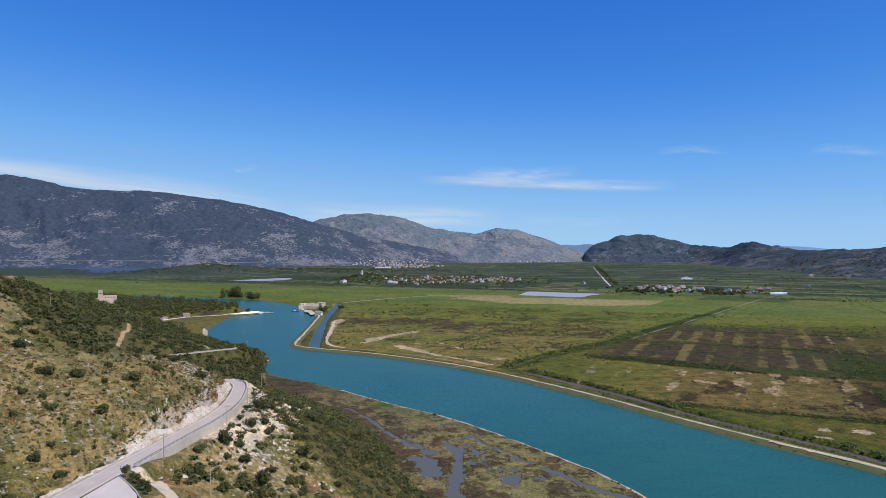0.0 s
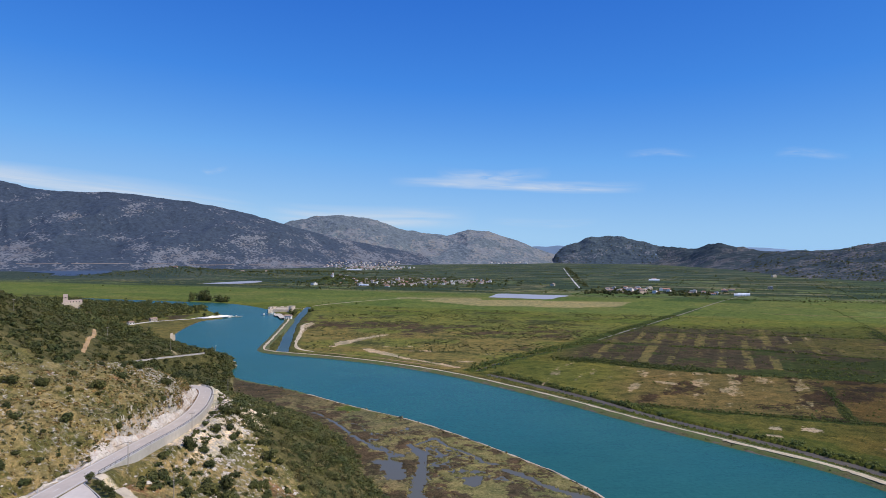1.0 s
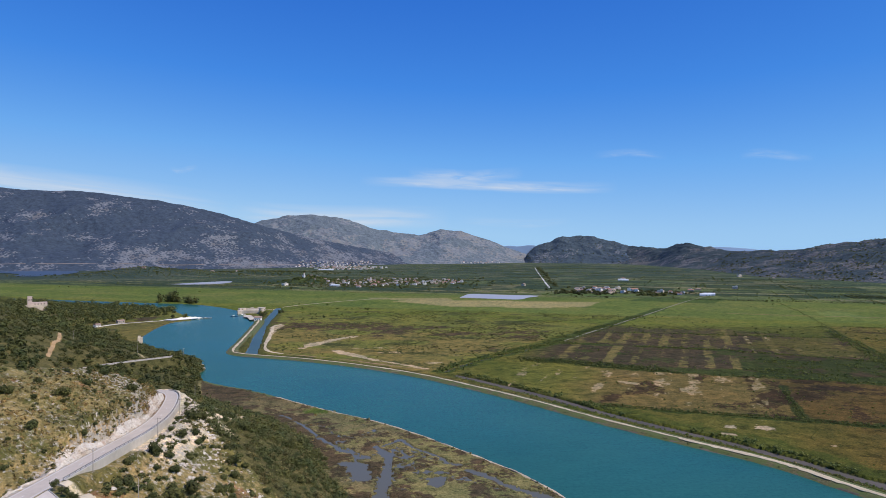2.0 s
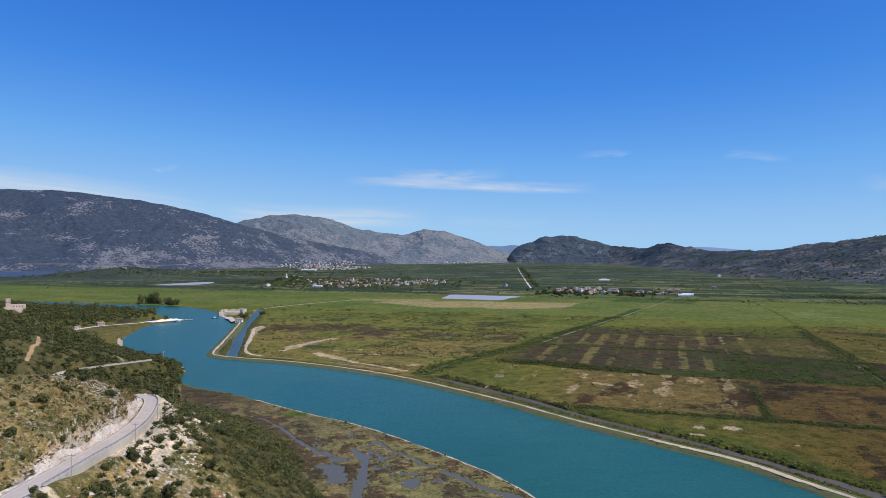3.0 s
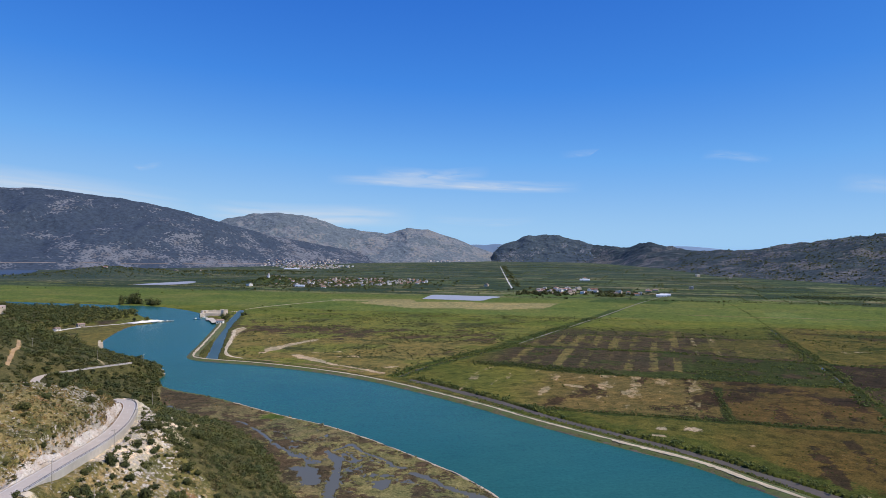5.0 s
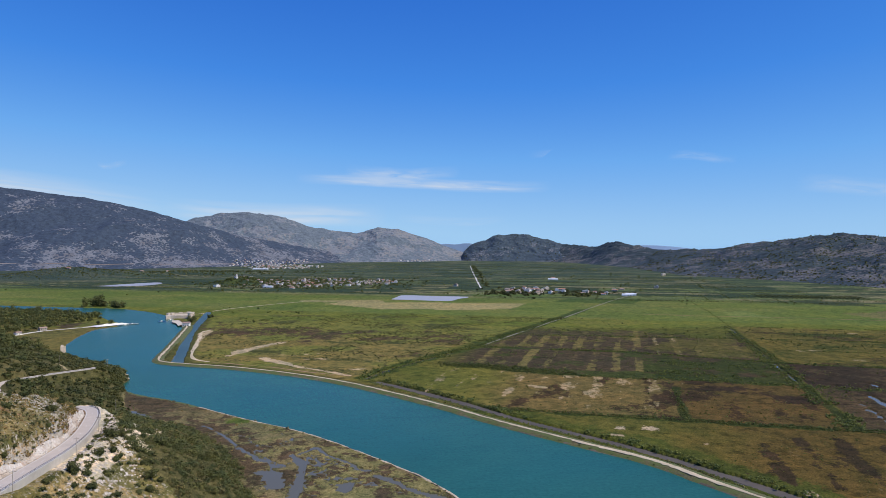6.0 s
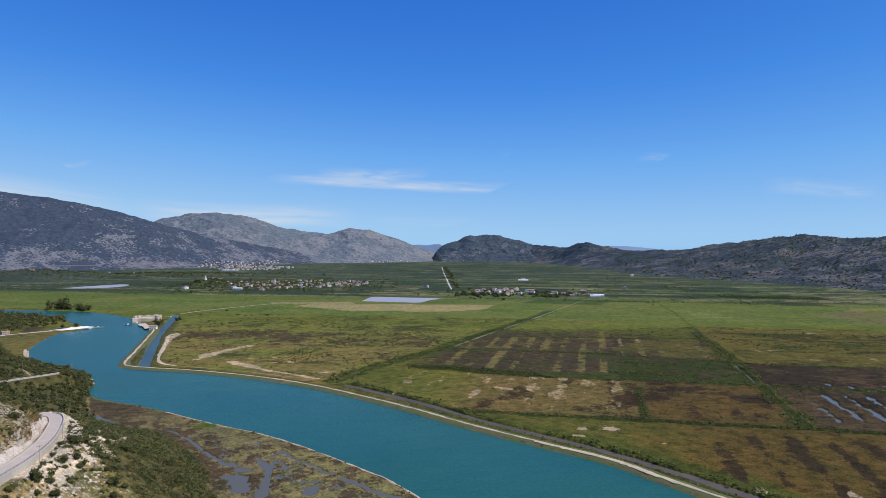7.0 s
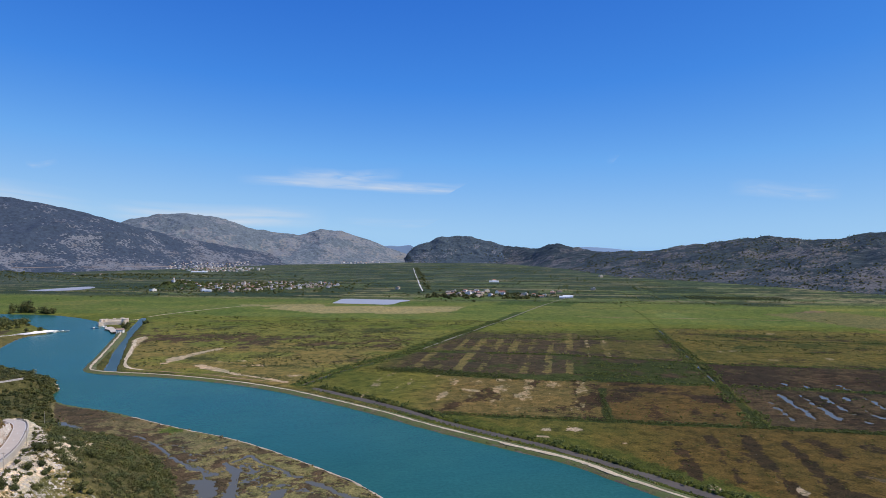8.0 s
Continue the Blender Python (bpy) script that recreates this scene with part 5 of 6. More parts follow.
# ---- shrubs and trees ----
def tree_thing(name, label, category, group, crown_r, trunk_h, leaves_mat, seed, count=260, flat=0.85, leaf=0.2):
    """A trunk with limbs, and a crown of small leaves in uneven clumps."""
    g = random.Random(seed)
    root = tagged(new(name), label, category, group)
    bm = rod((0, 0, -0.4), (0.1 * crown_r, 0, trunk_h), 0.09 * crown_r, 0.06 * crown_r, 6)
    for k in range(4):
        a = k * 1.6 + g.random()
        rod((0.08 * crown_r, 0, trunk_h * 0.9), (0.5 * crown_r * math.cos(a), 0.5 * crown_r * math.sin(a), trunk_h + 0.45 * crown_r), 0.045 * crown_r, 0.015 * crown_r, 5, bm)
    part("trunk", bm, BARK, root)
    v, f = leaf_cloud([(0, 0, trunk_h + 0.35 * crown_r)], [crown_r], count, leaf, flat, seed, 7)
    ob = new("crown", mesh_of("crown", v, f, leaves_mat))
    ob.parent = root
    return root


def plant(src, spots, seed):
    g = random.Random(seed)
    for k, (x, y, z, s) in enumerate(spots):
        a, b, c = g.uniform(0, 360), g.uniform(0.85, 1.15), g.uniform(0.8, 1.15)
        m = pose(x, y, z, 0, 0, a)
        ob = src[k % len(src)]
        if "used" not in done.get(ob.name, ""):
            done[ob.name] = "used"
            ob.scale = (s * b, s * b, s * c)
            ob.matrix_basis = m @ Matrix.Diagonal((s * b, s * b, s * c, 1))
        else:
            new_ob = copy_thing(ob, m)
            new_ob.matrix_basis = m @ Matrix.Diagonal((s * b, s * b, s * c, 1))


done = {}
bushes = [tree_thing("shrub", "dark green evergreen bush on the stony slope", "shrub", "bushes on the stony slope", 1.0, 0.35, OAK, 40 + k, 520, 1.0, 0.15) for k in range(5)]


def spaced(x, y, r, gap):
    """Keeps those that do not crowd one another."""
    keep = []
    for k in range(len(x)):
        if all((x[k] - x[j]) ** 2 + (y[k] - y[j]) ** 2 > (gap * (r[k] + r[j])) ** 2 for j in keep):
            keep.append(k)
    return np.array(keep, int)


def bush_spots(n, ring, r0, r1, seed, most, gap=0.75):
    x, y, r = strewn(n, ring, r0, r1, seed)
    z, m = land(x, y)
    ok = (m["road"] > 5.2 + r) & (m["park"] < 0.05) & (z > 0.5) & (to_line(x, y, [(-65, 156), (-55, 146.5), (-43, 130)], 30)[0] > 3.2 + r)
    x, y, r, z = x[ok], y[ok], r[ok], z[ok]
    keep = spaced(x, y, r, gap)[:most]
    return np.column_stack([x, y, z, r])[keep]


plant(bushes, np.vstack([bush_spots(420, SLOPE_UP, 0.8, 2.4, 61, 165, 1.1), bush_spots(420, SLOPE_LOW, 1.2, 3.0, 62, 120, 0.8)]), 63)

row = [tree_thing("ornamental_tree", "small clipped round-crowned tree beside the parking area", "tree", "small trees along the parking area", 1.3, 1.5, OAK, 70 + k, 280, 1.0, 0.2) for k in range(2)]
plant(row, [(-67.7, 151.6, 39.5, 0.8), (-65.0, 148.9, 39.7, 0.7), (-63.0, 146.7, 39.8, 0.74), (-61.0, 144.0, 40.0, 0.7), (-59.2, 141.6, 40.1, 0.76), (-57.6, 139.0, 40.3, 0.72)], 72)


def scrub(name, n, ring, r0, r1, count, mat, seed, label, leaf=0.42, near_road=6.5, patch=0.0, sink=0.35, flat=0.8, category="scrub"):
    x, y, r = strewn(n, ring, r0, r1, seed)
    z, m = land(x, y)
    ok = (m["road"] > near_road) & (m["park"] < 0.05) & (z > 0.35) & (fbm(x, y, 22, 3, seed + 3) > patch)
    ok &= to_line(x, y, [(-450, 936), (-428, 884)], 60)[0] > 13
    ok &= ~((m["road"] < 5.2) & (m["road_side"] < 0) & (y > 445) & (y < 512))
    for path in ([(-202, 438), (-216, 478), (-237, 532)], [(-170, 520), (-183, 545), (-196, 565)], [(-65, 156), (-55, 146.5), (-43, 130)]):
        ok &= to_line(x, y, path, 30)[0] > 3.2
    return thicket(name, x[ok], y[ok], r[ok], count, mat, label, category, leaf, seed, sink, flat)


scrub("scrub", 3900, WOOD_A, 1.1, 2.8, 110, MAQUIS, 101, "dense olive-green scrub on the lower slope", 0.135)
scrub("scrub", 2200, WOOD_A, 0.9, 2.6, 90, SCRUB, 115, "paler shrubs among dense scrub on the lower slope", 0.17, 6.5, 0.40)
scrub("scrub", 1700, WOOD_A, 1.3, 3.8, 170, OAK, 102, "dark evergreen oak scrub on the lower slope", 0.14, 6.5, 0.36)
scrub("scrub", 5600, WOOD_B, 1.0, 3.0, 48, MAQUIS, 103, "dense green scrub on the headland's slope", 0.32, 4.8, 0.34)
scrub("scrub", 1100, WOOD_B, 1.6, 4.6, 90, OAK, 104, "dark evergreen scrub on the headland's slope", 0.23, 5.0)
scrub("woodland", 2300, WOOD_C, 2.6, 5.6, 84, OAK, 105, "dark evergreen woodland on the promontory", 0.24, 5.5, 0.0, 0.9, 1.0, "woodland")
scrub("woodland", 1800, WOOD_C, 1.6, 3.4, 40, MAQUIS, 106, "green scrub at the woodland's edge", 0.38, 5.5)
FAR_SLOPE = [(-98, 262), (-108, 325), (-150, 350), (-225, 400), (-300, 470), (-345, 640), (-450, 640), (-450, 300), (-400, 100), (-260, 80), (-165, 150), (-132, 205), (-110, 230)]
scrub("scrub", 7000, FAR_SLOPE, 0.7, 2.3, 34, MAQUIS, 107, "olive-green scrub on the upper slope", 0.34, 6.0, 0.44)
scrub("heath", 5200, FAR_SLOPE, 0.4, 1.1, 18, HEATH, 114, "dry heath between bushes on the upper slope", 0.45, 6.0, 0.35)
scrub("scrub", 1500, FAR_SLOPE, 1.2, 4.2, 76, OAK, 108, "dark evergreen bushes on the upper slope", 0.25, 6.5, 0.3)
rocks_in("scree", 1400, FAR_SLOPE, 0.3, 1.8, 24, "pale rocks between scrub on the upper slope", 0.5)
scrub("heath", 12500, SLOPE_UP, 0.3, 0.95, 12, HEATH, 109, "low dry heath and grass tussocks on the stony slope", 0.46, 5.5, 0.28)
scrub("scrub", 1700, SLOPE_UP, 0.4, 1.25, 30, OAK, 116, "small dark bushes on the stony slope", 0.27, 6.0, 0.30)
scrub("heath", 6500, SLOPE_UP, 0.3, 0.95, 18, SCRUB, 110, "low green cushions of scrub on the stony slope", 0.42, 5.5, 0.40)
scrub("heath", 3600, SLOPE_LOW, 0.3, 1.3, 24, SCRUB, 111, "low yellow-green broom below the road", 0.36, 5.2, 0.48)
scrub("scrub", 900, SLOPE_LOW, 0.6, 1.7, 50, MAQUIS, 112, "green scrub among rubble below the road", 0.34, 5.0, 0.38)
scrub("reeds", 2600, [(-130, 510), (-80, 455), (-24, 394), (34, 324), (73, 250), (92, 150), (20, 150), (-2, 246), (-22, 309), (-40, 354), (-62, 390), (-98, 412), (-120, 480)], 0.3, 0.9, 10, HEATH, 113,
      "brown-green tussocks of salt marsh", 0.5, 5, 0.5, 0.2, 0.4, "marsh plants")


def along(name, lines, per_m, spread, r0, r1, count, mat, seed, label, leaf=0.4, gaps=0.0, category="hedge"):
    g = np.random.default_rng(seed)
    xs, ys = [], []
    for a in lines:
        p = np.array(a, float)[:, :2]
        d = np.concatenate([[0], np.cumsum(np.linalg.norm(np.diff(p, axis=0), axis=1))])
        n = int(d[-1] * per_m)
        s = g.random(n) * d[-1]
        xs.append(np.interp(s, d, p[:, 0]) + spread * g.normal(size=n))
        ys.append(np.interp(s, d, p[:, 1]) + spread * g.normal(size=n))
    x, y = np.concatenate(xs), np.concatenate(ys)
    r = r0 + (r1 - r0) * g.random(len(x)) ** 1.8
    z = ground_z(x, y)
    ok = (z > 0.25) & (vnoise(x, y, 26, seed + 1) > gaps)
    return thicket(name, x[ok], y[ok], r[ok], count, mat, label, category, leaf, seed)


def uv_line(*uv):
    return [from_plots(u, v) for u, v in uv]


along("hedge", [DITCH[:24], kinked(DITCH[:20], 4), DITCH[20:34]], 1.9, 5.0, 0.4, 1.6, 24, HEDGE, 121, "green bushes along the diagonal ditch", 0.38, 0.2)
along("hedge", [uv_line((-128, 570), (-80, 565), (-28, 554), (60, 552)), uv_line((-118, 578), (-70, 573), (-20, 563), (60, 560))], 2.4, 4.5, 0.6, 1.9, 22, HEDGE, 122, "broad belt of green bushes between strip fields", 0.36, 0.22)
along("hedge", [uv_line((-135, 684), (43, 684), (200, 650), (420, 650)), uv_line((60, 552), (180, 548), (300, 540), (420, 536)), uv_line((-110, 690), (60, 686))], 1.5, 2.4, 0.5, 1.6, 20, HEDGE, 136, "rough green hedge between strip fields", 0.38, 0.25)
along("hedge", [uv_line((-72, 796), (42, 806), (174, 824), (420, 830)), uv_line((166, 944), (250, 944), (420, 950)), uv_line((-160, 425), (-60, 418)), uv_line((180, 735), (420, 745))], 0.9, 2.0, 0.5, 1.5, 18, HEDGE, 123, "thin hedge and weeds along a field ditch", 0.4, 0.30)
along("hedge", [uv_line((160, 415), (161, 690), (160, 944)), uv_line((170, 425), (171, 660), (168, 820))], 1.6, 2.6, 0.5, 1.7, 20, HEDGE, 137, "bushes on both sides of the cross ditch", 0.38, 0.25)
along("hedge", [uv_line((-60, 417), (330, 411)), uv_line((-60, 421), (330, 416)), uv_line((71, 420), (71, 500))], 2.2, 1.0, 0.5, 1.1, 18, HEDGE, 124, "low straight hedge between fields", 0.42, 0.10)
along("bushes", [uv_line((60, 600), (160, 600)), uv_line((70, 630), (160, 620)), uv_line((50, 580), (160, 575))], 2.2, 9.0, 0.5, 1.5, 18, HEDGE, 138, "green bushes spreading through a damp plot", 0.4, 0.35, "bushes")
along("hedge", [uv_line((166, 944), (163, 1150), (150, 1400)), uv_line((-40, 1235), (420, 1240)), uv_line((-60, 1420), (520, 1425)), uv_line((425, 884), (426, 1003), (433, 1190))], 0.4, 1.6, 0.3, 1.1, 14, HEDGE, 139, "thin dark line of weeds along a far ditch", 0.42, 0.2)
along("bushes", [uv_line((170, 880), (420, 890)), uv_line((175, 860), (420, 850)), uv_line((175, 780), (420, 790)), uv_line((-60, 850), (160, 860)), uv_line((-140, 1000), (60, 960))], 0.5, 22.0, 0.5, 1.9, 18, OAK, 140, "dark bushes strewn over rough pasture", 0.38, 0.25, "bushes")
ribbon("dirt_track", curve(uv_line((60, 1085), (150, 1080), (260, 1084), (410, 1073)), 8), 0.7, 0.7, 0.1, EARTH, "faint earth track between green plots", "track", ragged=1.4)
along("hedge", [kinked(DRAIN, 8), kinked(DRAIN, 7)], 0.8, 1.8, 0.6, 1.8, 24, HEDGE, 125, "green bushes beside the drain", 0.38, 0.3)
edge_line = kinked(dike_base, -1.2)
edge_line = edge_line[edge_line[:, 1] < 640]
along("weeds", [edge_line], 1.6, 0.6, 0.25, 0.8, 16, OAK, 132, "dark weeds and stones on the dike's water edge", 0.42, 0.4, "weeds")
along("weeds", [kinked(dike_base, -2.6), kinked(dike_base, -7.5), kinked(dike_base, -9.5)], 1.3, 0.8, 0.25, 0.75, 14, SCRUB, 133, "rough grass and weeds on the dike", 0.45, 0.3, "weeds")
along("hedge", [kinked(DRAIN, -5), kinked(DRAIN, -4)], 0.8, 1.0, 0.3, 0.9, 18, HEDGE, 126, "weeds on the drain's bank", 0.4, 0.3)
along("hedge", [kinked(CANAL, -9), kinked(CANAL, 8)], 0.25, 2.0, 0.4, 1.0, 16, HEDGE, 127, "weeds on the canal's banks", 0.4, 0.4)
along("hedge", [[(-145, 1180), (-105, 1172), (-80, 1158)], [(-110, 1020), (-95, 990)], [(-140, 1100), (20, 1060)], [(-100, 950), (-40, 985), (20, 960)]], 0.3, 5, 0.9, 2.8, 26, HEDGE, 128, "scattered bushes across the pasture", 0.36, 0.4)
along("bushes", [near_bank[-38:-10]], 0.5, 2.2, 0.4, 1.1, 18, SCRUB, 129, "low bushes on the marsh's edge", 0.4, 0.4)
HEAD = [(-128, 478), (-121, 500), (-122, 545), (-140, 590), (-168, 600), (-152, 540), (-156, 512)]
scrub("scrub", 160, [(-166, 512), (-140, 505), (-132, 525), (-140, 545), (-165, 545), (-172, 528)], 1.4, 2.8, 80, OAK, 131, "dark bushes where the upper road bends away", 0.26, 3.0)
scrub("scrub", 420, HEAD, 1.4, 3.0, 70, OAK, 130, "dark bushes crowding the rocky headland", 0.28, 4.6)


def tufts(name, n, ring, r0, r1, count, mat, seed, label, patch):
    x, y, r = strewn(n, ring, r0, r1, seed)
    z = ground_z(x, y)
    ok = (z > 0.5) & (z < 3) & (fbm(x, y, 30, 3, seed) > patch) & ~within(x, y, WATER)
    return thicket(name, x[ok], y[ok], r[ok], count, mat, label, "tussocks", 0.5, seed, 0.2, 0.5)


tufts("tussocks", 14000, [(-95, 640), (-40, 605), (30, 545), (160, 680), (330, 930), (150, 1040), (-100, 1020), (-120, 800)], 0.4, 1.7, 9, MAQUIS, 141, "dark rush tussocks in rough pasture", 0.47)
tufts("tussocks", 11000, [from_plots(*q) for q in ((-120, 425), (165, 420), (420, 560), (420, 940), (-70, 900), (-110, 690))], 0.35, 1.25, 8, HEDGE, 142, "dark rush tussocks in strip fields", 0.5)
tufts("tussocks", 4500, [from_plots(*q) for q in ((-60, 395), (20, 365), (110, 300), (330, 280), (330, 412), (0, 412))], 0.25, 0.8, 9, HEDGE, 143, "tussocks in the field behind the dike", 0.5)


# ---- far trees ----
def dots(name, x, y, r, count, mat, seed, label, z=None, category="trees", leaf=0.55):
    z = ground_z(x, y) if z is None else z
    v, f = leaf_cloud(np.column_stack([x, y, z + r * 0.55]), r, count, leaf, 0.95, seed)
    return tagged(new(name, mesh_of(name, v, f, mat)), label, category, "", "stuff")


g = np.random.default_rng(5)
# hedgerow trees over the far plots: short rows along the plot edges
rows_x, rows_y, rows_r = [], [], []
for k in range(760):
    u0, v0 = g.uniform(-1500, 1300), 1330 + 2550 * g.random() ** 1.3
    n, gap = int(g.integers(10, 44)), g.uniform(3, 6.5)
    du, dv = (1, 0) if g.random() < 0.75 else (0, 1)
    for j in range(n):
        x, y = from_plots(u0 + du * gap * j + g.normal() * 2, v0 + dv * gap * j + g.normal() * 2)
        rows_x.append(x), rows_y.append(y), rows_r.append(g.uniform(0.6, 1.7))
for k in range(300):
    u0, v0 = g.uniform(-1500, 1300), 1200 + 2900 * g.random() ** 1.2
    x, y = from_plots(u0, v0)
    rows_x.append(x), rows_y.append(y), rows_r.append(g.uniform(0.9, 2.9) * (1 + 0.5 * (g.random() > 0.9)))
x, y, r = np.array(rows_x), np.array(rows_y), np.array(rows_r)
ok = (x > -1500) & (x < 1230 - 0.12 * (2300 - y)) & (y < 4300) & ~((x > 135) & (x < 315) & (y > 1250) & (y < 1435)) & ~((x > -575) & (x < -410) & (y > 1850) & (y < 2050))
dots("field_trees", x[ok], y[ok], r[ok], 8, HEDGE, 6, "small trees and hedges dotted over the far fields")
long_x, long_y = [], []
for k in range(120):
    u0, v0 = g.uniform(-1500, 1000), 1330 + 2300 * g.random() ** 1.2
    for s in np.arange(0, g.uniform(120, 560), 5.0):
        if g.random() < 0.8:
            x, y = from_plots(u0 + s + 2 * g.normal(), v0 + 0.02 * s + 1.6 * g.normal())
            long_x.append(x), long_y.append(y)
x, y = np.array(long_x), np.array(long_y)
ok = (x > -1500) & (x < 1200 - 0.12 * (2300 - y)) & (y < 4200) & ~((x > 135) & (x < 315) & (y > 1250) & (y < 1435)) & ~((x > -575) & (x < -410) & (y > 1850) & (y < 2050))
dots("hedgerow", x[ok], y[ok], g.uniform(0.7, 1.9, ok.sum()), 11, OAK, 12, "long dark hedgerows between the far fields", None, "hedgerow")
n = 900
x, y = -820 + 200 * g.normal(size=n), 2500 + 90 * g.normal(size=n)
dots("mound_scrub", x, y, g.uniform(1.2, 3.2, n), 14, OAK, 7, "scrub on a low mound in the plain")
n = 420
x, y = -420 + 230 * g.normal(size=n), 2640 + 80 * g.normal(size=n)
dots("mound_scrub", x, y, g.uniform(2, 5, n), 14, OAK, 8, "scrub on a low rise in the plain")
n = 240
x, y = -205 + 42 * g.normal(size=n), 1955 + 36 * g.normal(size=n)
dots("mound_scrub", x, y, g.uniform(2, 4, n), 16, HEDGE, 9, "bushes on a knoll beside the village")
s = g.random(150)
dots("roadside_trees", 405 + 335 * s + 13 + 6 * g.normal(size=150), 1660 + 1740 * s, g.uniform(1.8, 4.2, 150), 18, OAK, 10, "dark trees along the straight road")


def on_slope(grid, n, w0, w1, c0, c1, seed):
    gg = np.random.default_rng(seed)
    i = gg.integers(int(w0 * len(grid)), int(w1 * len(grid)), n)
    j = gg.integers(int(c0 * grid.shape[1]), int(c1 * grid.shape[1]), n)
    return grid[i, j] + gg.normal(size=(n, 3)) * (5, 5, 0)


p = on_slope(hill_ridge, 8000, 0.12, 1.0, 0.25, 0.95, 31)
keep = fbm(p[:, 0], p[:, 1], 120, 3, 33) > 0.42
dots("hill_scrub", p[keep, 0], p[keep, 1], 1.5 + 3.0 * np.random.default_rng(3).random(keep.sum()) ** 2.4, 12, OAK, 32, "dark scrub dotted over the ridge", p[keep, 2] - 1.0, "scrub")
p = on_slope(hill_centre, 500, 0.12, 1.0, 0.05, 1.0, 34)
dots("hill_scrub", p[:, 0], p[:, 1], 2.5 + 3 * np.random.default_rng(4).random(len(p)) ** 2, 9, OAK, 35, "dark scrub dotted over the hill", p[:, 2] - 1.0, "scrub")


ou, ov = np.meshgrid(np.arange(22) * 9.0, np.arange(14) * 7.0)
x, y = from_plots(300 + ou.ravel(), 1480 + ov.ravel())
dots("orchard", x, y, np.full(len(x), 1.6), 12, OAK, 11, "small orchard trees in straight rows", None, "orchard")


# ---- houses ----
def house(name, label, w, d, h, roof, wall_mat, roof_mat, windows=True):
    root = tagged(new(name), label, "house")
    part("wall", box((w, d, h + 1.5), (0, 0, -1.5)), wall_mat, root)
    bm = bmesh.new()
    o = 0.45
    if roof == "flat":
        box((w + 0.5, d + 0.5, 0.35), (0, 0, h), bm)
        box((w * 0.35, d * 0.4, 2.3), (w * 0.2, 0, h + 0.35), bm)
    else:
        in_x = 0.0 if roof == "gable" else w * 0.28
        base = [bm.verts.new((sx * (w / 2 + o), sy * (d / 2 + o), h)) for sx, sy in ((-1, -1), (1, -1), (1, 1), (-1, 1))]
        low = [bm.verts.new((v.co.x, v.co.y, h - 0.2)) for v in base]
        top = [bm.verts.new((-w / 2 - o + in_x, 0, h + d * 0.24)), bm.verts.new((w / 2 + o - in_x, 0, h + d * 0.24))]
        for q in ((base[0], base[1], top[1], top[0]), (base[2], base[3], top[0], top[1]), (base[1], base[2], top[1]), (base[3], base[0], top[0])):
            bm.faces.new(q)
        for k in range(4):
            bm.faces.new((low[k], low[(k + 1) % 4], base[(k + 1) % 4], base[k]))
        bm.faces.new(low[::-1])
    part("roof", bm, roof_mat, root)
    if windows:
        floors = max(1, int(h // 2.9))
        for fl in range(floors):
            for k in range(3):
                if fl == 0 and k == 1:
                    continue
                win = part("window", box((1.25, 0.16, 1.4), ((k - 1) * w * 0.3, -d / 2 - 0.02, fl * 2.9 + 0.9)), PAINT, root)
                part("pane", box((1.0, 0.06, 1.15), ((k - 1) * w * 0.3, -d / 2 - 0.11, fl * 2.9 + 1.02)), GLASS, win)
        part("door", box((1.1, 0.14, 2.1), (0, -d / 2 - 0.02, 0)), WOOD, root)
    return root


KINDS = [("white plastered village house with a red tiled roof", 11, 9, 6.0, "hip", 0, 0), ("cream plastered house with a brown tiled roof", 12, 8.5, 5.8, "gable", 1, 1),
         ("white two-storey house with a flat concrete roof", 12, 10, 6.6, "flat", 0, 2), ("unfinished bare-block house with a flat roof", 11, 9, 6.2, "flat", 2, 2),
         ("low white house with a red gabled roof", 13, 7, 3.2, "gable", 0, 0), ("cream three-storey house with a flat roof", 11, 10, 8.4, "flat", 1, 2), ("low bare-block house with a brown tiled roof", 12, 8, 3.4, "hip", 2, 1), ("grey farm building with a red tiled roof", 14, 8, 3.6, "gable", 2, 0)]


def village(spots, group, seed, windows=True, grow=1.0):
    gg = random.Random(seed)
    src = []
    for label, w, d, h, roof, wm, rm in KINDS:
        ob = house("house", label, w, d, h, roof, WALLS[wm], TILES[rm], windows)
        tagged(ob, group=group)
        src.append([ob, False])
    for k, (x, y, z) in enumerate(spots):
        e = src[k % len(src)] if k < len(src) else gg.choice(src)
        m = pose(x, y, z, 0, 0, gg.choice((-24, -24, 66, 10, -40)) + gg.uniform(-8, 8))
        if e[1]:
            ob = copy_thing(e[0], m)
        else:
            ob, e[1] = e[0], True
        s = grow * gg.uniform(0.8, 1.15)
        ob.matrix_basis = m @ Matrix.Diagonal((s * gg.uniform(0.8, 1.3), s, 0.85 * s, 1))


def spread(n, cx, cy, rx, ry, turn, gap, seed):
    gg = np.random.default_rng(seed)
    out = []
    c, s = math.cos(radians(turn)), math.sin(radians(turn))
    while len(out) < n:
        a, b = gg.uniform(-1, 1), gg.uniform(-1, 1)
        if a * a + b * b > 1:
            continue
        x, y = cx + rx * a * c - ry * b * s, cy + rx * a * s + ry * b * c
        if all((x - p[0]) ** 2 + (y - p[1]) ** 2 > gap ** 2 for p in out):
            out.append((x, y))
    p = np.array(out)
    return np.column_stack([p, ground_z(p[:, 0], p[:, 1])])


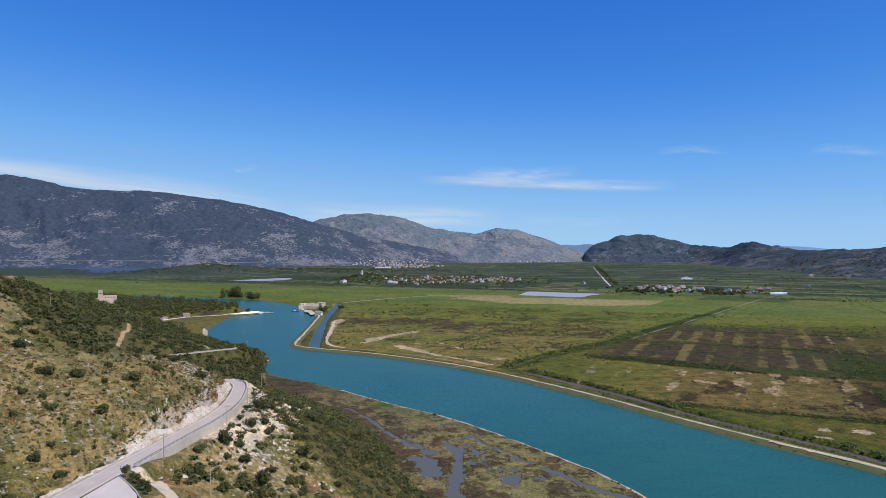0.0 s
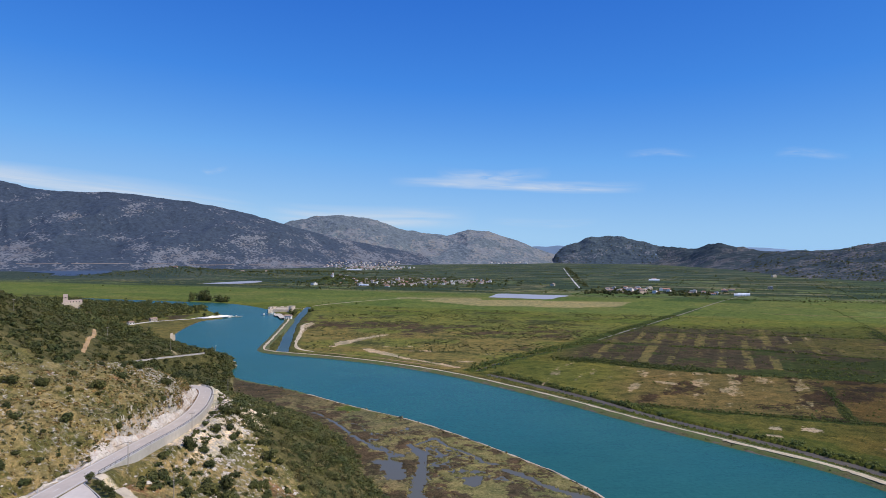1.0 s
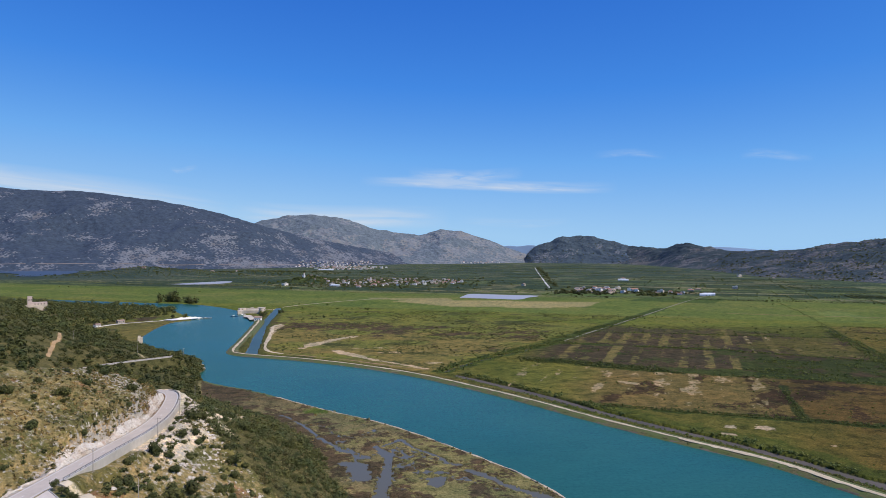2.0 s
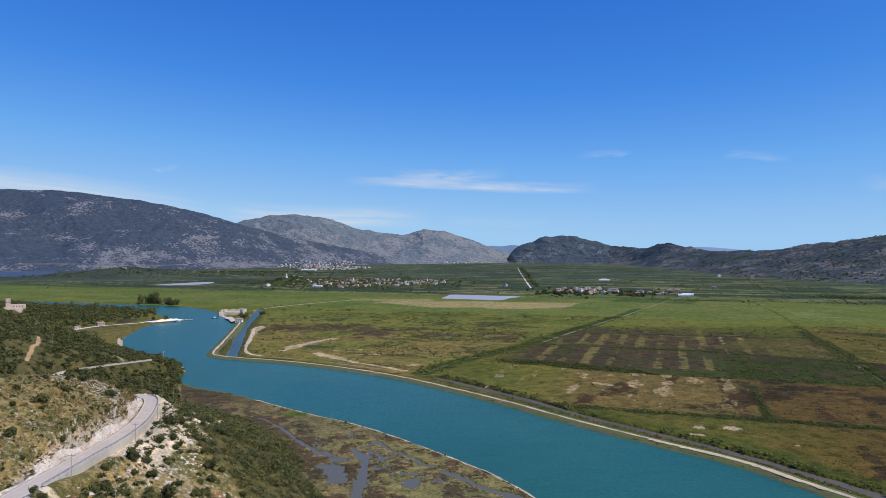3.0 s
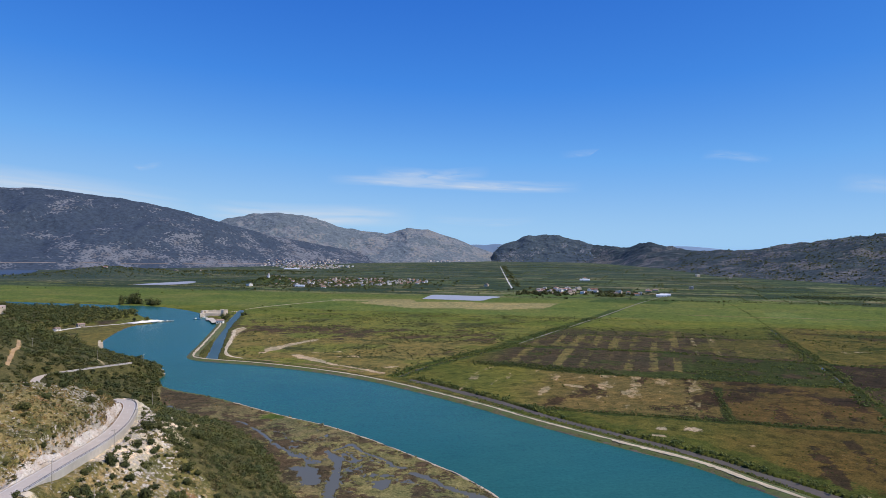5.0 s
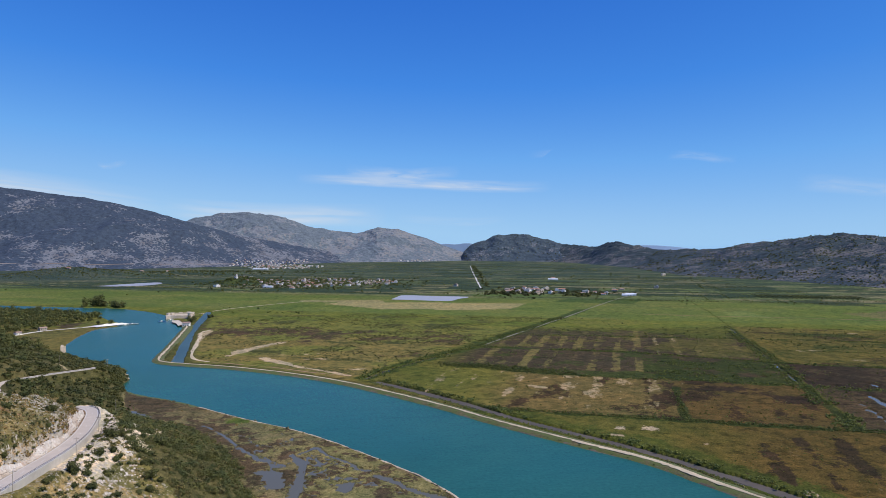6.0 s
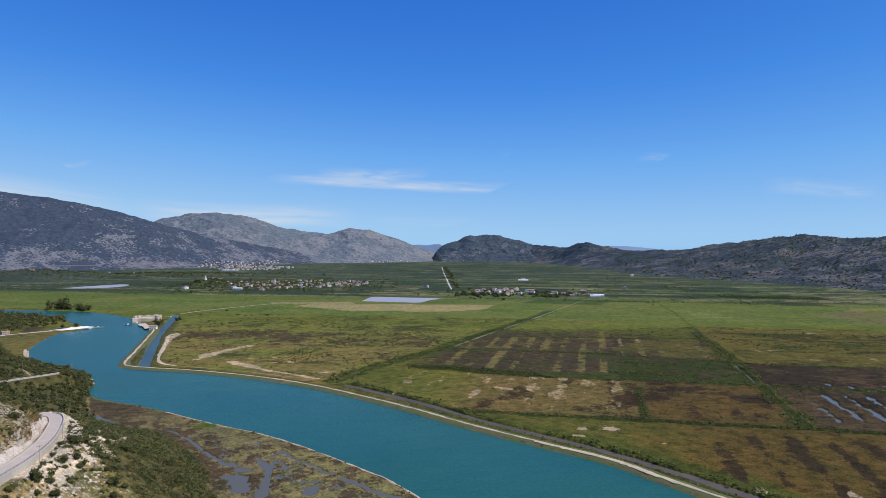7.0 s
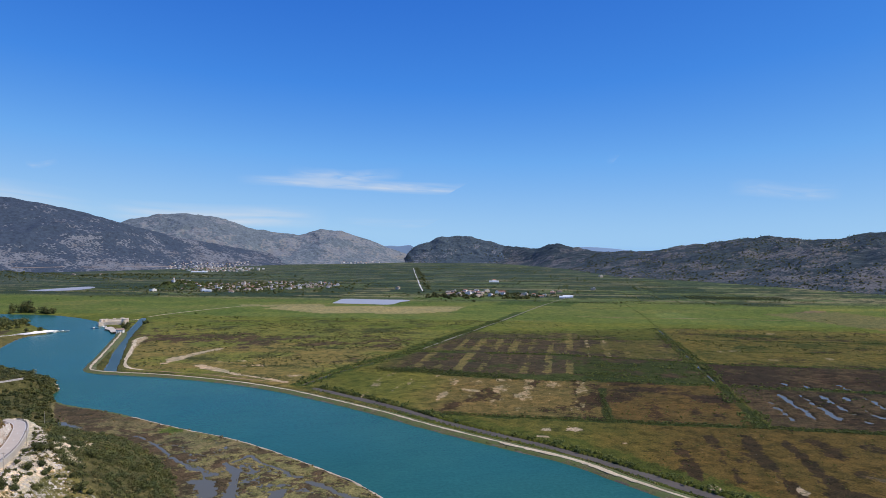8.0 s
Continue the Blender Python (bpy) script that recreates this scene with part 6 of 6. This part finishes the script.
def far_houses(name, spots, label, seed, grow):
    """Small houses too far off to tell their parts: walls and pitched or flat roofs in one mesh."""
    g = np.random.default_rng(seed)
    vs, fs, mats = [], [], []
    quads = np.array([(0, 1, 5, 4), (1, 2, 6, 5), (2, 3, 7, 6), (3, 0, 4, 7), (8, 9, 13, 12), (10, 11, 12, 13), (9, 10, 13, 13), (11, 8, 12, 12)])
    for x, y, z in spots:
        w, d, h = np.array((11.0, 8.5, 5.4)) * grow * g.uniform(0.7, 1.3, 3)
        a = radians(g.choice((-24, 66, 10, -40)) + g.uniform(-8, 8))
        top = h + (0.24 * d if g.random() < 0.65 else 0.05)
        c = [(sx * w / 2, sy * d / 2, zz) for zz in (-2.0, h) for sx, sy in ((-1, -1), (1, -1), (1, 1), (-1, 1))]
        c += [(sx * (w / 2 + 0.4), sy * (d / 2 + 0.4), h) for sx, sy in ((-1, -1), (1, -1), (1, 1), (-1, 1))]
        c += [(-w / 2 * 0.75, 0, top), (w / 2 * 0.75, 0, top)]
        c = np.array(c)
        fs.append(quads + 14 * len(vs))
        vs.append(np.column_stack([c[:, 0] * math.cos(a) - c[:, 1] * math.sin(a) + x, c[:, 0] * math.sin(a) + c[:, 1] * math.cos(a) + y, c[:, 2] + z]))
        mats += [int(g.choice(3, p=(0.5, 0.3, 0.2)))] * 4 + [3 + int(g.integers(0, 3))] * 4
    bm = bmesh.new()
    corner = [bm.verts.new(q) for q in np.vstack(vs)]
    for q, k in zip(np.vstack(fs), mats):
        face = bm.faces.new([corner[j] for j in dict.fromkeys(q.tolist())])
        face.material_index = k
    ob = part(name, bm, WALLS[0])
    for mat in WALLS[1:] + TILES:
        ob.data.materials.append(mat)
    return tagged(ob, label, "houses", "", "stuff")


mid = spread(165, 0, 1950, 225, 200, -10, 12, 51)
village(mid, "houses of the village on the plain", 52, True, 0.62)
east_v = np.vstack([spread(34, 490, 1500, 80, 95, -20, 14, 53), spread(5, 600, 1400, 40, 35, -20, 18, 54), spread(3, 690, 1490, 25, 25, 0, 18, 55)])
village(east_v, "houses of the eastern village", 56, True, 0.85)
slope_v = on_slope(mountain_west, 2600, 0.12, 0.36, 0.64, 0.88, 57)
slope_v = slope_v[(slope_v[:, 0] > -450) & (slope_v[:, 0] < 60) & (slope_v[:, 2] > 2) & (slope_v[:, 2] < 52)]
slope_v = slope_v[spaced(slope_v[:, 0], slope_v[:, 1], np.ones(len(slope_v)), 9)][:70]
slope_v = np.vstack([slope_v, spread(130, -195, 3420, 200, 330, 8, 15, 71)])
far_houses("far_houses", slope_v, "small pale houses of the village at the mountain's foot", 58, 0.7)
far_v = on_slope(mountain_centre, 900, 0.13, 0.22, 0.74, 0.86, 59)
far_v = far_v[spaced(far_v[:, 0], far_v[:, 1], np.ones(len(far_v)), 10)][:16]
far_houses("far_houses", far_v, "tiny pale houses of a far village", 60, 0.9)
village(np.array([(x, y, ground_z(x, y)[0]) for x, y in ((720, 2050), (350, 1720), (-250, 1790), (-130, 1760), (-60, 1700), (1180, 2230), (1225, 2100), (-830, 2480), (820, 1560), (-700, 2900), (-560, 2700))]),
        "scattered farmhouses", 61)
for cx, cy, rx, ry, n, sd in ((-10, 1940, 230, 230, 900, 62), (480, 1480, 110, 100, 150, 63), (590, 1400, 60, 35, 60, 64)):
    gg = np.random.default_rng(sd)
    x, y = cx + rx * gg.normal(size=n) * 0.6, cy + ry * gg.normal(size=n) * 0.6
    dots("village_trees", x, y, gg.uniform(1.4, 4.2, n), 22, OAK, sd, "green trees and gardens between village houses")
x, y = 425 + 30 * g.normal(size=46), 1430 + 25 * g.normal(size=46)
dots("grove", x, y, g.uniform(3, 5.5, 46), 26, OAK, 65, "dark grove at the village's edge")
x, y = 545 + 14 * g.normal(size=30), 1350 + 12 * g.normal(size=30)
dots("grove", x, y, g.uniform(3, 5.5, 30), 30, OAK, 66, "dark grove beside a red-roofed house")
p = slope_v[np.random.default_rng(67).integers(0, len(slope_v), 150)] + np.random.default_rng(68).normal(size=(150, 3)) * (30, 16, 0)
dots("village_trees", p[:, 0], p[:, 1], np.random.default_rng(69).uniform(2, 5, 150), 12, HEDGE, 70, "trees between the houses at the mountain's foot", p[:, 2] - 1)


def church(x, y, z):
    root = tagged(new("chapel"), "small white chapel with a bell tower on a knoll", "chapel")
    part("nave", box((7, 12, 6), (0, 0, -1)), WALLS[0], root)
    bm = bmesh.new()
    v = [bm.verts.new(q) for q in ((-3.8, -6.3, 5), (3.8, -6.3, 5), (3.8, 6.3, 5), (-3.8, 6.3, 5), (0, -6.3, 7.4), (0, 6.3, 7.4))]
    for q in ((0, 1, 4), (1, 2, 5, 4), (2, 3, 5), (3, 0, 4, 5), (3, 2, 1, 0)):
        bm.faces.new([v[k] for k in q])
    part("roof", bm, TILES[0], root)
    tower = part("bell_tower", box((3, 3, 12), (0, -7, -1), None, 0, 0.95), WALLS[0], root)
    part("cap", box((3.3, 3.3, 2.0), (0, -7, 11), None, 0, 0.05), TILES[0], tower)
    root.matrix_basis = pose(x, y, z, 0, 0, 20)


church(-222, 1950, ground_z(-222, 1950)[0])
church(-40, 2010, ground_z(-40, 2010)[0])


def shed(x, y, w, d, h, turn, mat, label, name="shed"):
    root = tagged(new(name), label, "shed", "white sheds on the plain")
    bm = bmesh.new()
    n = 8
    rows = []
    for sx in (-1, 1):
        ring = [(-d / 2, 0)] + [(-d / 2 * math.cos(math.pi * k / n), h * 0.45 + h * 0.55 * math.sin(math.pi * k / n)) for k in range(n + 1)] + [(d / 2, 0)]
        rows.append([bm.verts.new((sx * w / 2, a, b)) for a, b in ring])
    for k in range(len(rows[0]) - 1):
        bm.faces.new((rows[0][k], rows[0][k + 1], rows[1][k + 1], rows[1][k]))
    bm.faces.new(rows[0][::-1])
    bm.faces.new(rows[1])
    part("cover", bm, mat, root)
    part("door", box((0.1, d * 0.3, h * 0.6), (w / 2 + 0.05, 0, 0)), STEEL, root)
    root.matrix_basis = pose(x, y, ground_z(x, y)[0], 0, 0, turn)


FILM = plain_stuff("white_sheeting", (0.72, 0.74, 0.76), 0.4, 0.3, 0.08, 0.01)
for x, y, w, d in ((-255, 3060, 70, 14), (700, 1990, 30, 9), (640, 1330, 22, 8), (655, 1345, 22, 8), (-120, 1745, 24, 7)):
    shed(x, y, w, d, 5, -24, FILM, "long low shed under white sheeting")


def pond(ring, mat, label, z=None):
    p = curve(list(ring) + [ring[0]], 8)[:-1]
    p[:, :2] += 2.2 * np.column_stack([vnoise(p[:, 0], p[:, 1], 9, 5) - 0.5, vnoise(p[:, 0], p[:, 1], 9, 6) - 0.5])
    h = float(ground_z(p[:, 0], p[:, 1]).max()) + 0.05 if z is None else z
    bm = bmesh.new()
    top = bm.faces.new([bm.verts.new((x, y, h)) for x, y in p[:, :2]])
    if top.normal.z < 0:
        top.normal_flip()
    tagged(part("pond", bm, mat), label, "water", "", "structure")


pond([(146, 1318), (162, 1372), (184, 1424), (245, 1392), (308, 1358), (278, 1308), (250, 1262), (200, 1288)], MILKY, "pale shallow flooded field among green plots")
pond([(-560, 1880), (-520, 1960), (-455, 2040), (-425, 1990), (-440, 1900), (-500, 1860)], MILKY, "pale flooded field far out on the plain")
pond([(-1600, 2900), (-1520, 3000), (-1300, 3020), (-1180, 2760), (-1150, 2480), (-1230, 2430), (-1330, 2650), (-1480, 2800)], plain_stuff("lake_water", (0.05, 0.08, 0.13), 0.3, 0.01, 0.2, 0.0), "blue lake at the mountain's foot", 2.2)


# ---- the old fort and landing at the canal's mouth ----
def fort():
    root = tagged(new("fort"), "ruined pale stone fort with a round tower at the water", "fort")
    h = ground_z(-185, 1020)[0]
    ring = [(-212, 1066), (-178, 1072), (-170, 1018), (-204, 1020)]
    for k in range(4):
        (ax, ay), (bx, by) = ring[k], ring[(k + 1) % 4]
        size = math.hypot(bx - ax, by - ay)
        w = part("wall", box((size, 1.6, 4.6), (0, 0, -1.0)), MASONRY, root)
        w.matrix_basis = pose((ax + bx) / 2, (ay + by) / 2, h, 0, 0, math.degrees(math.atan2(by - ay, bx - ax)))
        for j in range(int(size // 11)):
            part("broken_top", box((6.5 - 1.5 * (j % 2), 1.5, 0.5 + 0.4 * ((j * 7 + k) % 3)), (-size / 2 + 5 + 11 * j, 0, 3.6), None, 0, 0.8), MASONRY, w)
    for bx, by, turn in ((-204, 1022, 20), (-210, 1062, -15)):
        b = part("bastion", box((9, 8, 5.0), (0, 0, -1.0), None, 0, 0.94), MASONRY, root)
        b.matrix_basis = pose(bx, by, h, 0, 0, turn)
    tw = part("tower", rod((-171, 1010, h - 1), (-171, 1010, h + 8.8), 5.0, 4.5, 20), MASONRY, root)
    part("tower_rim", rod((-171, 1010, h + 8.8), (-171, 1010, h + 9.5), 4.8, 4.8, 20), MASONRY, tw)
    hall = part("hall", box((20, 7, 4.4), (0, 0, -1.0)), WALLS[1], root)
    hall.matrix_basis = pose(-190, 1042, h, 0, 0, 8)
    return root


fort()


def lone_house(x, y, w, d, h, turn, roof, wm, rm, label):
    ob = house("house", label, w, d, h, roof, WALLS[wm], TILES[rm])
    ob.matrix_basis = pose(x, y, ground_z(x, y)[0], 0, 0, turn)


lone_house(-160, 918, 8.5, 6.5, 4.2, -8, "gable", 0, 1, "small white pump house beside the canal")
lone_house(-181, 962, 13, 6, 2.8, 62, "gable", 1, 1, "long low stone store at the landing")
lone_house(-341, 861, 7, 5, 3.0, 60, "gable", 0, 1, "small white kiosk beside the shore road")
lone_house(-330, 905, 9, 5, 3.0, 50, "gable", 2, 1, "low brown-roofed hut beside the shore road")
QUAY = plain_stuff("quay_stone", (0.52, 0.46, 0.37), 0.9, 0.6, 0.2, 0.03)
pond([(-170, 918), (-177, 940), (-188, 966), (-192, 984), (-184, 986), (-173, 958), (-165, 930)], QUAY, "pale stone quay at the canal's mouth", 1.75)
big = [tree_thing("broadleaf_tree", "tall dark broadleaf tree beside the landing", "tree", "tall trees at the landing", 4.2, 2.2, OAK, 80 + k, 420, 1.4, 0.17) for k in range(2)]
plant(big, [(-167, 972, 1.7, 1.0), (-161, 960, 1.7, 0.9), (-163, 986, 1.7, 0.85), (-146, 1012, 1.2, 0.75), (-143, 1024, 1.2, 0.7)], 81)
lag = [tree_thing("broadleaf_tree", "tall dark tree on the lagoon's far shore", "tree", "tall trees on the lagoon's far shore", 6.0, 2.5, OAK, 90 + k, 420, 1.4, 0.17) for k in range(2)]
plant(lag, [(-388, 1248, 1, 1.25), (-377, 1251, 1, 1.5), (-366, 1250, 1, 1.6), (-358, 1243, 1, 1.2), (-336, 1228, 1, 1.15), (-328, 1223, 1, 1.0), (-320, 1218, 1, 0.9)], 91)


def boat(x, y, turn, size, label, hull_mat):
    root = tagged(new("boat"), label, "boat")
    bm = bmesh.new()
    st = [(-1.0, 0.75, 0.55), (-0.4, 1.0, 0.5), (0.3, 0.95, 0.55), (0.8, 0.5, 0.7), (1.0, 0.05, 0.85)]
    rows = [[bm.verts.new((a * 3 * size, s * b * size * t, h * size * q - 0.25)) for s, t, q in ((-1, 1, 1), (-1, 0.6, 0), (1, 0.6, 0), (1, 1, 1))] for a, b, h in st]
    for a, b in zip(rows, rows[1:]):
        for k in range(3):
            bm.faces.new((a[k], b[k], b[k + 1], a[k + 1]))
        bm.faces.new((a[3], b[3], b[0], a[0]))
    bm.faces.new(rows[0])
    part("hull", bm, hull_mat, root)
    part("cabin", box((1.6 * size, 1.3 * size, 0.9 * size), (-0.5 * size, 0, 0.2 * size), None, 0, 0.85), WALLS[0], root)
    root.matrix_basis = pose(x, y, 0, 0, 0, turn)


BLUE = plain_stuff("blue_boat_paint", (0.05, 0.12, 0.3), 0.5, 2.0, 0.2, 0.0)
boat(-205, 985, 15, 1.7, "small blue and white boat moored off the landing", BLUE)
boat(-197, 1003, 30, 1.4, "small white boat at the landing", WALLS[0])
boat(-238, 962, -20, 1.3, "white boat tied at the gravel spit", WALLS[0])

# ---- the gravel spit, the tower house and the ruin ----
tip = plain_stuff("white_gravel_heap", (0.74, 0.71, 0.66), 0.9, 0.5, 0.1, 0.05)
pond([(-284, 930), (-272, 948), (-254, 966), (-243, 958), (-246, 944), (-258, 932), (-270, 922)], tip, "bright white gravel landing on the spit", 1.5)
gn = 34
ga, gb = np.meshgrid(np.linspace(-1, 1, gn), np.linspace(-1, 1, gn), indexing="ij")
gx, gy = -258 + 15 * ga + 5 * gb, 943 + 12 * gb + 13 * ga
gz = 0.9 + 3.0 * np.clip(1 - (ga ** 2 + gb ** 2), 0, 1) ** 0.7 * (0.35 + 1.1 * fbm(gx, gy, 6, 4, 301)) - 1.2 * ((ga ** 2 + gb ** 2) > 1)
tagged(new("gravel_heap", mesh_of("gravel_heap", np.column_stack([gx.ravel(), gy.ravel(), gz.ravel()]), grid_faces(gn, gn), tip)), "lumpy heaps of bright white gravel on the spit", "gravel heap", "", "structure")
jet = tagged(new("jetty"), "short pale concrete jetty off the spit", "jetty")
part("deck", box((16, 3, 0.4), (0, 0, 0.7)), CONCRETE, jet)
for k in (-6, -2, 2, 6):
    part("pile", rod((k, 0, -3), (k, 0, 0.7), 0.3, 0.3, 8), CONCRETE, jet)
jet.matrix_basis = pose(-237, 957, 0, 0, 0, 10)
spit_tree = [tree_thing("broadleaf_tree", "dark round tree on the gravel spit", "tree", "trees on the spit", 3.6, 2.0, OAK, 96, 320, 1.0, 0.18)]
plant(spit_tree, [(-266, 966, 1.2, 1.0), (-280, 955, 1.2, 0.9), (-340, 880, 1.5, 0.7)], 97)


PINK = plain_stuff("pink_plaster", (0.60, 0.47, 0.41), 0.88, 0.6, 0.15, 0.02)


def tower_house(x, y, z, turn):
    root = tagged(new("tower_house"), "pale pink stone tower house on the wooded hilltop", "castle")
    part("tower", box((6.5, 6.5, 16), (-7, 0, -2)), PINK, root)
    for k in range(3):
        part("window", box((1.0, 0.2, 1.5), (-9 + 2 * k, -3.28, 9)), GLASS, root, "small dark window")
    part("parapet", box((7.0, 7.0, 0.7), (-7, 0, 14)), PINK, root)
    part("wing", box((22, 9, 8), (6, 2, -2)), PINK, root)
    part("terrace_wall", box((30, 1.0, 9), (2, -7, -6)), MASONRY, root)
    for k in range(4):
        part("window", box((1.2, 0.2, 1.6), (0 + 4.2 * k, -2.55, 2.6)), GLASS, root, "small dark window")
    root.matrix_basis = pose(x, y, z, 0, 0, turn)


tower_house(-447, 932, 20.0, 26)
bpy.data.objects["tower_house"].matrix_basis = bpy.data.objects["tower_house"].matrix_basis @ Matrix.Diagonal((0.82, 0.82, 0.9, 1))
plant(spit_tree, [(-436, 938, ground_z(-436, 938)[0], 1.9)], 98)
ruin = tagged(new("ruin"), "broken pale stone tower stump on the shore", "ruin")
part("wall", box((5, 4.5, 6.5), (0, 0, -1), None, 0, 0.92), MASONRY, ruin)
part("broken_top", box((3, 4.0, 1.8), (-0.8, 0, 5.5), None, 0, 0.7), MASONRY, ruin)
ruin.matrix_basis = pose(-237, 704, ground_z(-237, 704)[0] + 0.6, 0, 0, 20)


# the pale road cut along the mountain's foot, seen in stretches
CUT = plain_stuff("pale_cutting", (0.30, 0.25, 0.235), 0.95, 0.012, 0.55, 0.02)
foot_road = mountain_west[26, 60:330].copy()
foot_road[:, 2] = np.convolve(np.pad(foot_road[:, 2], 6, mode="edge"), np.ones(13) / 13, "valid") + 2.0
for a0, a1, w in ((8, 30, 1.6), (34, 62, 1.8), (60, 78, 4.5), (84, 108, 1.6), (112, 138, 3.6), (144, 158, 2.0), (164, 186, 5.0), (196, 214, 3.0), (222, 262, 2.2)):
    ribbon("farm_road", foot_road[a0:a1], 0.55 * w, 0.55 * w, 0.0, CUT, "pale road cut along the mountain's foot", "road", drape=False, thick=3.0, ragged=0.9 * w)

# ---- clouds ----
def cloud(x0, x1, z0, z1, seed, thick, label, y=4800.0, rise=0.0, stretch=5.0):
    """A thin bank of high cloud, far off."""
    def build(nt, bsdf):
        nt.nodes.remove(bsdf)
        out = nt.nodes["Material Output"]
        sheet_at = nt.nodes.new("ShaderNodeAttribute")
        sheet_at.attribute_name = "sheet"
        co = sheet_at.outputs["Vector"]
        mp = node(nt, "ShaderNodeMapping", Scale=(stretch, 1.0, 1.6), Location=(seed * 3.7, 0, seed * 1.3))
        nt.links.new(co, mp.inputs["Vector"])
        nz = node(nt, "ShaderNodeTexNoise", Scale=1.6, Detail=6.0, Roughness=0.55, Distortion=0.6)
        nt.links.new(mp.outputs[0], nz.inputs["Vector"])
        sep = nt.nodes.new("ShaderNodeSeparateXYZ")
        nt.links.new(co, sep.inputs[0])
        fx = ramp(nt, sep.outputs["X"], [(0.0, grey(0)), (0.3, grey(1)), (0.7, grey(0.9)), (1.0, grey(0))])
        fz = ramp(nt, sep.outputs["Z"], [(0.0, grey(0)), (0.3, grey(1)), (0.55, grey(0.8)), (1.0, grey(0))])
        nm = ramp(nt, nz.outputs["Fac"], [(0.28, grey(0)), (0.66, grey(1))])
        a = mixed(nt, mixed(nt, fx, fz, 1.0, "MULTIPLY"), nm, 1.0, "MULTIPLY")
        a = mixed(nt, a, grey(thick), 1.0, "MULTIPLY")
        em = node(nt, "ShaderNodeEmission", Color=(0.72, 0.80, 0.92, 1), Strength=1.0)
        tr = nt.nodes.new("ShaderNodeBsdfTransparent")
        mix = nt.nodes.new("ShaderNodeMixShader")
        nt.links.new(a, mix.inputs[0])
        nt.links.new(tr.outputs[0], mix.inputs[1])
        nt.links.new(em.outputs[0], mix.inputs[2])
        nt.links.new(mix.outputs[0], out.inputs["Surface"])
    n, k = 24, 8
    s, t = np.meshgrid(np.linspace(0, 1, n), np.linspace(0, 1, k), indexing="ij")
    x = x0 + (x1 - x0) * s
    z = z0 + (z1 - z0) * t + rise * (s - 0.5) + 14 * np.sin(5 * s + seed)
    yy = y + 40 * np.sin(3 * s + seed) - 30 * t
    me = mesh_of("cloud", np.column_stack([x.ravel(), yy.ravel(), z.ravel()]), grid_faces(n, k), material("cloud_%d" % seed, build))
    a = me.attributes.new("sheet", "FLOAT_VECTOR", "POINT")
    a.data.foreach_set("vector", np.column_stack([s.ravel(), 0 * s.ravel(), t.ravel()]).astype(np.float32).ravel())
    ob = new("cloud", me)
    return tagged(ob, label, "cloud", "", "structure")


cloud(-180, 1620, 495, 585, 1, 0.95, "long thin streak of white cloud", stretch=2.2, rise=-26)
cloud(150, 950, 560, 655, 2, 0.6, "thin feathery white cloud", stretch=2.4)
cloud(-1050, 450, 240, 405, 3, 1.0, "soft low bank of white cloud behind the mountains", y=4860, stretch=1.3, rise=-60)
cloud(-3500, -850, 420, 600, 4, 0.9, "soft bank of white cloud above the dark mountain", y=4400, rise=-370, stretch=1.3)
cloud(1430, 2000, 730, 790, 5, 0.22, "faint wisp of cloud", stretch=2.0)
cloud(2350, 2900, 690, 760, 6, 0.25, "faint wisp of cloud", y=4500, stretch=2.0)
cloud(3000, 3900, 430, 560, 7, 0.35, "faint streaks of cloud", y=4000, stretch=2.0)
cloud(500, 1300, 250, 320, 8, 0.25, "faint low cloud above the hills", y=4860, stretch=1.5)
cloud(-1440, -1240, 606, 646, 9, 0.3, "small faint wisp of cloud", stretch=1.5)
